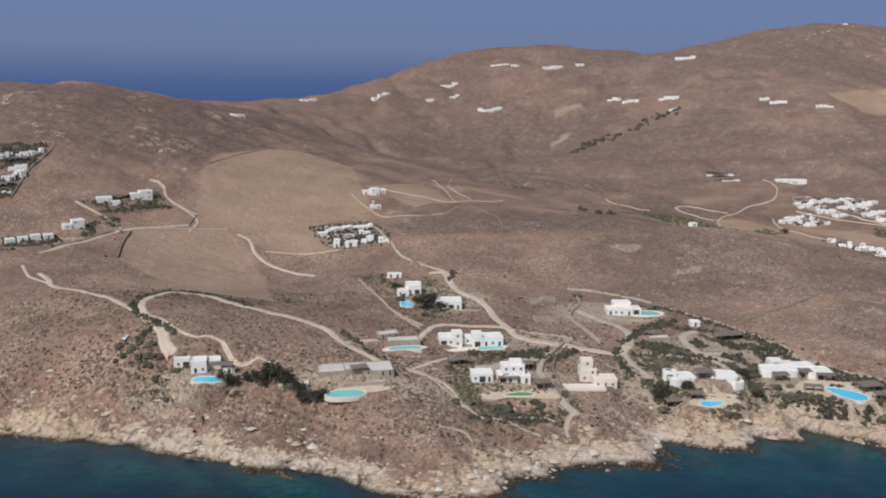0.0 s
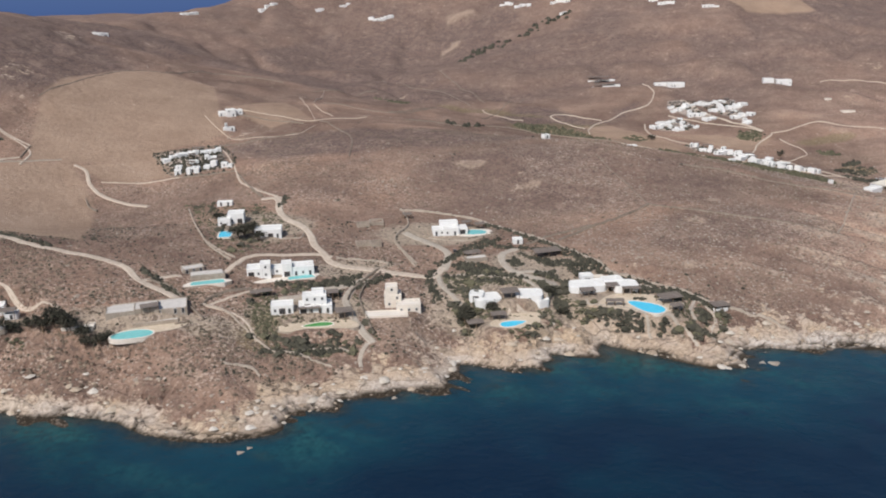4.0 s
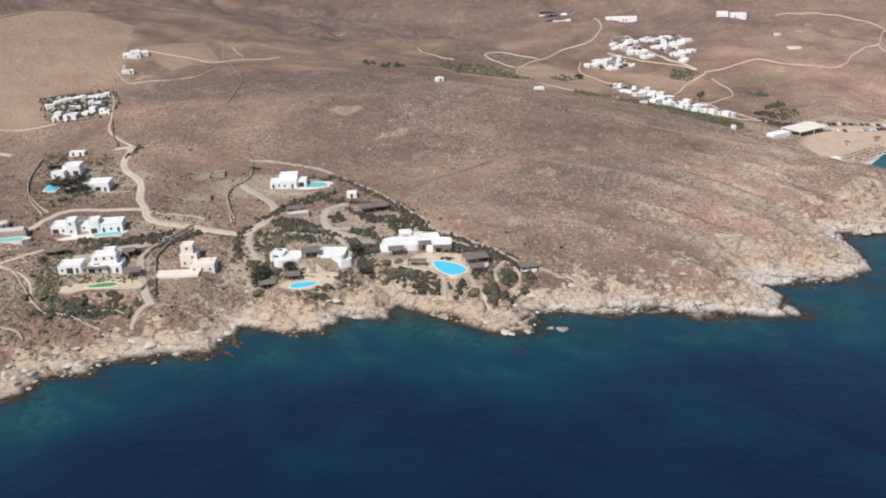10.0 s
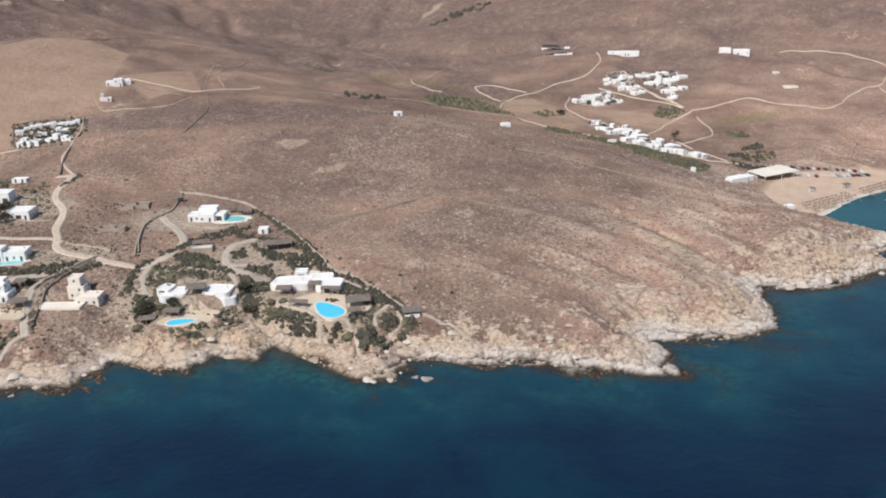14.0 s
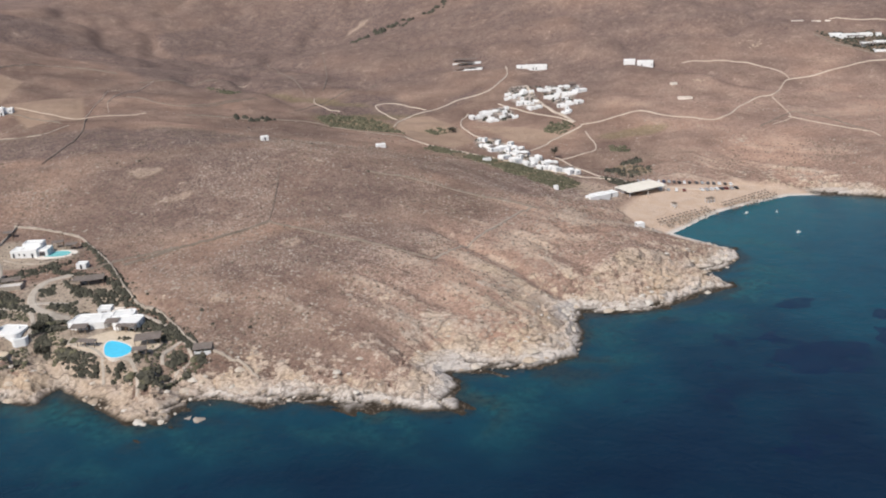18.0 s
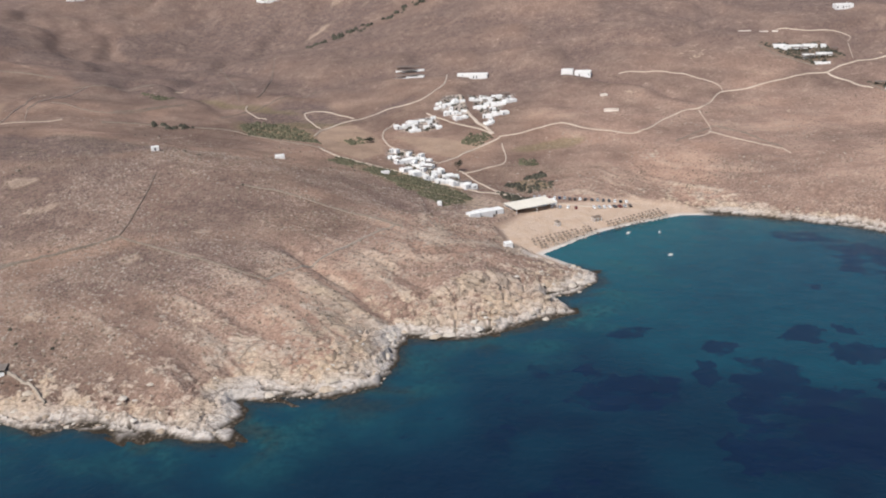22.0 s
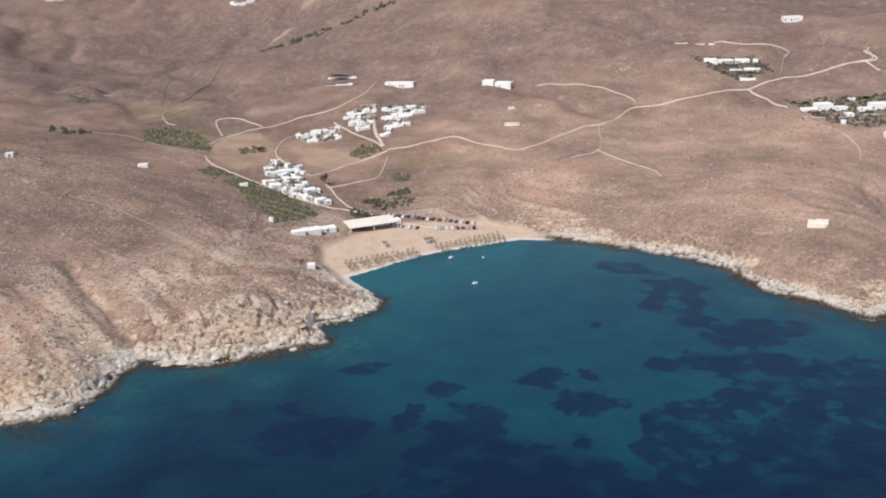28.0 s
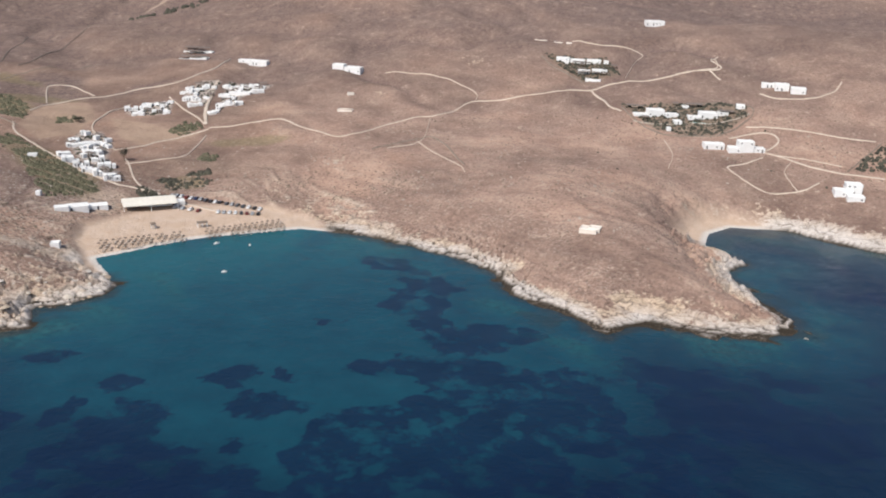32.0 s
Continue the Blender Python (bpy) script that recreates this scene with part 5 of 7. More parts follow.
stone_wall("field", 0.7, 0.58, [(201.4, 452.4), (221.1, 439), (246.7, 426.6), (271.1, 414.5), (286, 410.1)])
stone_wall("stone", 0.6, 0.7, [(286, 410.1), (295.5, 422.1), (304.2, 436), (320, 460), (335.5, 483)])
stone_wall("field", 0.7, 0.58, [(243, 525), (278.5, 516), (310, 500), (340, 482)])
stone_wall("field", 0.8, 0.65, [(38.7, 554.1), (38, 606.5), (13, 681.6)])
stone_wall("field", 1.12, 0.72, [(-197.6, 539.3), (-194.6, 516.9), (-188.3, 491.2)])
stone_wall("field", 1.12, 0.72, [(-169.2, 586.6), (-169, 567.5)])
stone_wall("field", 1.12, 0.72, [(-115.6, 518.8), (-110, 506.1), (-103.1, 497.7)])
stone_wall("field", 0.64, 0.58, [(-189, 664.1), (-176.7, 702.4), (-156.1, 759.1), (-126.9, 793)])
stone_wall("stone", 0.96, 0.5, [(-47.6, 478.2), (-34.6, 431.1), (-26.7, 408.5), (-20.2, 395.7), (-10.1, 381.9)])
stone_wall("field", 0.88, 0.58, [(-39.4, 352.8), (-28.5, 349.9), (-19, 336), (-12.7, 328)])
stone_wall("field", 0.88, 0.58, [(-15.7, 337.8), (-10.6, 347.6), (2.2, 355.6)])
stone_wall("field", 1.04, 0.72, [(42.4, 347.3), (43.8, 354.4), (48.3, 365.8), (56, 380.3)])
stone_wall("field", 1.04, 0.72, [(-112.8, 328.8), (-108.8, 322.9), (-100.1, 315.1), (-89.5, 313.7)])
stone_wall("field", 0.96, 0.65, [(-91.9, 590.4), (-82.8, 573.5), (-71.4, 553), (-53.5, 549), (-32.6, 547.4)])
stone_wall("field", 0.96, 0.65, [(127.1, 406), (143.8, 416.3), (163.6, 425.4)])
stone_wall("field", 0.96, 0.72, [(-3.3, 835.6), (16.7, 848.9), (35.6, 864.6), (57.8, 876.2)])
stone_wall("field", 0.96, 0.72, [(67.7, 758), (88.3, 774.5), (111.9, 806.3)])
stone_wall("field", 1.04, 0.86, [(79.8, 709.3), (102.1, 718.7), (140.7, 725.5), (180.7, 730.1), (218, 710.2), (257.9, 690.2)])
stone_wall("field", 1.04, 0.79, [(-247.2, 573.6), (-231.8, 582.7), (-216.4, 592.9), (-199.5, 613.5)])
stone_wall("field", 1.12, 0.86, [(-246.5, 572), (-227.1, 559.7), (-201.9, 534.8)])
stone_wall("field", 1.12, 0.86, [(-251.3, 481.5), (-234.3, 486.1), (-218.7, 503), (-205.9, 531.5)])
stone_wall("stone", 0.8, 0.65, [(-202.5, 536.6), (-178.5, 556.4), (-146.2, 574.3)])
stone_wall("field", 0.96, 0.72, [(-92, 592.9), (-58.3, 610.1), (-26.5, 620.3), (2.2, 634.4)])
stone_wall("field", 0.96, 0.72, [(-65.3, 685), (-38.1, 681.4), (2.2, 660.8)])
stone_wall("field", 0.96, 0.72, [(-30.3, 542.7), (-18.2, 506.8), (-7.6, 481.5)])
stone_wall("field", 1.12, 0.79, [(-126.9, 793), (-92.3, 854.2), (-31.1, 856.3)])
stone_wall("field", 0.96, 0.72, [(11.3, 766.6), (65.2, 749.6), (102.4, 784.8)])
stone_wall("field", 0.8, 0.65, [(147.6, 847.7), (130.1, 895.5), (64.5, 1057.2)])
stone_wall("field", 0.88, 0.72, [(131.3, 1055.8), (155.2, 931), (162.5, 858.1)])
stone_wall("field", 1.04, 0.72, [(53.2, 322.4), (48.9, 340.8), (47.4, 350.5), (50.4, 363.5), (56.5, 375.7)])
stone_wall("stone", 0.8, 0.58, [(-15, 339.4), (-5.1, 335.2), (1.7, 327.1), (9, 317.1), (17.2, 309.8)])
stone_wall("stone", 0.8, 0.5, [(-24.9, 404.9), (-15.5, 391.9), (-8.5, 385.4)])
stone_wall("stone", 0.8, 0.58, [(-0.9, 300.3), (8.3, 301.2), (11.9, 298.6)])
stone_wall("stone", 0.72, 0.58, [(18.2, 311.8), (28.3, 309.2), (37.5, 304.4)])
stone_wall("stone", 0.72, 0.5, [(29.6, 315.5), (36.8, 315.8), (43.7, 313)])
stone_wall("stone", 0.8, 0.58, [(53.4, 379), (59.9, 384.2), (46.4, 389.8), (36.3, 390.7)])
stone_wall("stone", 0.8, 0.58, [(64.7, 409.7), (68.5, 393.6), (72.4, 380.5)])
stone_wall("stone", 0.64, 0.5, [(9.7, 411.6), (18.4, 413.1), (19.6, 419.1)])
stone_wall("stone", 0.64, 0.5, [(80.7, 419.8), (92, 414.9), (102.8, 414.6), (109.3, 419.5)])
stone_wall("stone", 1.28, 0.58, [(691.7, 746.6), (707.5, 742.9), (721.4, 741)])
stone_wall("stone", 1.28, 0.58, [(731.3, 744.2), (746.8, 742.8), (763.3, 749), (774.6, 755.9)])
stone_wall("field", 1.12, 0.72, [(685.7, 773.4), (695.6, 744.6), (708.9, 721.5), (731.6, 719.4), (748.7, 720.7), (775.6, 752.7), (774.6, 772.8), (744.2, 779.6), (724.3, 778.2)])
stone_wall("field", 1.12, 0.72, [(724.3, 778.2), (727.4, 759.6), (728.9, 737.8)])
stone_wall("field", 1.12, 0.72, [(625, 879.5), (638.2, 858.5), (659.3, 827.3)])
stone_wall("field", 0.96, 0.65, [(817.5, 667.3), (834.6, 689.9), (852.8, 713.6)])
stone_wall("field", 0.8, 0.65, [(151, 776.7), (181.1, 848.1), (209.4, 900.9)])
stone_wall("field", 0.8, 0.72, [(514.7, 673), (538.5, 697.3), (554.4, 702.5), (578.9, 639.3)])

stone_wall("field", 1.3, 0.9, [(-318, 622.8), (-287.6, 636.6), (-282.9, 615.9), (-284.5, 589.3), (-280.9, 557.4)])

# ---- houses in place ----
house("white_villa", "white cubic villa with dark windows above a small pool", [(-105.3, 336.4, 14, 6.5, 7, 3.2), (-96.8, 330.2, 14, 6, 7, 5.0), (-91.9, 334.6, 14, 5.2, 6, 3.0), (-84.7, 329.1, 14, 4.7, 5, 2.4)])
house("stone_villa", "long low villa with grey flat roofs and stone walls", [(-44, 329.6, 12, 11, 10, 2.3, "R"), (-34.8, 331.4, 12, 9, 9, 2.0, "R"), (-26, 334.4, 12, 12, 12, 2.4, "R"), (-30.5, 326.2, 12, 17, 4.6, 1.4, "R")])
house("low_terrace_house", "low pale terrace house half hidden by shrubs", [(-57.5, 320.3, 7, 11.7, 4, 1.6, "C")])
house("pool_house", "long low stone pool house with a flat pale roof", [(-16.7, 362.6, 9, 14.4, 4.6, 2.2, "R")])
house("stone_shed", "small grey stone shed with a flat roof", [(-24.1, 368.4, 22, 9.2, 6, 2.4, "R")])
house("white_villa", "white cubic villa with two towers and dark doorways", [(1.9, 370.8, 7, 6.7, 8, 3.9), (6.6, 370.6, 7, 4.4, 6, 6.4), (11.1, 373.2, 7, 4.8, 6, 3.0), (15.5, 372.6, 7, 4.5, 6, 6.0), (22.2, 374.8, 7, 9.6, 8, 4.2)])
house("white_villa", "white villa of stepped cubes among dark trees", [(-20.2, 431.4, 4, 6.2, 7, 3.6), (-15.2, 436.5, 4, 8.1, 8, 5.2)])
house("white_villa", "white flat-roofed villa beside a dirt road", [(-1.7, 418.5, 3, 4.4, 7, 3.0), (4.2, 416.2, 3, 10.3, 9, 4.4)])
house("white_guest_house", "low white guest house behind a garden", [(-27.1, 474.9, -0, 8.2, 4, 2.4)])
house("white_villa", "white two-storey villa above a green pool", [(16.4, 339.9, 5, 9, 7, 3.6), (29.6, 341.1, 5, 13.4, 8, 3.4), (29.3, 342.7, 5, 9.6, 6, 5.8), (30.6, 344.5, 5, 4.9, 4, 6.9)])
house("tower_house", "cream unfinished tower house with square windows", [(61.3, 347.8, 1, 7.0, 6.4, 5.6, "C"), (60.8, 348.2, 1, 5.0, 5.2, 8.4, "C"), (67.6, 343.2, 1, 9.8, 7, 3.9, "C"), (58.5, 337.2, 1, 17.2, 6, 1.0, "C")])
house("white_villa", "long white villa beside a teal pool", [(86, 425.5, 3, 6, 7, 3.4), (92, 425.5, 3, 8, 8, 4.0), (91.5, 430, 3, 9, 6, 5.2), (98, 426.8, 3, 5, 7, 3.2)])
house("white_guest_house", "small white cube house at a garden corner", [(123.6, 409.6, 1, 4.8, 4, 2.7)])
house("rounded_villa", "white villa with rounded walls and a cane porch", [(100.8, 348.2, 8, 11.5, 9.5, 3.1, "O"), (96.8, 350.6, -12, 6, 7, 2.8, "O"), (119, 349.6, -6, 11.5, 9.5, 3.2, "O"), (123.6, 347.4, 20, 6, 6.5, 2.8, "O")])
house("rounded_villa", "large white villa with rounded flat roofs by a blue pool", [(147.2, 361.6, 6, 15.5, 10, 3.0, "O"), (142.2, 360.4, -15, 7, 8, 2.8, "O"), (154.2, 363.4, 15, 7.5, 8, 2.9, "O"), (163.2, 359.4, -4, 11, 9.5, 3.1, "O"), (159.2, 365.8, 8, 9, 7, 3.3, "O"), (148.9, 371.6, 4, 5.5, 4.5, 3.6), (154.4, 371.2, 4, 4.6, 3.6, 2.6, "C")])
house("beach_hut", "small white hut with a cane roof by the shore", [(198.9, 340.9, 12, 6.6, 4.2, 1.4)])
house("white_house", "small white house in a walled field", [(-60.8, 683.8, 17, 6.5, 6, 3.6), (-55, 684.6, 17, 7, 7, 5.6), (-50.3, 688.5, 17, 7.1, 6, 3.6)])
house("chapel", "small white chapel with a bell gable", [(-51.5, 650.4, 22, 8, 4, 2.8), (-53.2, 649.3, 22, 1.9, 1.2, 5.4)])
house("compound_house", "white cubic house inside a walled compound", [(-75.4, 586.3, 30, 11.6, 5, 3.2)])
house("compound_house", "white cubic house inside a walled compound", [(-67.5, 593.7, 30, 8.5, 5, 3.4)])
house("compound_house", "white cubic house inside a walled compound", [(-56.9, 597.8, 17, 11.9, 5, 3.2)])
house("compound_house", "white cubic house inside a walled compound", [(-81.1, 579.3, 25, 5.7, 5, 3)])
house("compound_house", "white cubic house inside a walled compound", [(-69.8, 557.6, 9, 4.1, 5, 3.2)])
house("compound_house", "white cubic house inside a walled compound", [(-59.7, 556.2, -2, 8.4, 5, 5.6)])
house("compound_house", "white cubic house inside a walled compound", [(-49.6, 560.7, -3, 7.9, 5, 3.6)])
house("compound_house", "white cubic house inside a walled compound", [(-38.6, 557.9, -4, 7.6, 5, 3.0)])
house("compound_house", "white cubic house inside a walled compound", [(-62.9, 573.4, 25, 5.6, 5, 3)])
house("compound_house", "white cubic house inside a walled compound", [(-53.7, 584, 15, 7.7, 5, 3)])
house("white_house", "white flat-roofed house behind a dark garden", [(-212.2, 590.6, 30, 6, 7, 4.2), (-206.2, 594, 30, 8.6, 7, 6.0)])
house("white_house", "low white house in a walled yard", [(-228.6, 578.2, 29, 9.7, 6, 3.8), (-220.2, 577.3, 29, 4.9, 5, 3.0)])
house("white_house", "white two-storey house beside a dirt track", [(-226.4, 528.6, 33, 7.4, 6.5, 5.4), (-231, 523.8, 33, 5, 5, 3.2)])
house("white_house", "row of low white rooms along a track", [(-251, 492.6, 32, 5.4, 5, 3.0), (-245.2, 496.2, 30, 5.6, 5, 2.8), (-239.4, 499.8, 33, 5.4, 5, 3.2), (-233.6, 503.6, 32, 5.6, 5, 2.9)])
house("compound_house", "white house in a hillside compound", [(-306.5, 607.3, 27, 8.5, 6, 3.6)])
house("compound_house", "white house in a hillside compound", [(-297.9, 612.6, 26, 8.7, 6, 3.6)])
house("compound_house", "white house in a hillside compound", [(-289.9, 617.4, 41, 9.7, 6, 3.6)])
house("compound_house", "white house in a hillside compound", [(-292.7, 580.1, 23, 8.9, 6, 3.6)])
house("compound_house", "white house in a hillside compound", [(-288, 586.3, 42, 6.1, 6, 3.6)])
house("compound_house", "white house in a hillside compound", [(-292, 592.4, 27, 12, 5, 3.2)])
house("compound_house", "white house in a hillside compound", [(-285.8, 562, 28, 6, 5, 3)])
house("terrace_house", "white terrace house with dark pergolas", [(292.1, 936.1, -0, 15.6, 5, 2.0)])
house("terrace_house", "white terrace house with dark pergolas", [(306.8, 936.2, 1, 13.8, 5, 2.6)])
house("terrace_house", "white terrace house with dark pergolas", [(291.1, 919.2, 1, 11.3, 5, 1.8)])
house("terrace_house", "white terrace house with dark pergolas", [(305.8, 919.9, -2, 18.4, 5, 2.0)])
house("white_house", "long white house on a hillside track", [(355.2, 908.1, -6, 13.7, 6, 3.2), (369, 901.8, -6, 17.7, 7, 4.4)])
house("compound_house", "white cubic house in a walled hillside compound", [(337.6, 806.2, 10, 10.7, 6, 3.4)])
house("compound_house", "white cubic house in a walled hillside compound", [(346.7, 812.1, 22, 14.9, 6, 3.4)])
house("compound_house", "white cubic house in a walled hillside compound", [(348.1, 785.9, -3, 11.8, 6, 3.6)])
house("compound_house", "white cubic house in a walled hillside compound", [(357.2, 771.2, 29, 11, 6, 3.2)])
house("compound_house", "white cubic house in a walled hillside compound", [(369.7, 823.3, 6, 14.7, 6, 3.4)])
house("compound_house", "white cubic house in a walled hillside compound", [(384.3, 825.5, 14, 14.7, 6, 3.4)])
house("compound_house", "white cubic house in a walled hillside compound", [(398.9, 800, 25, 9.7, 6, 3.6)])
house("compound_house", "white cubic house in a walled hillside compound", [(373.7, 798.5, -5, 13.9, 6, 3.4)])
house("compound_house", "white cubic house in a walled hillside compound", [(388.4, 793.9, -3, 13.5, 6, 3.4)])
house("compound_house", "white cubic house in a walled hillside compound", [(381.4, 766.9, -4, 11.8, 6, 3.6)])
house("compound_house", "white cubic house in a walled hillside compound", [(391.3, 766.6, 26, 11.4, 6, 3.4)])
house("compound_house", "white cubic house in a walled hillside compound", [(381.9, 744.2, 27, 8.1, 6, 3.2)])
house("terrace_house", "white flat-roofed house in a hillside row", [(307.5, 766.1, 30, 10.4, 6, 3.4)])
house("terrace_house", "white flat-roofed house in a hillside row", [(316.9, 773.6, 3, 9.5, 6, 3.4)])
house("terrace_house", "white flat-roofed house in a hillside row", [(327.3, 777, 2, 12.4, 6, 3.4)])
house("terrace_house", "white flat-roofed house in a hillside row", [(320.8, 748.5, 21, 9, 6, 3.2)])
house("terrace_house", "white flat-roofed house in a hillside row", [(332.3, 761.6, 21, 12, 6, 3.2)])
house("hamlet_house", "white cubic hamlet house behind the beach", [(325.7, 626.8, 35, 7.8, 6, 3.4)])
house("hamlet_house", "white cubic hamlet house behind the beach", [(320.1, 652.5, 35, 11.8, 6, 3.6)])
house("hamlet_house", "white cubic hamlet house behind the beach", [(327.8, 662, 34, 11.9, 6, 3.4)])
house("hamlet_house", "white cubic hamlet house behind the beach", [(334.8, 617.9, 34, 10.6, 6, 3.4)])
house("hamlet_house", "white cubic hamlet house behind the beach", [(343.5, 614.3, 34, 10.1, 6, 3.4)])
house("hamlet_house", "white cubic hamlet house behind the beach", [(352.2, 606.4, 33, 8.3, 6, 3.4)])
house("hamlet_house", "white cubic hamlet house behind the beach", [(360.6, 603.2, 32, 8.6, 6, 3.6)])
house("hamlet_house", "white cubic hamlet house behind the beach", [(369.8, 599.3, 31, 9.9, 6, 3.4)])
house("hamlet_house", "white cubic hamlet house behind the beach", [(337.8, 640.5, 33, 11, 6, 3.4)])
house("hamlet_house", "white cubic hamlet house behind the beach", [(348.3, 627.1, 33, 8.1, 6, 3.2)])
house("hamlet_house", "white cubic hamlet house behind the beach", [(357, 620.5, 32, 11, 6, 3.6)])
house("beach_house", "long low white building behind the beach", [(374.7, 532, 32, 7.2, 5, 2.3), (379.8, 539, 32, 10.5, 7, 2.8), (386.3, 547.9, 32, 10.3, 6, 2.5)])
house("white_house", "pair of tall white cubes on a bare slope", [(451.7, 865.4, -12, 10.5, 7, 4.8), (465.4, 860.5, -12, 14.7, 8, 4.8)])
house("ruin", "low pale ruined house on the slope", [(479.3, 758.4, -4, 11.5, 6, 1.4, "C")])
house("ruin", "tiny pale ruin on the slope", [(476.7, 790.5, 18, 5.2, 4, 1.8, "C")])
house("resort_house", "white resort house on planted terraces", [(643.5, 877.6, -5, 11, 7, 3.2)])
house("resort_house", "white resort house on planted terraces", [(656, 876.6, -4, 12.6, 7, 3.2)])
house("resort_house", "white resort house on planted terraces", [(669.6, 875.4, -5, 12, 7, 3.2)])
house("resort_house", "white resort house on planted terraces", [(660.3, 848.1, -5, 9.8, 7, 2.8)])
house("resort_house", "white resort house on planted terraces", [(672.8, 846.3, -3, 12.4, 7, 3.0)])
house("resort_house", "white resort house on planted terraces", [(667.2, 833.1, -7, 12.2, 7, 2.0)])
house("resort_villa", "white stepped villa in a walled terraced garden", [(698.2, 760.2, 7, 10.2, 6, 2.0), (708.9, 761.5, 7, 11.9, 8, 5.0), (720, 758.5, 7, 9.8, 6, 2.4)])
house("resort_villa", "white terraced villa with a long narrow pool", [(735.7, 754.4, 3, 8.9, 6, 2.4), (745.8, 757, 3, 12.6, 8, 4.4), (756.9, 760, 3, 7.1, 5, 2.6)])
house("resort_house", "white resort house above a planted terrace", [(770.6, 768.3, -11, 6.2, 7, 2.8)])
house("resort_house", "white resort house above a planted terrace", [(722.7, 744.9, 5, 5.5, 7, 2.6)])
house("resort_house", "white resort house above a planted terrace", [(732.2, 775.2, 6, 4.4, 7, 2.0)])
house("white_villa", "white villa with a square tower on a knoll", [(752.7, 693.2, 1, 8.4, 7, 3.6), (759.6, 694.2, 1, 10.3, 7, 7.4), (767.5, 694.4, 1, 9.1, 6, 3.0)])
house("white_house", "white cubic house on a knoll", [(740.1, 698.6, 3, 13.4, 7, 3.8)])
house("white_villa", "long white villa on a high slope", [(799.7, 809.4, -10, 11.6, 6, 3.2), (807.4, 803.4, -10, 10.2, 8, 5.2), (817.9, 796.8, -10, 10.6, 8, 4.6)])
house("white_villa", "white stepped villa above a small cove", [(805.8, 637.2, -5, 10.5, 7, 4), (812, 639.4, -5, 9.3, 7, 6.4), (811.2, 630.9, -5, 9.6, 6, 3.4)])
house("field_house", "low pale stone house on a bare headland", [(649.7, 534.9, -16, 8.8, 7, 2.25, "C"), (652.6, 535.8, -16, 5.9, 6, 2.2, "C")])
house("white_hut", "lone white box hut on the hill crest", [(170.9, 585.5, 25, 4.8, 4, 2.8)])
house("white_hut", "low white hut beside the valley", [(241.6, 620.7, 18, 6.4, 4, 2.3)])
house("pump_house", "tiny white pump house among reed rows", [(314, 612, 20, 5.5, 2.6, 2.0)])
house("pump_house", "tiny white pump house at the edge of reed rows", [(354.5, 546, 10, 2.6, 2.4, 2.4)])
house("white_hut", "small white hut at the end of the beach", [(394.4, 488.6, 18, 4.2, 4, 2.4)])
house("white_house", "long white house high on the hill", [(729.1, 967.6, 5, 17.7, 8, 4.4)])
house("ruin", "row of broken pale walls on the hill", [(624.3, 924.7, -19, 10.8, 4, 0.7, "C"), (639.5, 916.8, -19, 7.9, 4, 0.6, "C"), (649.5, 913.8, -19, 5, 4, 0.9, "C")])
house("stone_ruin", "low roofless fieldstone ruin", [(48.2, 435.3, 8, 6.8, 5, 1.9, "R"), (55, 437.9, 8, 7, 6, 2.2, "R")])
house("stone_ruin", "low roofless fieldstone ruin", [(48.6, 409.1, 9, 7.2, 5, 1.8, "R"), (54.5, 409.2, 9, 5.5, 5, 2.2, "R")])
house("far_house", "white house on a far hillside", [(59.1, 1298.3, -11, 19.4, 9, 4)])
house("far_house", "white house on a far hillside", [(76.1, 1299.4, 7, 17.7, 9, 6)])
house("far_house", "far white house among trees", [(87.9, 1430.2, -2, 29, 9, 4)])
house("far_house", "small far white house", [(111.3, 1422.3, 11, 12.1, 9, 4)])
house("far_house", "far white house below the summit", [(170.9, 1407.3, 9, 29.7, 9, 5)])
house("far_house", "far white house below the summit", [(215.6, 1418.7, 7, 13.2, 9, 5)])
house("far_house", "far white house on the ridge", [(383.8, 1416.6, -16, 31.1, 9, 5)])
house("far_house", "far white house beside a wooded gully", [(245.5, 1272.9, -14, 18.4, 9, 4)])
house("far_house", "far white house beside a wooded gully", [(266.1, 1258.2, -18, 23.7, 9, 5)])
house("far_house", "far white house beside a wooded gully", [(313.9, 1229.5, -30, 27.7, 9, 4)])
house("far_house", "far white house on a terrace", [(419.3, 1153.6, -8, 11.9, 9, 6)])
house("far_house", "far white house on a terrace", [(431.6, 1135.7, -21, 21, 9, 5)])
house("far_house", "far white house beside a field", [(478.1, 1106.1, -8, 20.2, 9, 4)])
house("far_house", "far white house on the slope", [(-98.1, 1345.4, 20, 27, 9, 4)])
house("far_house", "far white house on the slope", [(-22.1, 1339.9, 14, 13.2, 9, 5)])
house("far_house", "far white house on the slope", [(6.2, 1385.6, 9, 26.9, 9, 4)])
house("far_house", "far white house on the slope", [(14.9, 1351.6, 9, 17.5, 9, 4)])
house("far_house", "far white house on the saddle", [(-196.5, 1267, 25, 23.6, 9, 5)])
house("far_house", "far white house on the saddle", [(-226.1, 955, 29, 14.5, 9, 4)])
house("far_house", "far white house in the gully", [(309.2, 1189.4, -24, 8.9, 9, 4)])
house("far_house", "white station on the summit", [(720.1, 1613.5, -40, 12.5, 9, 7)])
house("stone_shed", "low stone shed with a pale flat roof", [(100.6, 387.3, 9, 10, 5, 2.3, "R")])

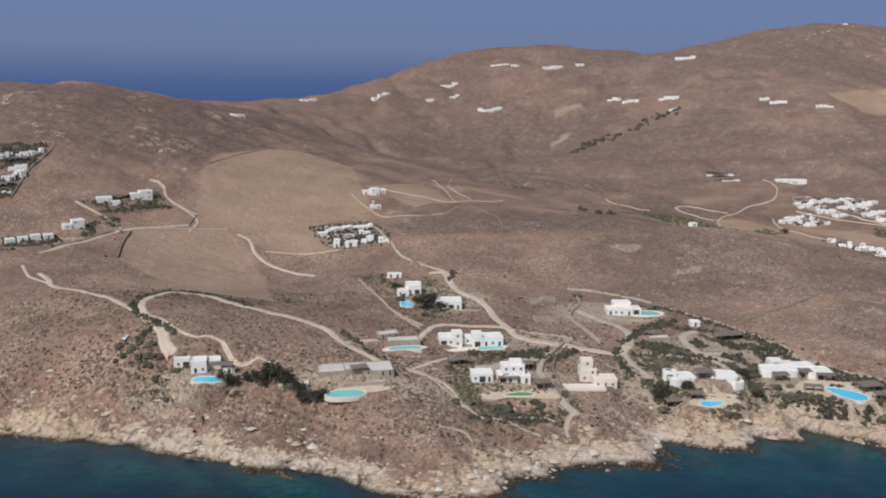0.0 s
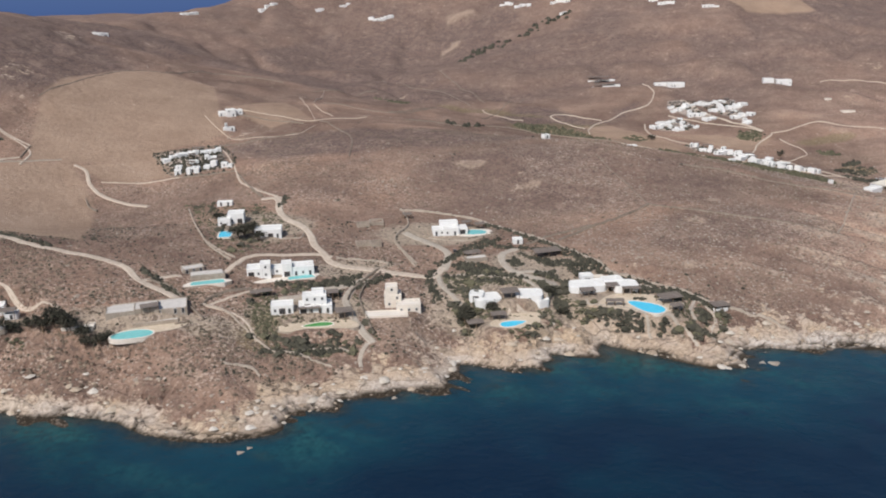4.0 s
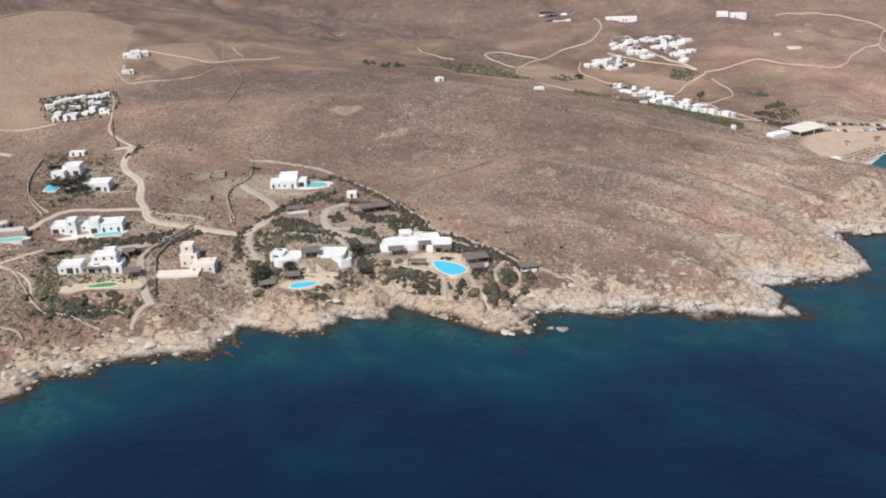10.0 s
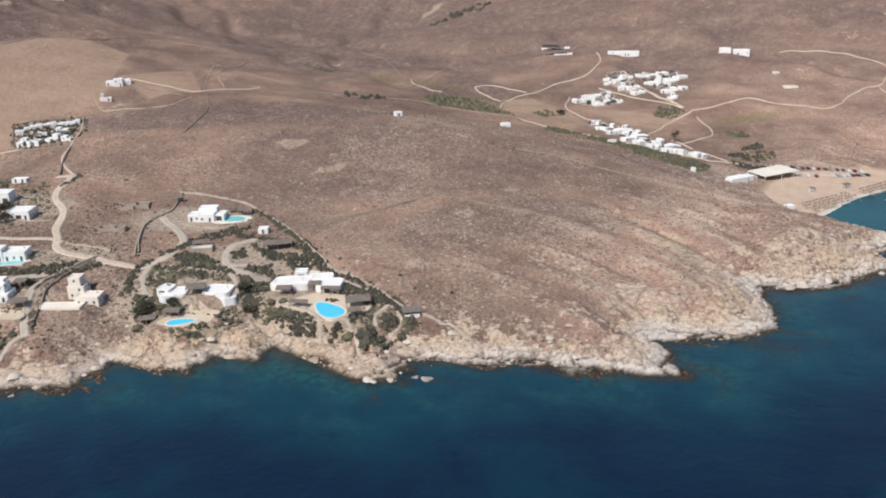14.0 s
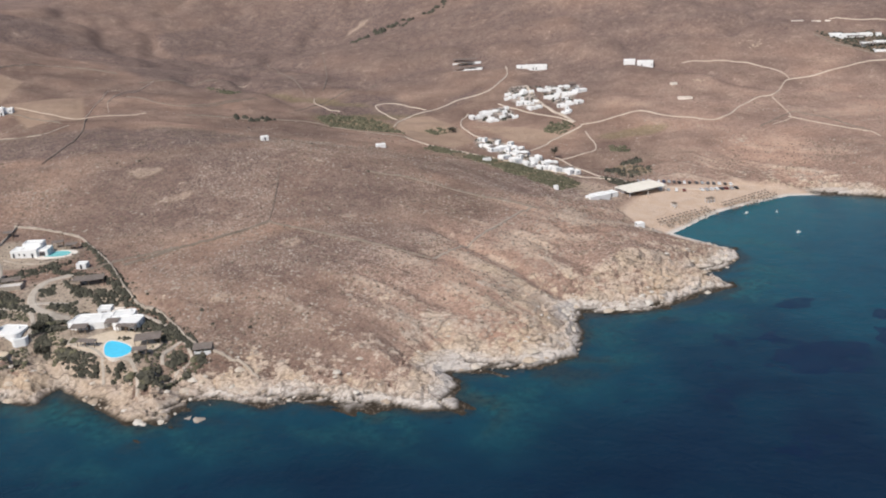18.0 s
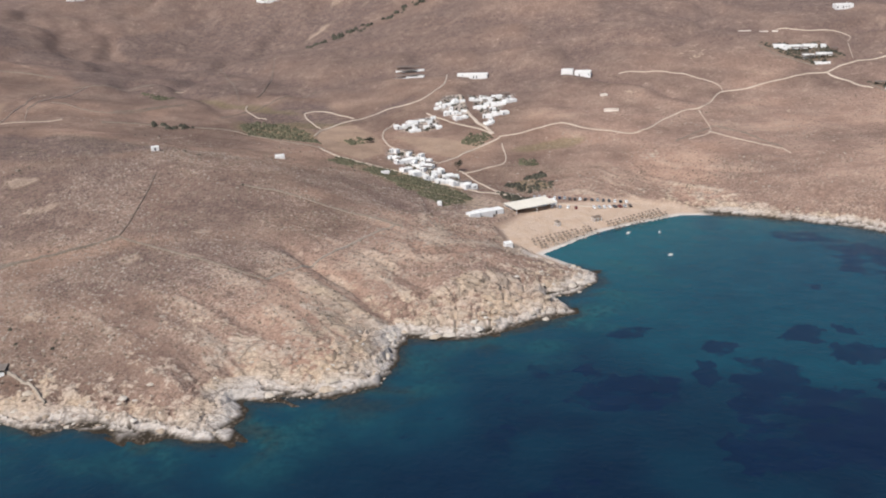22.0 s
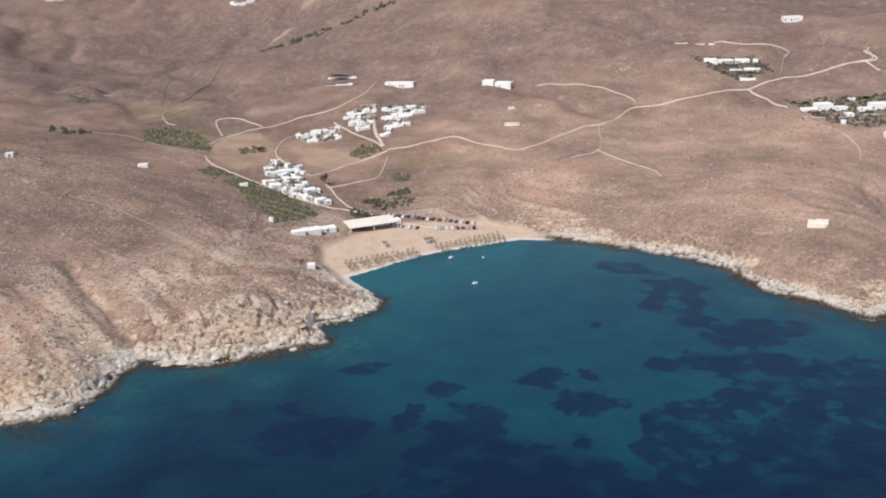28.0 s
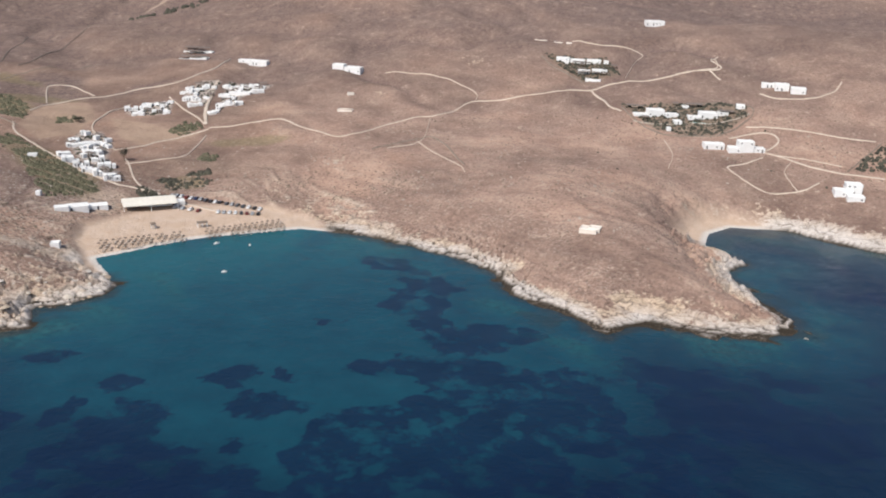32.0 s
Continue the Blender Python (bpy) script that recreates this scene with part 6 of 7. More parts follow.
# ---- pools and terraces ----
terrace(-30, 320.5, 12, 12, 3.6, PAVING, "pale paved terrace beside a teal pool", 2)
patio([(16.5, 324.3), (15.8, 329.1), (17.5, 332.2), (25.4, 334.4), (37.7, 336.4), (46.3, 330.6), (46.7, 325.6), (42.5, 324.8), (34.9, 325.6), (26.4, 325.8), (21.3, 323.3)], PAVING, "pale paved terrace round a green pool")
patio([(147, 341), (150, 348), (158, 354), (170, 352), (181, 347), (182, 337.5), (173.5, 331), (161, 333)], PAVING, "sand-coloured terrace round a blue pool")
patio([(110, 341), (121, 341), (121, 334), (119, 328), (109, 325.5), (100, 328.5), (102, 334.5), (108, 337)], PAVING, "sand-coloured terrace beside a blade-shaped pool")
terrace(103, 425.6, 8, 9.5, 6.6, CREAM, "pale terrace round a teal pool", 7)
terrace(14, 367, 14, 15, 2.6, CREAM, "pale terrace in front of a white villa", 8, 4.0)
terrace(-16.5, 356.5, 17, 9.5, 2.8, CREAM, "pale terrace beside a lap pool", 9, 4.0)
terrace(-90, 320, -4, 7.0, 3.6, CONCRETE, "grey terrace round a small pool", 10)
pool(-91, 319.4, -4, 5.0, 3.2, POOL_BLUE, "small pale blue pool on a villa terrace", 3.0)
pool(-36.7, 315.2, 12, 7.2, 4.3, POOL_TEAL, "wide teal pool with a curved rim", 2.2)
pool(-15.8, 356.6, 12, 6.6, 2.5, POOL_TEAL, "long narrow lap pool beside a stone pool house", 8)
pool(21.9, 368.2, 14, 5.4, 2.3, POOL_TEAL, "narrow teal pool in front of a white villa", 8)
pool(-17.5, 414.6, 3, 2.9, 5.2, POOL_BLUE, "small blue pool in a garden", 6, 0.0)
pool(31.2, 329.3, 8, 5.4, 2.3, POOL_GREEN, "green algae-tinted pool with a white rim", 2.0, 0.14, pear=0.25)
pool(104.2, 425.8, 5, 6.0, 4.4, POOL_TEAL, "oval teal pool beside a white villa", 2.2)
pool(109.3, 330.0, 18, 5.4, 2.7, POOL_BLUE, "blade-shaped bright blue pool", 2.0, 0.05, pear=-0.4)
pool(166.3, 337.6, -53, 8.4, 4.7, POOL_BLUE, "large pear-shaped bright blue pool", 2.1, 0.05, pear=0.35)

# ---- pergolas and cane roofs ----
for x, y, turn, w, d, h in [(177.6, 342, 14, 10, 6, 2.7), (145.2, 353.4, 3, 6.5, 4, 2.7), (157.2, 357.6, 4, 5.4, 4.5, 2.9), (153.8, 340.5, -8, 7.6, 2.6, 2.2), (177.5, 332.6, 12, 5.5, 3, 2.3),
                            (164.6, 353.3, -4, 8, 2.4, 2.7), (134.5, 391, 14, 13, 6, 2.6), (99.3, 391, 20, 8, 4, 2.3),
                            (110.4, 347.4, 8, 7.6, 5.6, 2.8), (104, 335.2, 5, 6.5, 3.6, 2.4), (94.2, 333.5, 10, 7, 4, 2.4),
                            (101.1, 434, 22, 5.5, 3, 2.6), (107.8, 434, 14, 5.5, 3, 2.6), (-86.9, 327.5, 7, 8.6, 4, 3.6), (-32.8, 328, 20, 6.8, 4, 2.5),
                            (41.2, 335.8, 10, 7, 5, 2.6), (36.2, 349.8, 8, 5, 4, 2.6), (7, 349.4, 15, 9, 3.2, 2.2), (27.5, 336.6, 6, 9, 1.8, 2.4), (199, 340.9, 12, 7.4, 5.2, 1.75), (71, 445, 10, 5, 3, 2.2)]:
    canopy(x, y, turn, w, d, h, CANE, "weathered cane pergola on timber posts")
canopy(408.5, 564.0, 30, 29, 15, 3.2, CLOTH, "large pale awning of the beach tavern")
house("tavern", "low white beach tavern under a pale awning", [(406, 568, 30, 25, 8, 2.8), (421.5, 575, 30, 5, 6, 2.5)])

for x, y, turn, w in ((-297, 601, 27, 15), (-290, 571.5, 29, 11), (-219.6, 585.4, 38, 11)):
    canopy(x, y, turn, w, 3.2, 2.3, CANE, "dark cane pergola between white compound houses")
for x, y, w in ((297, 941, 24), (298, 932, 16), (300, 922, 26)):
    canopy(x, y, 4, w, 4.0, 2.4, CANE, "long dark cane roof of a terraced hillside hotel")

for x, y, w in ((695.8, 774.8, 13), (738.6, 774.2, 12), (759.3, 759.6, 10), (659.6, 869.4, 16), (665.5, 842, 14)):
    canopy(x, y, -8, w, 3.4, 2.3, CANE, "dark cane pergola of a walled hillside garden")
canopy(-17.0, 362.2, 12, 13, 3.6, 2.5, CONCRETE, "flat pale roof over the shaded front of a pool house")
pool(740.7, 746.0, -8, 6.5, 1.8, POOL_TEAL, "long narrow teal pool of a hillside villa", 8)

# ---- trees ----
n_tree = 0
for x, y, high, wide in [(-69.6, 318, 6, 6), (-66.5, 320, 7, 7), (-62.8, 318.5, 6.5, 7), (-59.7, 318, 5, 6), (-55, 316, 4, 6), (-53.4, 312.4, 4, 4), (-48.1, 313.6, 4.5, 5),
                         (-46.3, 315, 4, 5), (-74.4, 320, 4.5, 5), (-83.8, 318, 3.6, 5), (-80.7, 319.2, 3.6, 5), (-7.7, 411, 6.5, 7), (-5.2, 418, 6, 6), (-10.2, 409, 6, 7),
                         (-23.4, 435, 5, 6), (-0.7, 409, 4, 5), (90.2, 337, 5, 6), (91.6, 340.2, 4.5, 5.5), (102, 341.6, 3.6, 4.5), (128.4, 353, 2.6, 5),
                         (133, 345, 2.4, 5), (361, 636, 8, 5), (287.8, 719.7, 4, 6)]:
    n_tree += 1
    tree(x, y, high, wide, n_tree, "dark evergreen tree with a broad crown" if wide > 5 else "small dark evergreen tree")


# ---- small houses that fill the compounds ----
def infill(poly, count, turn, label, seed, taken):
    r_ = random.Random(seed)
    px, py = [p_[0] for p_ in poly], [p_[1] for p_ in poly]
    for _ in range(count * 25):
        x, y = r_.uniform(min(px), max(px)), r_.uniform(min(py), max(py))
        if count <= 0:
            break
        if within(np.array([x]), np.array([y]), poly, 0.5)[0] < 1 or any(math.hypot(x - a_, y - b_) < 6.2 for a_, b_ in taken):
            continue
        taken.append((x, y))
        count -= 1
        house("compound_house", label, [(round(x, 1), round(y, 1), turn + r_.uniform(-9, 9), r_.uniform(2.8, 6), r_.uniform(2.6, 4.6), r_.uniform(2.2, 3.0))])


TAKEN = [(o.location.x, o.location.y) for o in scene.objects if o.parent is None and o.get("category") == "house"]
for poly, count, turn, label in ((COURTS[0], 3, 12, "small white house inside a walled compound"), (COURTS[1], 14, -30, "small white hamlet house behind the beach"),
                                 (COURTS[2], 11, 8, "small white house in a hillside compound"), (COURTS[3], 6, 8, "small white house in a hillside row"),
                                 (COURTS[4], 1, -2, "small white resort room among planting"), (COURTS[5], 2, 5, "small white resort room on terraces"), (COURTS[6], 6, 12, "white room of a terraced hillside hotel")):
    infill(poly, count, turn, label, int(poly[0][0]) % 97, TAKEN)


# ---- shaded yards and boundary hedges of the compounds ----
rnd = random.Random(77)
for poly, count, turn in ((COURTS[0], 5, 12), (COURTS[1], 7, -30), (COURTS[2], 7, 15), (COURTS[4], 3, -2), (COURTS[5], 5, 5), (COURTS[6], 3, 8), (COURTS[3], 3, 8)):
    px, py = [p_[0] for p_ in poly], [p_[1] for p_ in poly]
    for _ in range(400):
        x, y = rnd.uniform(min(px), max(px)), rnd.uniform(min(py), max(py))
        if count <= 0:
            break
        if within(np.array([x]), np.array([y]), poly, 0.5)[0] < 1 or any(math.hypot(x - a_, y - b_) < 4.4 for a_, b_ in TAKEN):
            continue
        TAKEN.append((x, y))
        count -= 1
        canopy(round(x, 1), round(y, 1), turn + rnd.uniform(-4, 4), rnd.uniform(4, 8), rnd.uniform(2.4, 3.6), 2.3, CANE, "dark cane pergola shading a compound yard")


# ---- garden planting ----
def inside(x, y, poly):
    odd = False
    for (ax, ay), (bx, by) in zip(poly, poly[1:] + poly[:1]):
        if (ay > y) != (by > y) and x < (bx - ax) * (y - ay) / (by - ay) + ax:
            odd = not odd
    return odd


GARDEN_EDGES = {
    "the pool garden": ([(121, 371), (141, 370), (173, 355), (192, 346), (202, 333), (186, 317), (163, 329), (141, 338), (130, 345), (122, 360)], 110),
    "the rounded villa": ([(78, 377), (116, 373), (124, 355), (131, 334), (114, 321), (90, 329), (84, 356)], 75),
    "the green pool": ([(-2, 349), (8, 308), (47, 313), (56, 317), (46, 358), (27, 365)], 50),
    "the tree garden": ([(-54, 493), (-7, 470), (12, 426), (9, 405), (-7, 392), (-20, 394)], 45),
    "the west villa": ([(-134, 342), (-121, 352), (-102, 336), (-78, 321), (-76, 314), (-111, 319)], 18),
}
KEEP_CLEAR = [(105, 331, 12, 7), (166, 337, 12, 10), (163, 341, 18, 8), (158, 355, 22, 10), (114, 332, 11, 5), (113, 351, 17, 9), (32, 326, 16, 6), (27, 343, 18, 7), (-17, 437, 9, 8), (3, 416, 9, 7), (-16, 416, 7, 6), (-93, 324, 14, 10),
              (-32, 318, 16, 6), (-35, 331, 17, 9), (14, 370, 20, 9), (-17, 359, 13, 8), (96, 429, 18, 11), (60, 338, 14, 9)]


def off_roads(x, y):
    """True where no track runs."""
    ok = np.ones(len(x), bool)
    for width, line in ROAD_LINES:
        lo, hi = line.min(0) - 6, line.max(0) + 6
        near = (x > lo[0]) & (x < hi[0]) & (y > lo[1]) & (y < hi[1])
        if near.any():
            ok[near] &= line_distance(x[near], y[near], line) > width * 0.37 + 0.9
    return ok


rnd = random.Random(11)
for where, (poly, count) in GARDEN_EDGES.items():
    px, py = [p_[0] for p_ in poly], [p_[1] for p_ in poly]
    made = 0
    for _ in range(count * 12):
        x, y = rnd.uniform(min(px), max(px)), rnd.uniform(min(py), max(py))
        thick = float(soft_noise(np.array([x]), np.array([y]), 9.0, 33)[0])
        if made >= count or not inside(x, y, poly) or thick < 0.36:
            continue
        if any(((x - cx) / rx) ** 2 + ((y - cy) / ry) ** 2 < 1 for cx, cy, rx, ry in KEEP_CLEAR):
            continue
        if not off_roads(np.array([x]), np.array([y]))[0]:
            continue
        made += 1
        size = rnd.uniform(0.9, 2.4)
        shrub(x, y, size, rnd.randrange(7), ("large" if size > 1.6 else "low") + " dark green shrub near " + where)


def planted(poly, count, seed, bare=()):
    """Random places inside an outline."""
    r_ = np.random.RandomState(seed)
    p_ = np.array(poly, float)
    out = []
    while len(out) < count:
        x, y = r_.uniform(p_[:, 0].min(), p_[:, 0].max()), r_.uniform(p_[:, 1].min(), p_[:, 1].max())
        if inside(x, y, poly):
            out.append((x, y))
    return np.array(out).T


def along(lines, gap, spread, seed):
    """Random places near lines, for hedges."""
    r_ = np.random.RandomState(seed)
    out = []
    for line in lines:
        mid_, _ = smooth_line(line, gap)
        out.append(mid_ + r_.normal(0, spread, mid_.shape))
    return np.concatenate(out).T


hx, hy = along([[(-139.5, 378), (-136, 369), (-128, 359.5), (-111, 347.5)], [(-123, 352), (-125.5, 342), (-131, 337)], [(-139, 386), (-138, 398), (-133, 407), (-124, 411), (-111.7, 399), (-99.5, 388.5), (-85.8, 380)],
                [(-131, 410), (-126, 413), (-120, 409)], [(-226, 559), (-212, 572), (-196, 584), (-187, 587)], [(-252, 482), (-239, 488), (-227, 503)], [(-44, 362), (-38, 356), (-31, 350), (-22, 344)], [(113, 405), (108, 412), (95, 400), (83, 384)], [(113, 405), (140, 395), (160, 372), (185, 350), (200, 338)],
                [(80, 378), (78, 365), (80, 350)], [(48, 364), (30, 362), (12, 362)], [(46, 360), (60, 372)], [(86, 371), (104, 370), (122, 366)], [(90, 364), (112, 362)], [(128, 372), (150, 366), (172, 353)],
                [(140, 385), (155, 378)], [(6, 476), (3, 460)], [(10, 312), (30, 313), (46, 316)],
                [(111, 441), (124, 425), (136, 409), (147, 393), (157, 378), (173, 368), (184, 353), (192, 344)], [(86, 388), (96, 396), (108, 406), (114, 414)]], 0.5, 0.85, 5)
scatter("hedge", "dark hedges and planting along walls and drives", "hedge", hx, hy, np.random.RandomState(4).uniform(0.6, 1.5, len(hx)), BUSH, 8, (0.8, 1.3))
gx, gy = np.concatenate([planted(poly, (1500, 1500, 600, 650, 450)[k], k) for k, (poly, _) in enumerate(GARDEN_EDGES.values())], 1)
keep = off_roads(gx, gy)
for cx_, cy_, rx, ry in KEEP_CLEAR:
    keep &= ((gx - cx_) / rx) ** 2 + ((gy - cy_) / ry) ** 2 > 1
gx, gy = gx[keep], gy[keep]
scatter("groundcover", "low dry garden shrubs and groundcover", "shrubs", gx, gy, np.random.RandomState(6).uniform(0.35, 1.0, len(gx)), OLIVE, 9)
cx, cy = np.concatenate([planted(p_, n_, 60 + k) for k, (p_, n_) in enumerate([
    (COURTS[4], 520), (COURTS[5], 330),
    ([(-93, 594), (-52, 609), (-36, 556), (-72, 556)], 420), (COURTS[1], 150), ([(393, 611), (419, 628), (429, 612), (406, 596)], 60),
    (COURTS[2], 130), (COURTS[3], 60), (COURTS[6], 70), ([(-317, 619), (-289, 636), (-284, 599), (-303, 591)], 280), ([(-300, 582), (-285, 587), (-282, 554), (-286, 553)], 90),
    ([(-259, 498), (-229, 512), (-221, 495), (-250, 478)], 110), ([(-245, 569), (-232, 579), (-198, 608), (-191, 588), (-211, 567)], 190), ([(-221, 552), (-209, 554), (-205, 538), (-213, 541)], 50), ([(-227, 533), (-219, 543), (-212, 520), (-219, 515)], 60)])], 1)
ex, ey = along([list(COURTS[k]) + [COURTS[k][0]] for k in (0,)], 3.2, 0.6, 18)
cx, cy = np.concatenate([cx, ex]), np.concatenate([cy, ey])
scatter("compound_planting", "dark shrubs between the compound houses", "shrubs", cx, cy, np.random.RandomState(7).uniform(0.7, 1.8, len(cx)), BUSH, 10, (0.7, 1.2))
# thick planting beds round the pools and villas
BEDS = [[(87, 384), (97, 388), (114, 374), (113, 371), (99, 371)], [(113, 381), (119, 390), (123, 383), (118, 379)],
        [(124, 371), (135, 376), (156, 369), (177, 359), (189, 352), (197, 343), (190, 345), (167, 359), (147, 367)], [(88, 359), (95, 361), (98, 350), (92, 351)],
        [(125, 362), (129, 361), (131, 354), (127, 350)], [(129, 347), (135, 352), (136, 343), (132, 342)], [(139, 342), (152, 334), (158, 328), (153, 329), (143, 337)],
        [(182, 349), (188, 348), (188, 345), (183, 344)], [(187, 339), (193, 341), (194, 336), (189, 332), (185, 336)], [(180, 332), (186, 330), (183, 325), (180, 326)],
        [(21, 322), (43, 323), (47, 320), (38, 313), (21, 315)], [(16, 355), (34, 368), (49, 376), (47, 366), (29, 359)],
        [(120, 396), (126, 390), (154, 378), (148, 373), (131, 381)],
        [(155, 348), (160, 348.5), (159, 350.5), (155, 350)], [(164, 345.5), (169, 346), (168.5, 348), (164, 348)], [(173, 347), (178, 347.5), (177.5, 349.5), (173, 349)],
        [(146, 340), (152, 334), (161, 331.5), (172, 328.5), (171, 325.5), (160, 327), (148, 333)], [(176, 333), (184, 336), (185, 330), (178, 328)],
        [(83.2, 366.8), (88.4, 356), (86.6, 348.2), (83, 357.8)], [(124, 359), (128.6, 348.8), (127, 347.7), (123.9, 355.6)], [(130, 354), (135.3, 346), (131.6, 342), (129.3, 345.8)],
        [(156, 330.5), (163, 328), (164.5, 325.8), (158.4, 328.3)], [(169.5, 328.5), (180, 334), (182.8, 328.5), (178.7, 326.3)], [(190.4, 340), (194.8, 336), (192.5, 330), (187, 333)]]


def acreage(poly):
    return abs(sum(ax * by - bx * ay for (ax, ay), (bx, by) in zip(poly, poly[1:] + poly[:1]))) / 2


bx, by = np.concatenate([planted(p_, int(acreage(p_) * 1.0), 80 + k) for k, p_ in enumerate(BEDS)], 1)
keep = off_roads(bx, by) & (soft_noise(bx, by, 6.0, 41) > 0.27)
scatter("planting_bed", "thick dark shrub beds in the villa gardens", "shrubs", bx[keep], by[keep], np.random.RandomState(8).uniform(0.6, 1.5, int(keep.sum())), BUSH, 14, (0.7, 1.2))
bx, by = planted([(8, 351), (14, 348), (15, 326), (19, 319), (9, 319), (4, 335)], 130, 99)
scatter("planting_bed", "grey-green shrubs beside the green pool", "shrubs", bx, by, np.random.RandomState(9).uniform(0.5, 1.2, len(bx)), OLIVE, 16, (0.7, 1.2))
# reed and vine rows behind the beach
vx, vy = np.concatenate([planted([(270, 641), (274, 659), (299, 636), (316, 628), (307, 608), (288, 623)], 1500, 3), planted([(306, 612), (317, 624), (342, 608), (362, 589), (374, 576), (358, 548), (336, 571)], 3600, 4)], 1)
beds_ = (np.abs(((vx * 0.22 + vy) / 9.0) % 1 - 0.5) > 0.2) & (np.abs(((vx * 0.8 - vy * 0.6) / 31.0) % 1 - 0.5) > 0.04) & (soft_noise(vx, vy, 14.0, 44) > 0.25)
vx, vy = vx[beds_], vy[beds_]
r_ = np.random.RandomState(3)
scatter("reed_rows", "green rows of reeds and vegetables behind the beach", "reeds", vx, vy, r_.uniform(0.7, 1.5, len(vx)), OLIVE, 12, (0.7, 1.1))
tx, ty = np.concatenate([planted([(386, 597), (411, 585), (398, 577), (392, 584)], 90, 5), planted([(393, 609), (404, 609), (404, 617), (395, 616)], 40, 6), planted([(406, 622), (420, 627), (419, 633), (407, 629)], 40, 7),
                         planted([(822, 669), (835, 690), (856, 714), (880, 700), (860, 672)], 260, 8)], 1)
scatter("thicket", "dark green thickets behind the beach and in a walled garden", "shrubs", tx, ty, r_.uniform(0.9, 2.0, len(tx)), BUSH, 17, (0.8, 1.2))
# wooded gully on the far slope
GREEN_SPOTS = [[(175, 753), (182, 781), (205, 770), (233, 751), (250, 711), (236, 714), (218, 718), (190, 725)], [(266, 730), (276, 738), (287, 722), (276, 710)], [(359, 706), (364, 726), (380, 722), (376, 710)], [(53, 853), (90, 843), (82, 821)], [(359, 708), (377, 726), (384, 714), (372, 702)], [(403, 651), (404, 664), (415, 659), (416, 645)]]
vx, vy = np.concatenate([planted(p_, max(50, int(acreage(p_) * 0.2)), 40 + k) for k, p_ in enumerate(GREEN_SPOTS)], 1)
scatter("reed_bed", "olive green reeds and thickets in the valley bottom", "reeds", vx, vy, r_.uniform(0.8, 2.2, len(vx)), OLIVE, 19, (0.6, 1.0))
wx, wy = along([[(163, 1091), (197, 1147), (230, 1148)], [(249, 1153), (276, 1174), (299, 1179), (320, 1188)], [(119, 722), (140, 726)]], 2.5, 5.0, 15)
scatter("gully_wood", "dark line of trees in a far gully", "trees", wx, wy, r_.uniform(1.8, 4.2, len(wx)), BUSH, 13, (0.8, 1.2))


# ---- the beach ----
def umbrella_thing():
    ob = empty("beach_umbrella", 0, 0, 0)
    bm = bmesh.new()
    n_ = 14
    tip = bm.verts.new((0, 0, 2.75))
    mid_ = ring(bm, [(0.55 * math.cos(6.283 * k / n_), 0.55 * math.sin(6.283 * k / n_)) for k in range(n_)], 2.5)
    rim = ring(bm, [((0.98 if k % 2 else 0.9) * math.cos(6.283 * k / n_), (0.98 if k % 2 else 0.9) * math.sin(6.283 * k / n_)) for k in range(n_)], 2.1)
    for k in range(n_):
        bm.faces.new((tip, mid_[k], mid_[(k + 1) % n_]))
    skin(bm, rim, mid_)
    part("canopy", bm, STRAW, ob)
    part("pole", box(bmesh.new(), -0.05, 0.05, -0.05, 0.05, -0.3, 2.6), TIMBER, ob)
    return tagged(ob, "dark straw beach umbrella standing on sand", "umbrella", group="beach umbrellas")


def lounger_thing():
    ob = empty("sun_lounger", 0, 0, 0)
    part("mattress", box(bmesh.new(), -0.3, 0.3, -0.95, 0.5, 0.32, 0.42), CLOTH, ob)
    back = bmesh.new()
    box(back, -0.3, 0.3, 0, 0.6, 0, 0.09)
    part("backrest", back, CLOTH, ob, m=pose(0, 0.5, 0.34, 35))
    for px in (-0.25, 0.25):
        for py in (-0.85, 0.4):
            part("leg", box(bmesh.new(), px - 0.04, px + 0.04, py - 0.04, py + 0.04, -0.1, 0.32), TIMBER, ob)
    return tagged(ob, "low timber sun lounger with a pale mattress on sand", "lounger", group="sun loungers")


model, bed = umbrella_thing(), lounger_thing()
first = True
rnd = random.Random(5)
SHORE_TURN = math.degrees(math.atan2(64, 91))
along_x, along_y = math.cos(radians(SHORE_TURN)), math.sin(radians(SHORE_TURN))
n_bed = 0
for s0, s1, o0, rows in ((4, 46, 3.6, 4), (57, 99, 3.2, 4)):
    for row in range(rows):
        count = int((s1 - s0) / 3.0)
        for k in range(count):
            if rnd.random() < 0.07:
                continue
            s_ = s0 + (k + 0.5 * (row % 2)) * 3.0 + rnd.uniform(-0.25, 0.25)
            o_ = o0 + row * 3.2 + rnd.uniform(-0.3, 0.3)
            x, y = 411 + along_x * s_ - along_y * o_, 492 + along_y * s_ + along_x * o_
            m = pose(x, y, ground_at(x, y), rnd.uniform(-4, 4), rnd.uniform(-4, 4), rnd.uniform(0, 360))
            if first:
                model.matrix_basis = m
            else:
                copy_thing(model, m)
            x2, y2 = x + 1.0 * along_x, y + 1.0 * along_y
            if n_bed < 190 and rnd.random() < 0.92:
                m2 = pose(x2, y2, ground_at(x2, y2), 0, 0, SHORE_TURN + 180 + rnd.uniform(-8, 8))
                n_bed += 1
                if first:
                    bed.matrix_basis = m2
                else:
                    copy_thing(bed, m2)
            first = False


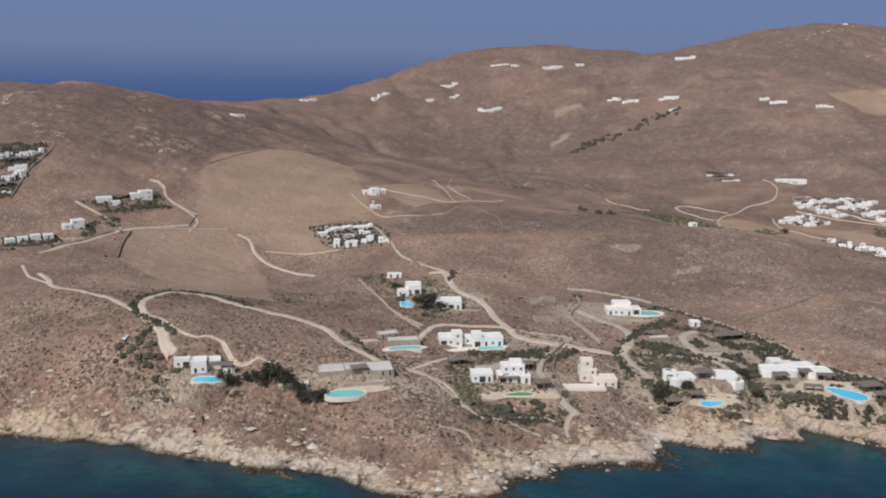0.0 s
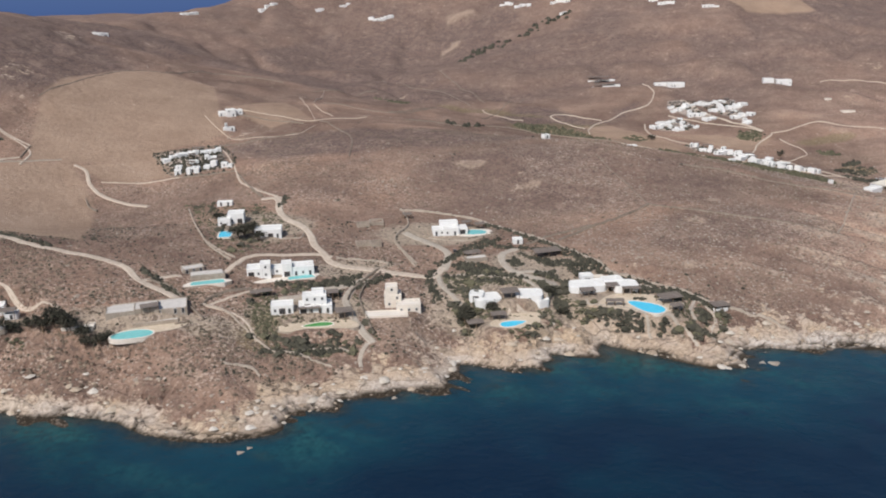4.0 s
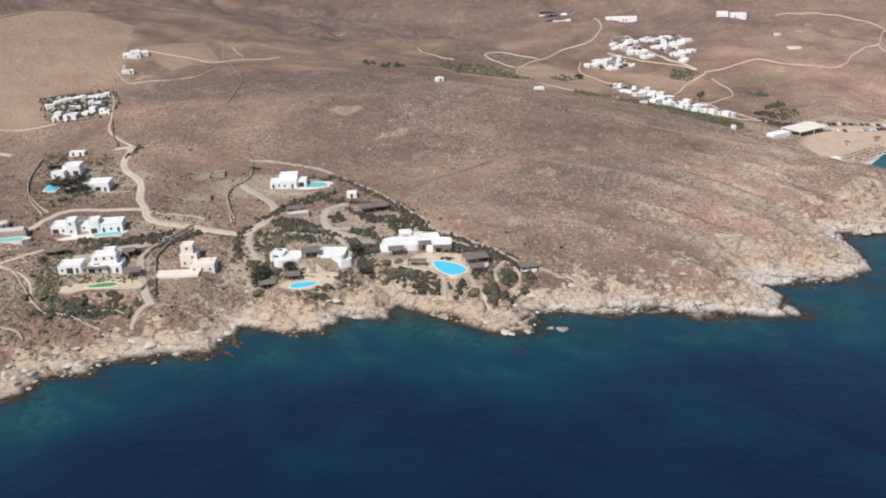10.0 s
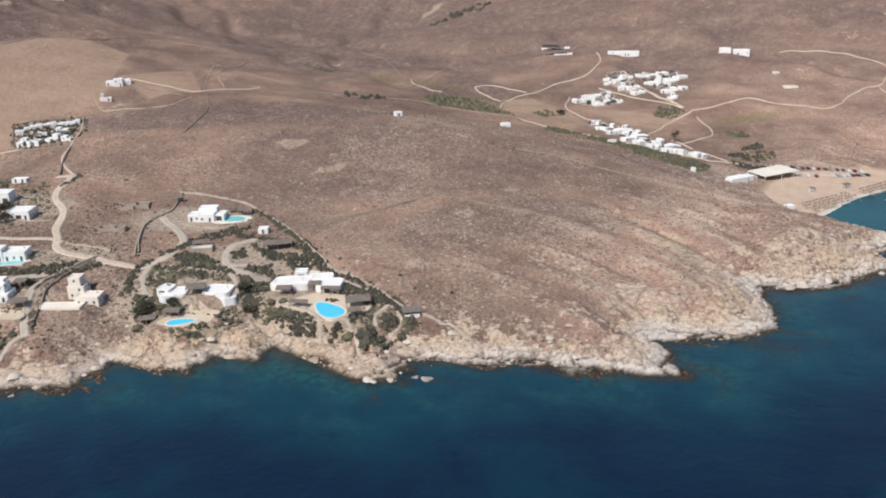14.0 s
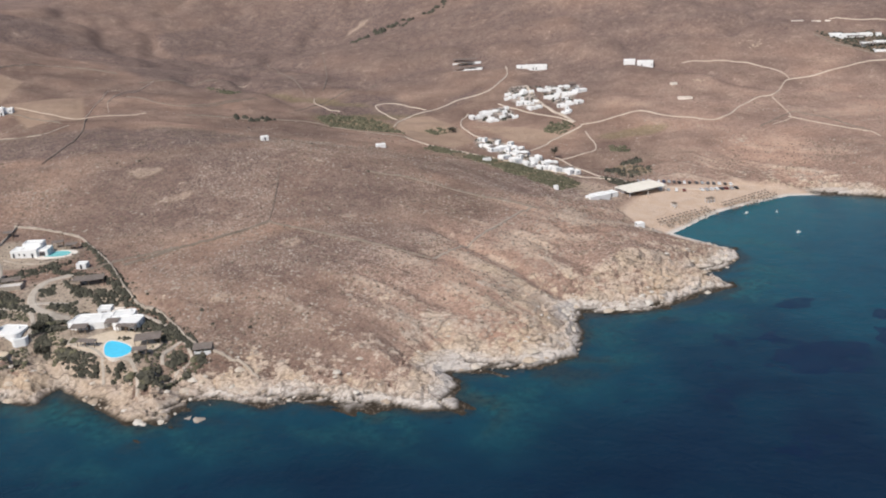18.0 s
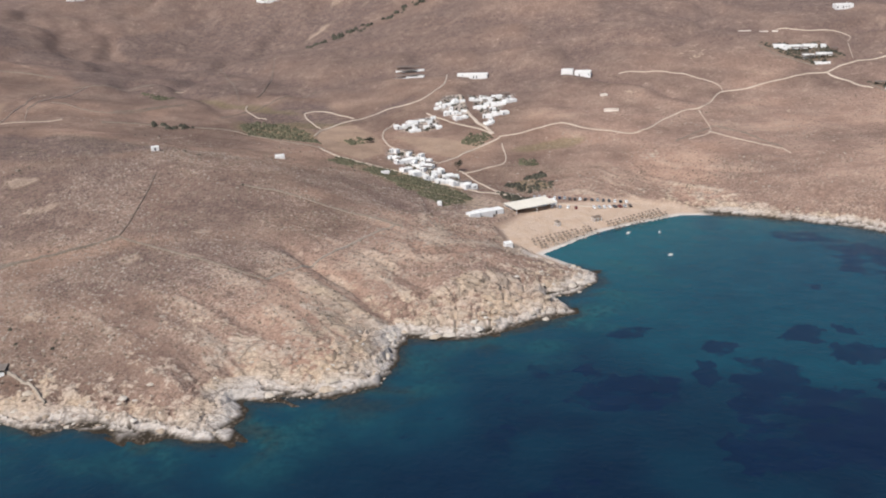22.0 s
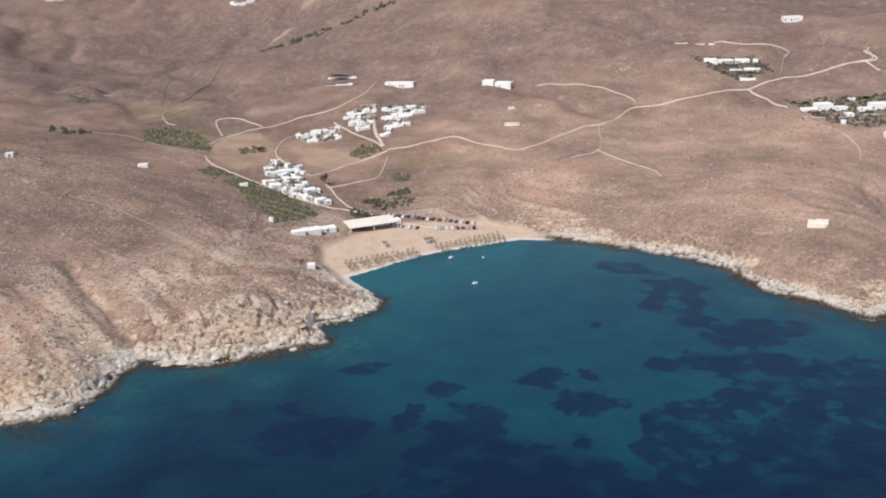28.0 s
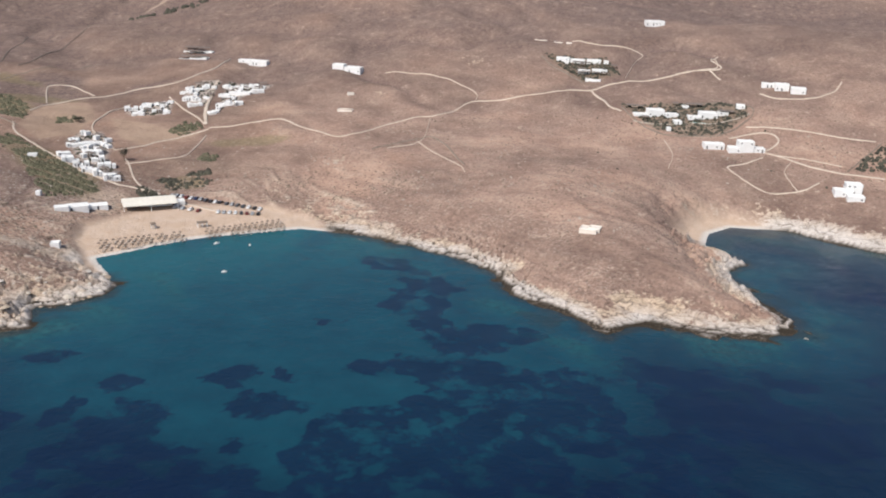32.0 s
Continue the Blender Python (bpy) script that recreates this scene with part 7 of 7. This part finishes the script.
def car(x, y, turn, paint, label):
    ob = empty("car", x, y, ground_at(x, y), turn)
    prof = [(-2.05, 0.35), (-2.05, 0.85), (-1.2, 0.98), (-0.6, 1.45), (0.9, 1.48), (1.7, 1.02), (2.05, 0.92), (2.05, 0.35)]
    bm = bmesh.new()
    sides = [[bm.verts.new((px, s_ * (0.85 if pz < 1.2 else 0.68), pz)) for px, pz in prof] for s_ in (-1, 1)]
    skin(bm, sides[0], sides[1])
    bm.faces.new(sides[0][::-1]), bm.faces.new(sides[1])
    part("body", bm, paint, ob)
    part("windscreen", box(bmesh.new(), -1.0, -0.62, -0.66, 0.66, 1.05, 1.38), DARK, ob)
    for s_ in (-1, 1):
        part("side_window", box(bmesh.new(), -0.55, 1.1, s_ * 0.8 - 0.03, s_ * 0.8 + 0.03, 1.02, 1.36), DARK, ob)
        for px in (-1.3, 1.3):
            wheel = bmesh.new()
            bmesh.ops.create_cone(wheel, cap_ends=True, segments=12, radius1=0.33, radius2=0.33, depth=0.22, matrix=pose(px, s_ * 0.78, 0.33, 90))
            part("wheel", wheel, RUBBER, ob)
    return tagged(ob, label, "car", group="parked cars")


RUBBER = mottled("tyre_rubber", (0.015, 0.015, 0.016), (0.03, 0.03, 0.03), 5, 0.8)
PAINTS = []
for nm, col in (("white", (0.72, 0.72, 0.72)), ("silver", (0.36, 0.37, 0.38)), ("black", (0.02, 0.02, 0.022)), ("dark_grey", (0.07, 0.072, 0.08)), ("red", (0.16, 0.03, 0.026)), ("blue", (0.02, 0.035, 0.09))):
    PAINTS.append((nm.replace("_", " "), mottled("car_paint_" + nm, tuple(c * 0.9 for c in col), col, 0.5, 0.3, 0.0, 0.5)))
for x0, y0, x1, y1, count in ((411.6, 588.2, 443, 581.5, 11), (447, 580, 467.7, 576.6, 7), (447, 566, 469, 569, 8), (421.7, 567.4, 436, 565.1, 4)):
    for k in range(count):
        u = k / max(1, count - 1)
        nm, paint = PAINTS[rnd.choice((0, 0, 1, 1, 2, 2, 3, 3, 4, 5))]
        x, y = x0 + (x1 - x0) * u, y0 + (y1 - y0) * u
        car(x, y, 95 + math.degrees(math.atan2(y1 - y0, x1 - x0)) + rnd.uniform(-6, 6), paint, nm + " car parked on sand behind the beach")
for x, y, nm, col in ((-131, 346, "white", 0), (92, 398, "black", 2), (63, 352, "dark grey", 3)):
    car(x, y, rnd.uniform(0, 180), PAINTS[col][1], nm + " car parked on a villa drive")

for x, y, turn, w, label in ((423, 534.5, 36, 2.6, "small thatched beach kiosk"), (446.2, 543.5, 30, 5.5, "dark timber beach bar")):
    canopy(x, y, turn, w, 3.0, 2.3, STRAW, label + " standing on sand")


def boat(x, y, turn, size, label):
    ob = empty("motor_boat", x, y, 0, turn)
    bm = bmesh.new()
    rows = []
    for u, wd, keel in ((-2.2, 0.75, -0.2), (-1, 0.9, -0.3), (0.6, 0.85, -0.3), (1.7, 0.5, -0.15), (2.4, 0.05, 0.2)):
        rows.append([bm.verts.new((u * size, s_ * wd * size, h_)) for s_, h_ in ((-1, 0.55 + 0.05 * u), (-0.7, keel), (0.7, keel), (1, 0.55 + 0.05 * u))])
    for a_, b_ in zip(rows[:-1], rows[1:]):
        for k in range(3):
            bm.faces.new((a_[k], a_[k + 1], b_[k + 1], b_[k]))
        bm.faces.new((a_[3], a_[0], b_[0], b_[3]))
    part("hull", bm, WHITE, ob)
    part("console", box(bmesh.new(), -0.5 * size, 0.3 * size, -0.4 * size, 0.4 * size, 0.45, 1.2), CLOTH, ob)
    part("outboard", box(bmesh.new(), -2.5 * size, -2.2 * size, -0.2 * size, 0.2 * size, 0.2, 0.95), RUBBER, ob)
    return tagged(ob, label, "boat")


boat(461.6, 521.7, 40, 0.75, "small white motor boat moored off the beach")
boat(478.3, 485.2, 15, 0.6, "small white motor boat at anchor in the bay")
boat(478.9, 522.1, 80, 0.5, "tiny white dinghy near the beach")


# ---- scrub, boulders and shore rocks ----
def spread(count, x0, x1, y0, y1, seed, keep):
    r_ = np.random.RandomState(seed)
    x, y = r_.uniform(x0, x1, count * 6), r_.uniform(y0, y1, count * 6)
    d = coast_distance(x, y)
    ok = (d > 1.0) & (r_.rand(len(x)) < keep(x, y, d)) & (sandy(x, y, d) < 0.2)
    ok &= off_roads(x, y)
    for poly in MOWN:
        ok &= within(x, y, poly, 1.0) < 0.5
    for cx_, cy_, rx, ry in KEEP_CLEAR:
        ok &= ((x - cx_) / rx) ** 2 + ((y - cy_) / ry) ** 2 > 1
    return x[ok][:count], y[ok][:count], d[ok][:count], r_


x, y, d, r_ = spread(12000, -215, 560, 262, 640, 21, lambda x, y, d: step(d, 12, 45) * (0.15 + 0.85 * step(rugged(x, y, 28, 71, 4), -0.25, 0.3)) * (1 - 0.85 * np.maximum.reduce([blob(x, y, *f) for f in FIELDS])))
scatter("scrub", "low dry brown scrub over the slopes", "scrub", x, y, r_.uniform(0.25, 0.85, len(x)), DRYBUSH, 22, (0.5, 0.9))
x, y, d, r_ = spread(5000, 480, 980, 440, 860, 23, lambda x, y, d: step(d, 10, 40) * (0.15 + 0.85 * step(rugged(x, y, 28, 72, 4), -0.25, 0.3)))
scatter("scrub", "low dry brown scrub over the eastern slopes", "scrub", x, y, r_.uniform(0.25, 0.75, len(x)), DRYBUSH, 24, (0.5, 0.9))
x, y, d, r_ = spread(3000, -215, 40, 275, 400, 45, lambda x, y, d: step(d, 9, 20) * (1 - step(d, 45, 90)) * (0.05 + 0.95 * step(rugged(x, y, 16, 85, 4), -0.1, 0.3)))
scatter("scrub", "grey-brown scrub above the western shore", "scrub", x, y, r_.uniform(0.3, 1.0, len(x)), DRYBUSH, 46, (0.5, 0.9))
x, y, d, r_ = spread(420, -215, 800, 262, 760, 25, lambda x, y, d: (1 - 0.9 * step(x, 190, 240) * (y < 600)) * step(d, 14, 40) * step(rugged(x, y, 45, 73, 4), 0.1, 0.5))
scatter("evergreen_scrub", "scattered dark evergreen bushes on the slopes", "scrub", x, y, r_.uniform(0.5, 1.3, len(x)), BUSH, 26, (0.6, 1.0))
x, y, d, r_ = spread(2400, -215, 520, 262, 520, 27, lambda x, y, d: (1 - step(d, 6, 55)) * (0.25 + 0.75 * step(rugged(x, y, 20, 74, 4), -0.2, 0.3)))
scatter("shore_rocks", "pale granite boulders along the shore", "rocks", x, y, r_.gamma(2.0, 0.22, len(x)).clip(0.25, 1.05), STONES, 28, (0.6, 1.1), 0.3, True)
x, y, d, r_ = spread(9000, -215, 900, 300, 720, 29, lambda x, y, d: step(d, 20, 60) * step(rugged(x, y, 30, 75, 4), -0.05, 0.4))
scatter("field_stones", "weathered pale stones strewn over the slopes", "rocks", x, y, r_.gamma(2.0, 0.2, len(x)).clip(0.2, 1.3), STONES, 30, (0.5, 0.9), 0.25, True)
x, y, d, r_ = spread(3000, -190, 230, 285, 440, 33, lambda x, y, d: step(d, 8, 20) * (0.2 + 0.8 * step(rugged(x, y, 18, 76, 4), -0.1, 0.35)))
scatter("outcrop_stones", "pale weathered stones and ledges round the villas", "rocks", x, y, r_.gamma(2.0, 0.17, len(x)).clip(0.2, 0.8), STONES, 34, (0.4, 0.8), 0.25, True)
x, y, d, r_ = spread(4200, -215, 470, 262, 480, 43, lambda x, y, d: (1 - step(d, 9, 26)) * (0.2 + 0.8 * step(rugged(x, y, 16, 84, 4), -0.15, 0.3)))
scatter("shore_slabs", "broken pale granite slabs along the waterline", "rocks", x, y, r_.gamma(2.2, 0.42, len(x)).clip(0.4, 2.4), SLABS, 44, (0.35, 0.75), 0.2, True)
x, y, d, r_ = spread(13000, 150, 432, 325, 610, 41, lambda x, y, d: step(d, 8, 25) * step(ribs(x, y, d) + 0.6 * rugged(x, y, 50, 82, 4), -0.25, 0.35))
scatter("headland_stones", "pale stones strewn in rows over the headland", "rocks", x, y, r_.gamma(2.0, 0.17, len(x)).clip(0.2, 0.95), STONES, 42, (0.5, 0.9), 0.25, True)
x, y, d, r_ = spread(2600, -190, 230, 285, 440, 35, lambda x, y, d: step(d, 10, 24) * (0.15 + 0.85 * step(rugged(x, y, 20, 78, 4), 0.0, 0.4)))
keep = x + 0.98 * (y - 327) < 216
x, y = x[keep], y[keep]
scatter("thorn_scrub", "dark thorny scrub between the villas", "scrub", x, y, r_.uniform(0.3, 0.9, len(x)), BUSH, 36, (0.5, 0.9))
x, y = np.array([10.0, 12.5, 203, 207, 60, 738]), np.array([257.0, 259.5, 305, 303.5, 290, 462])
scatter("sea_rocks", "pale rocks standing in the water off the shore", "rocks", x, y, np.array([2.8, 1.9, 3.0, 3.2, 1.5, 2.0]), STONES, 31, (0.25, 0.45), 0.15, True)
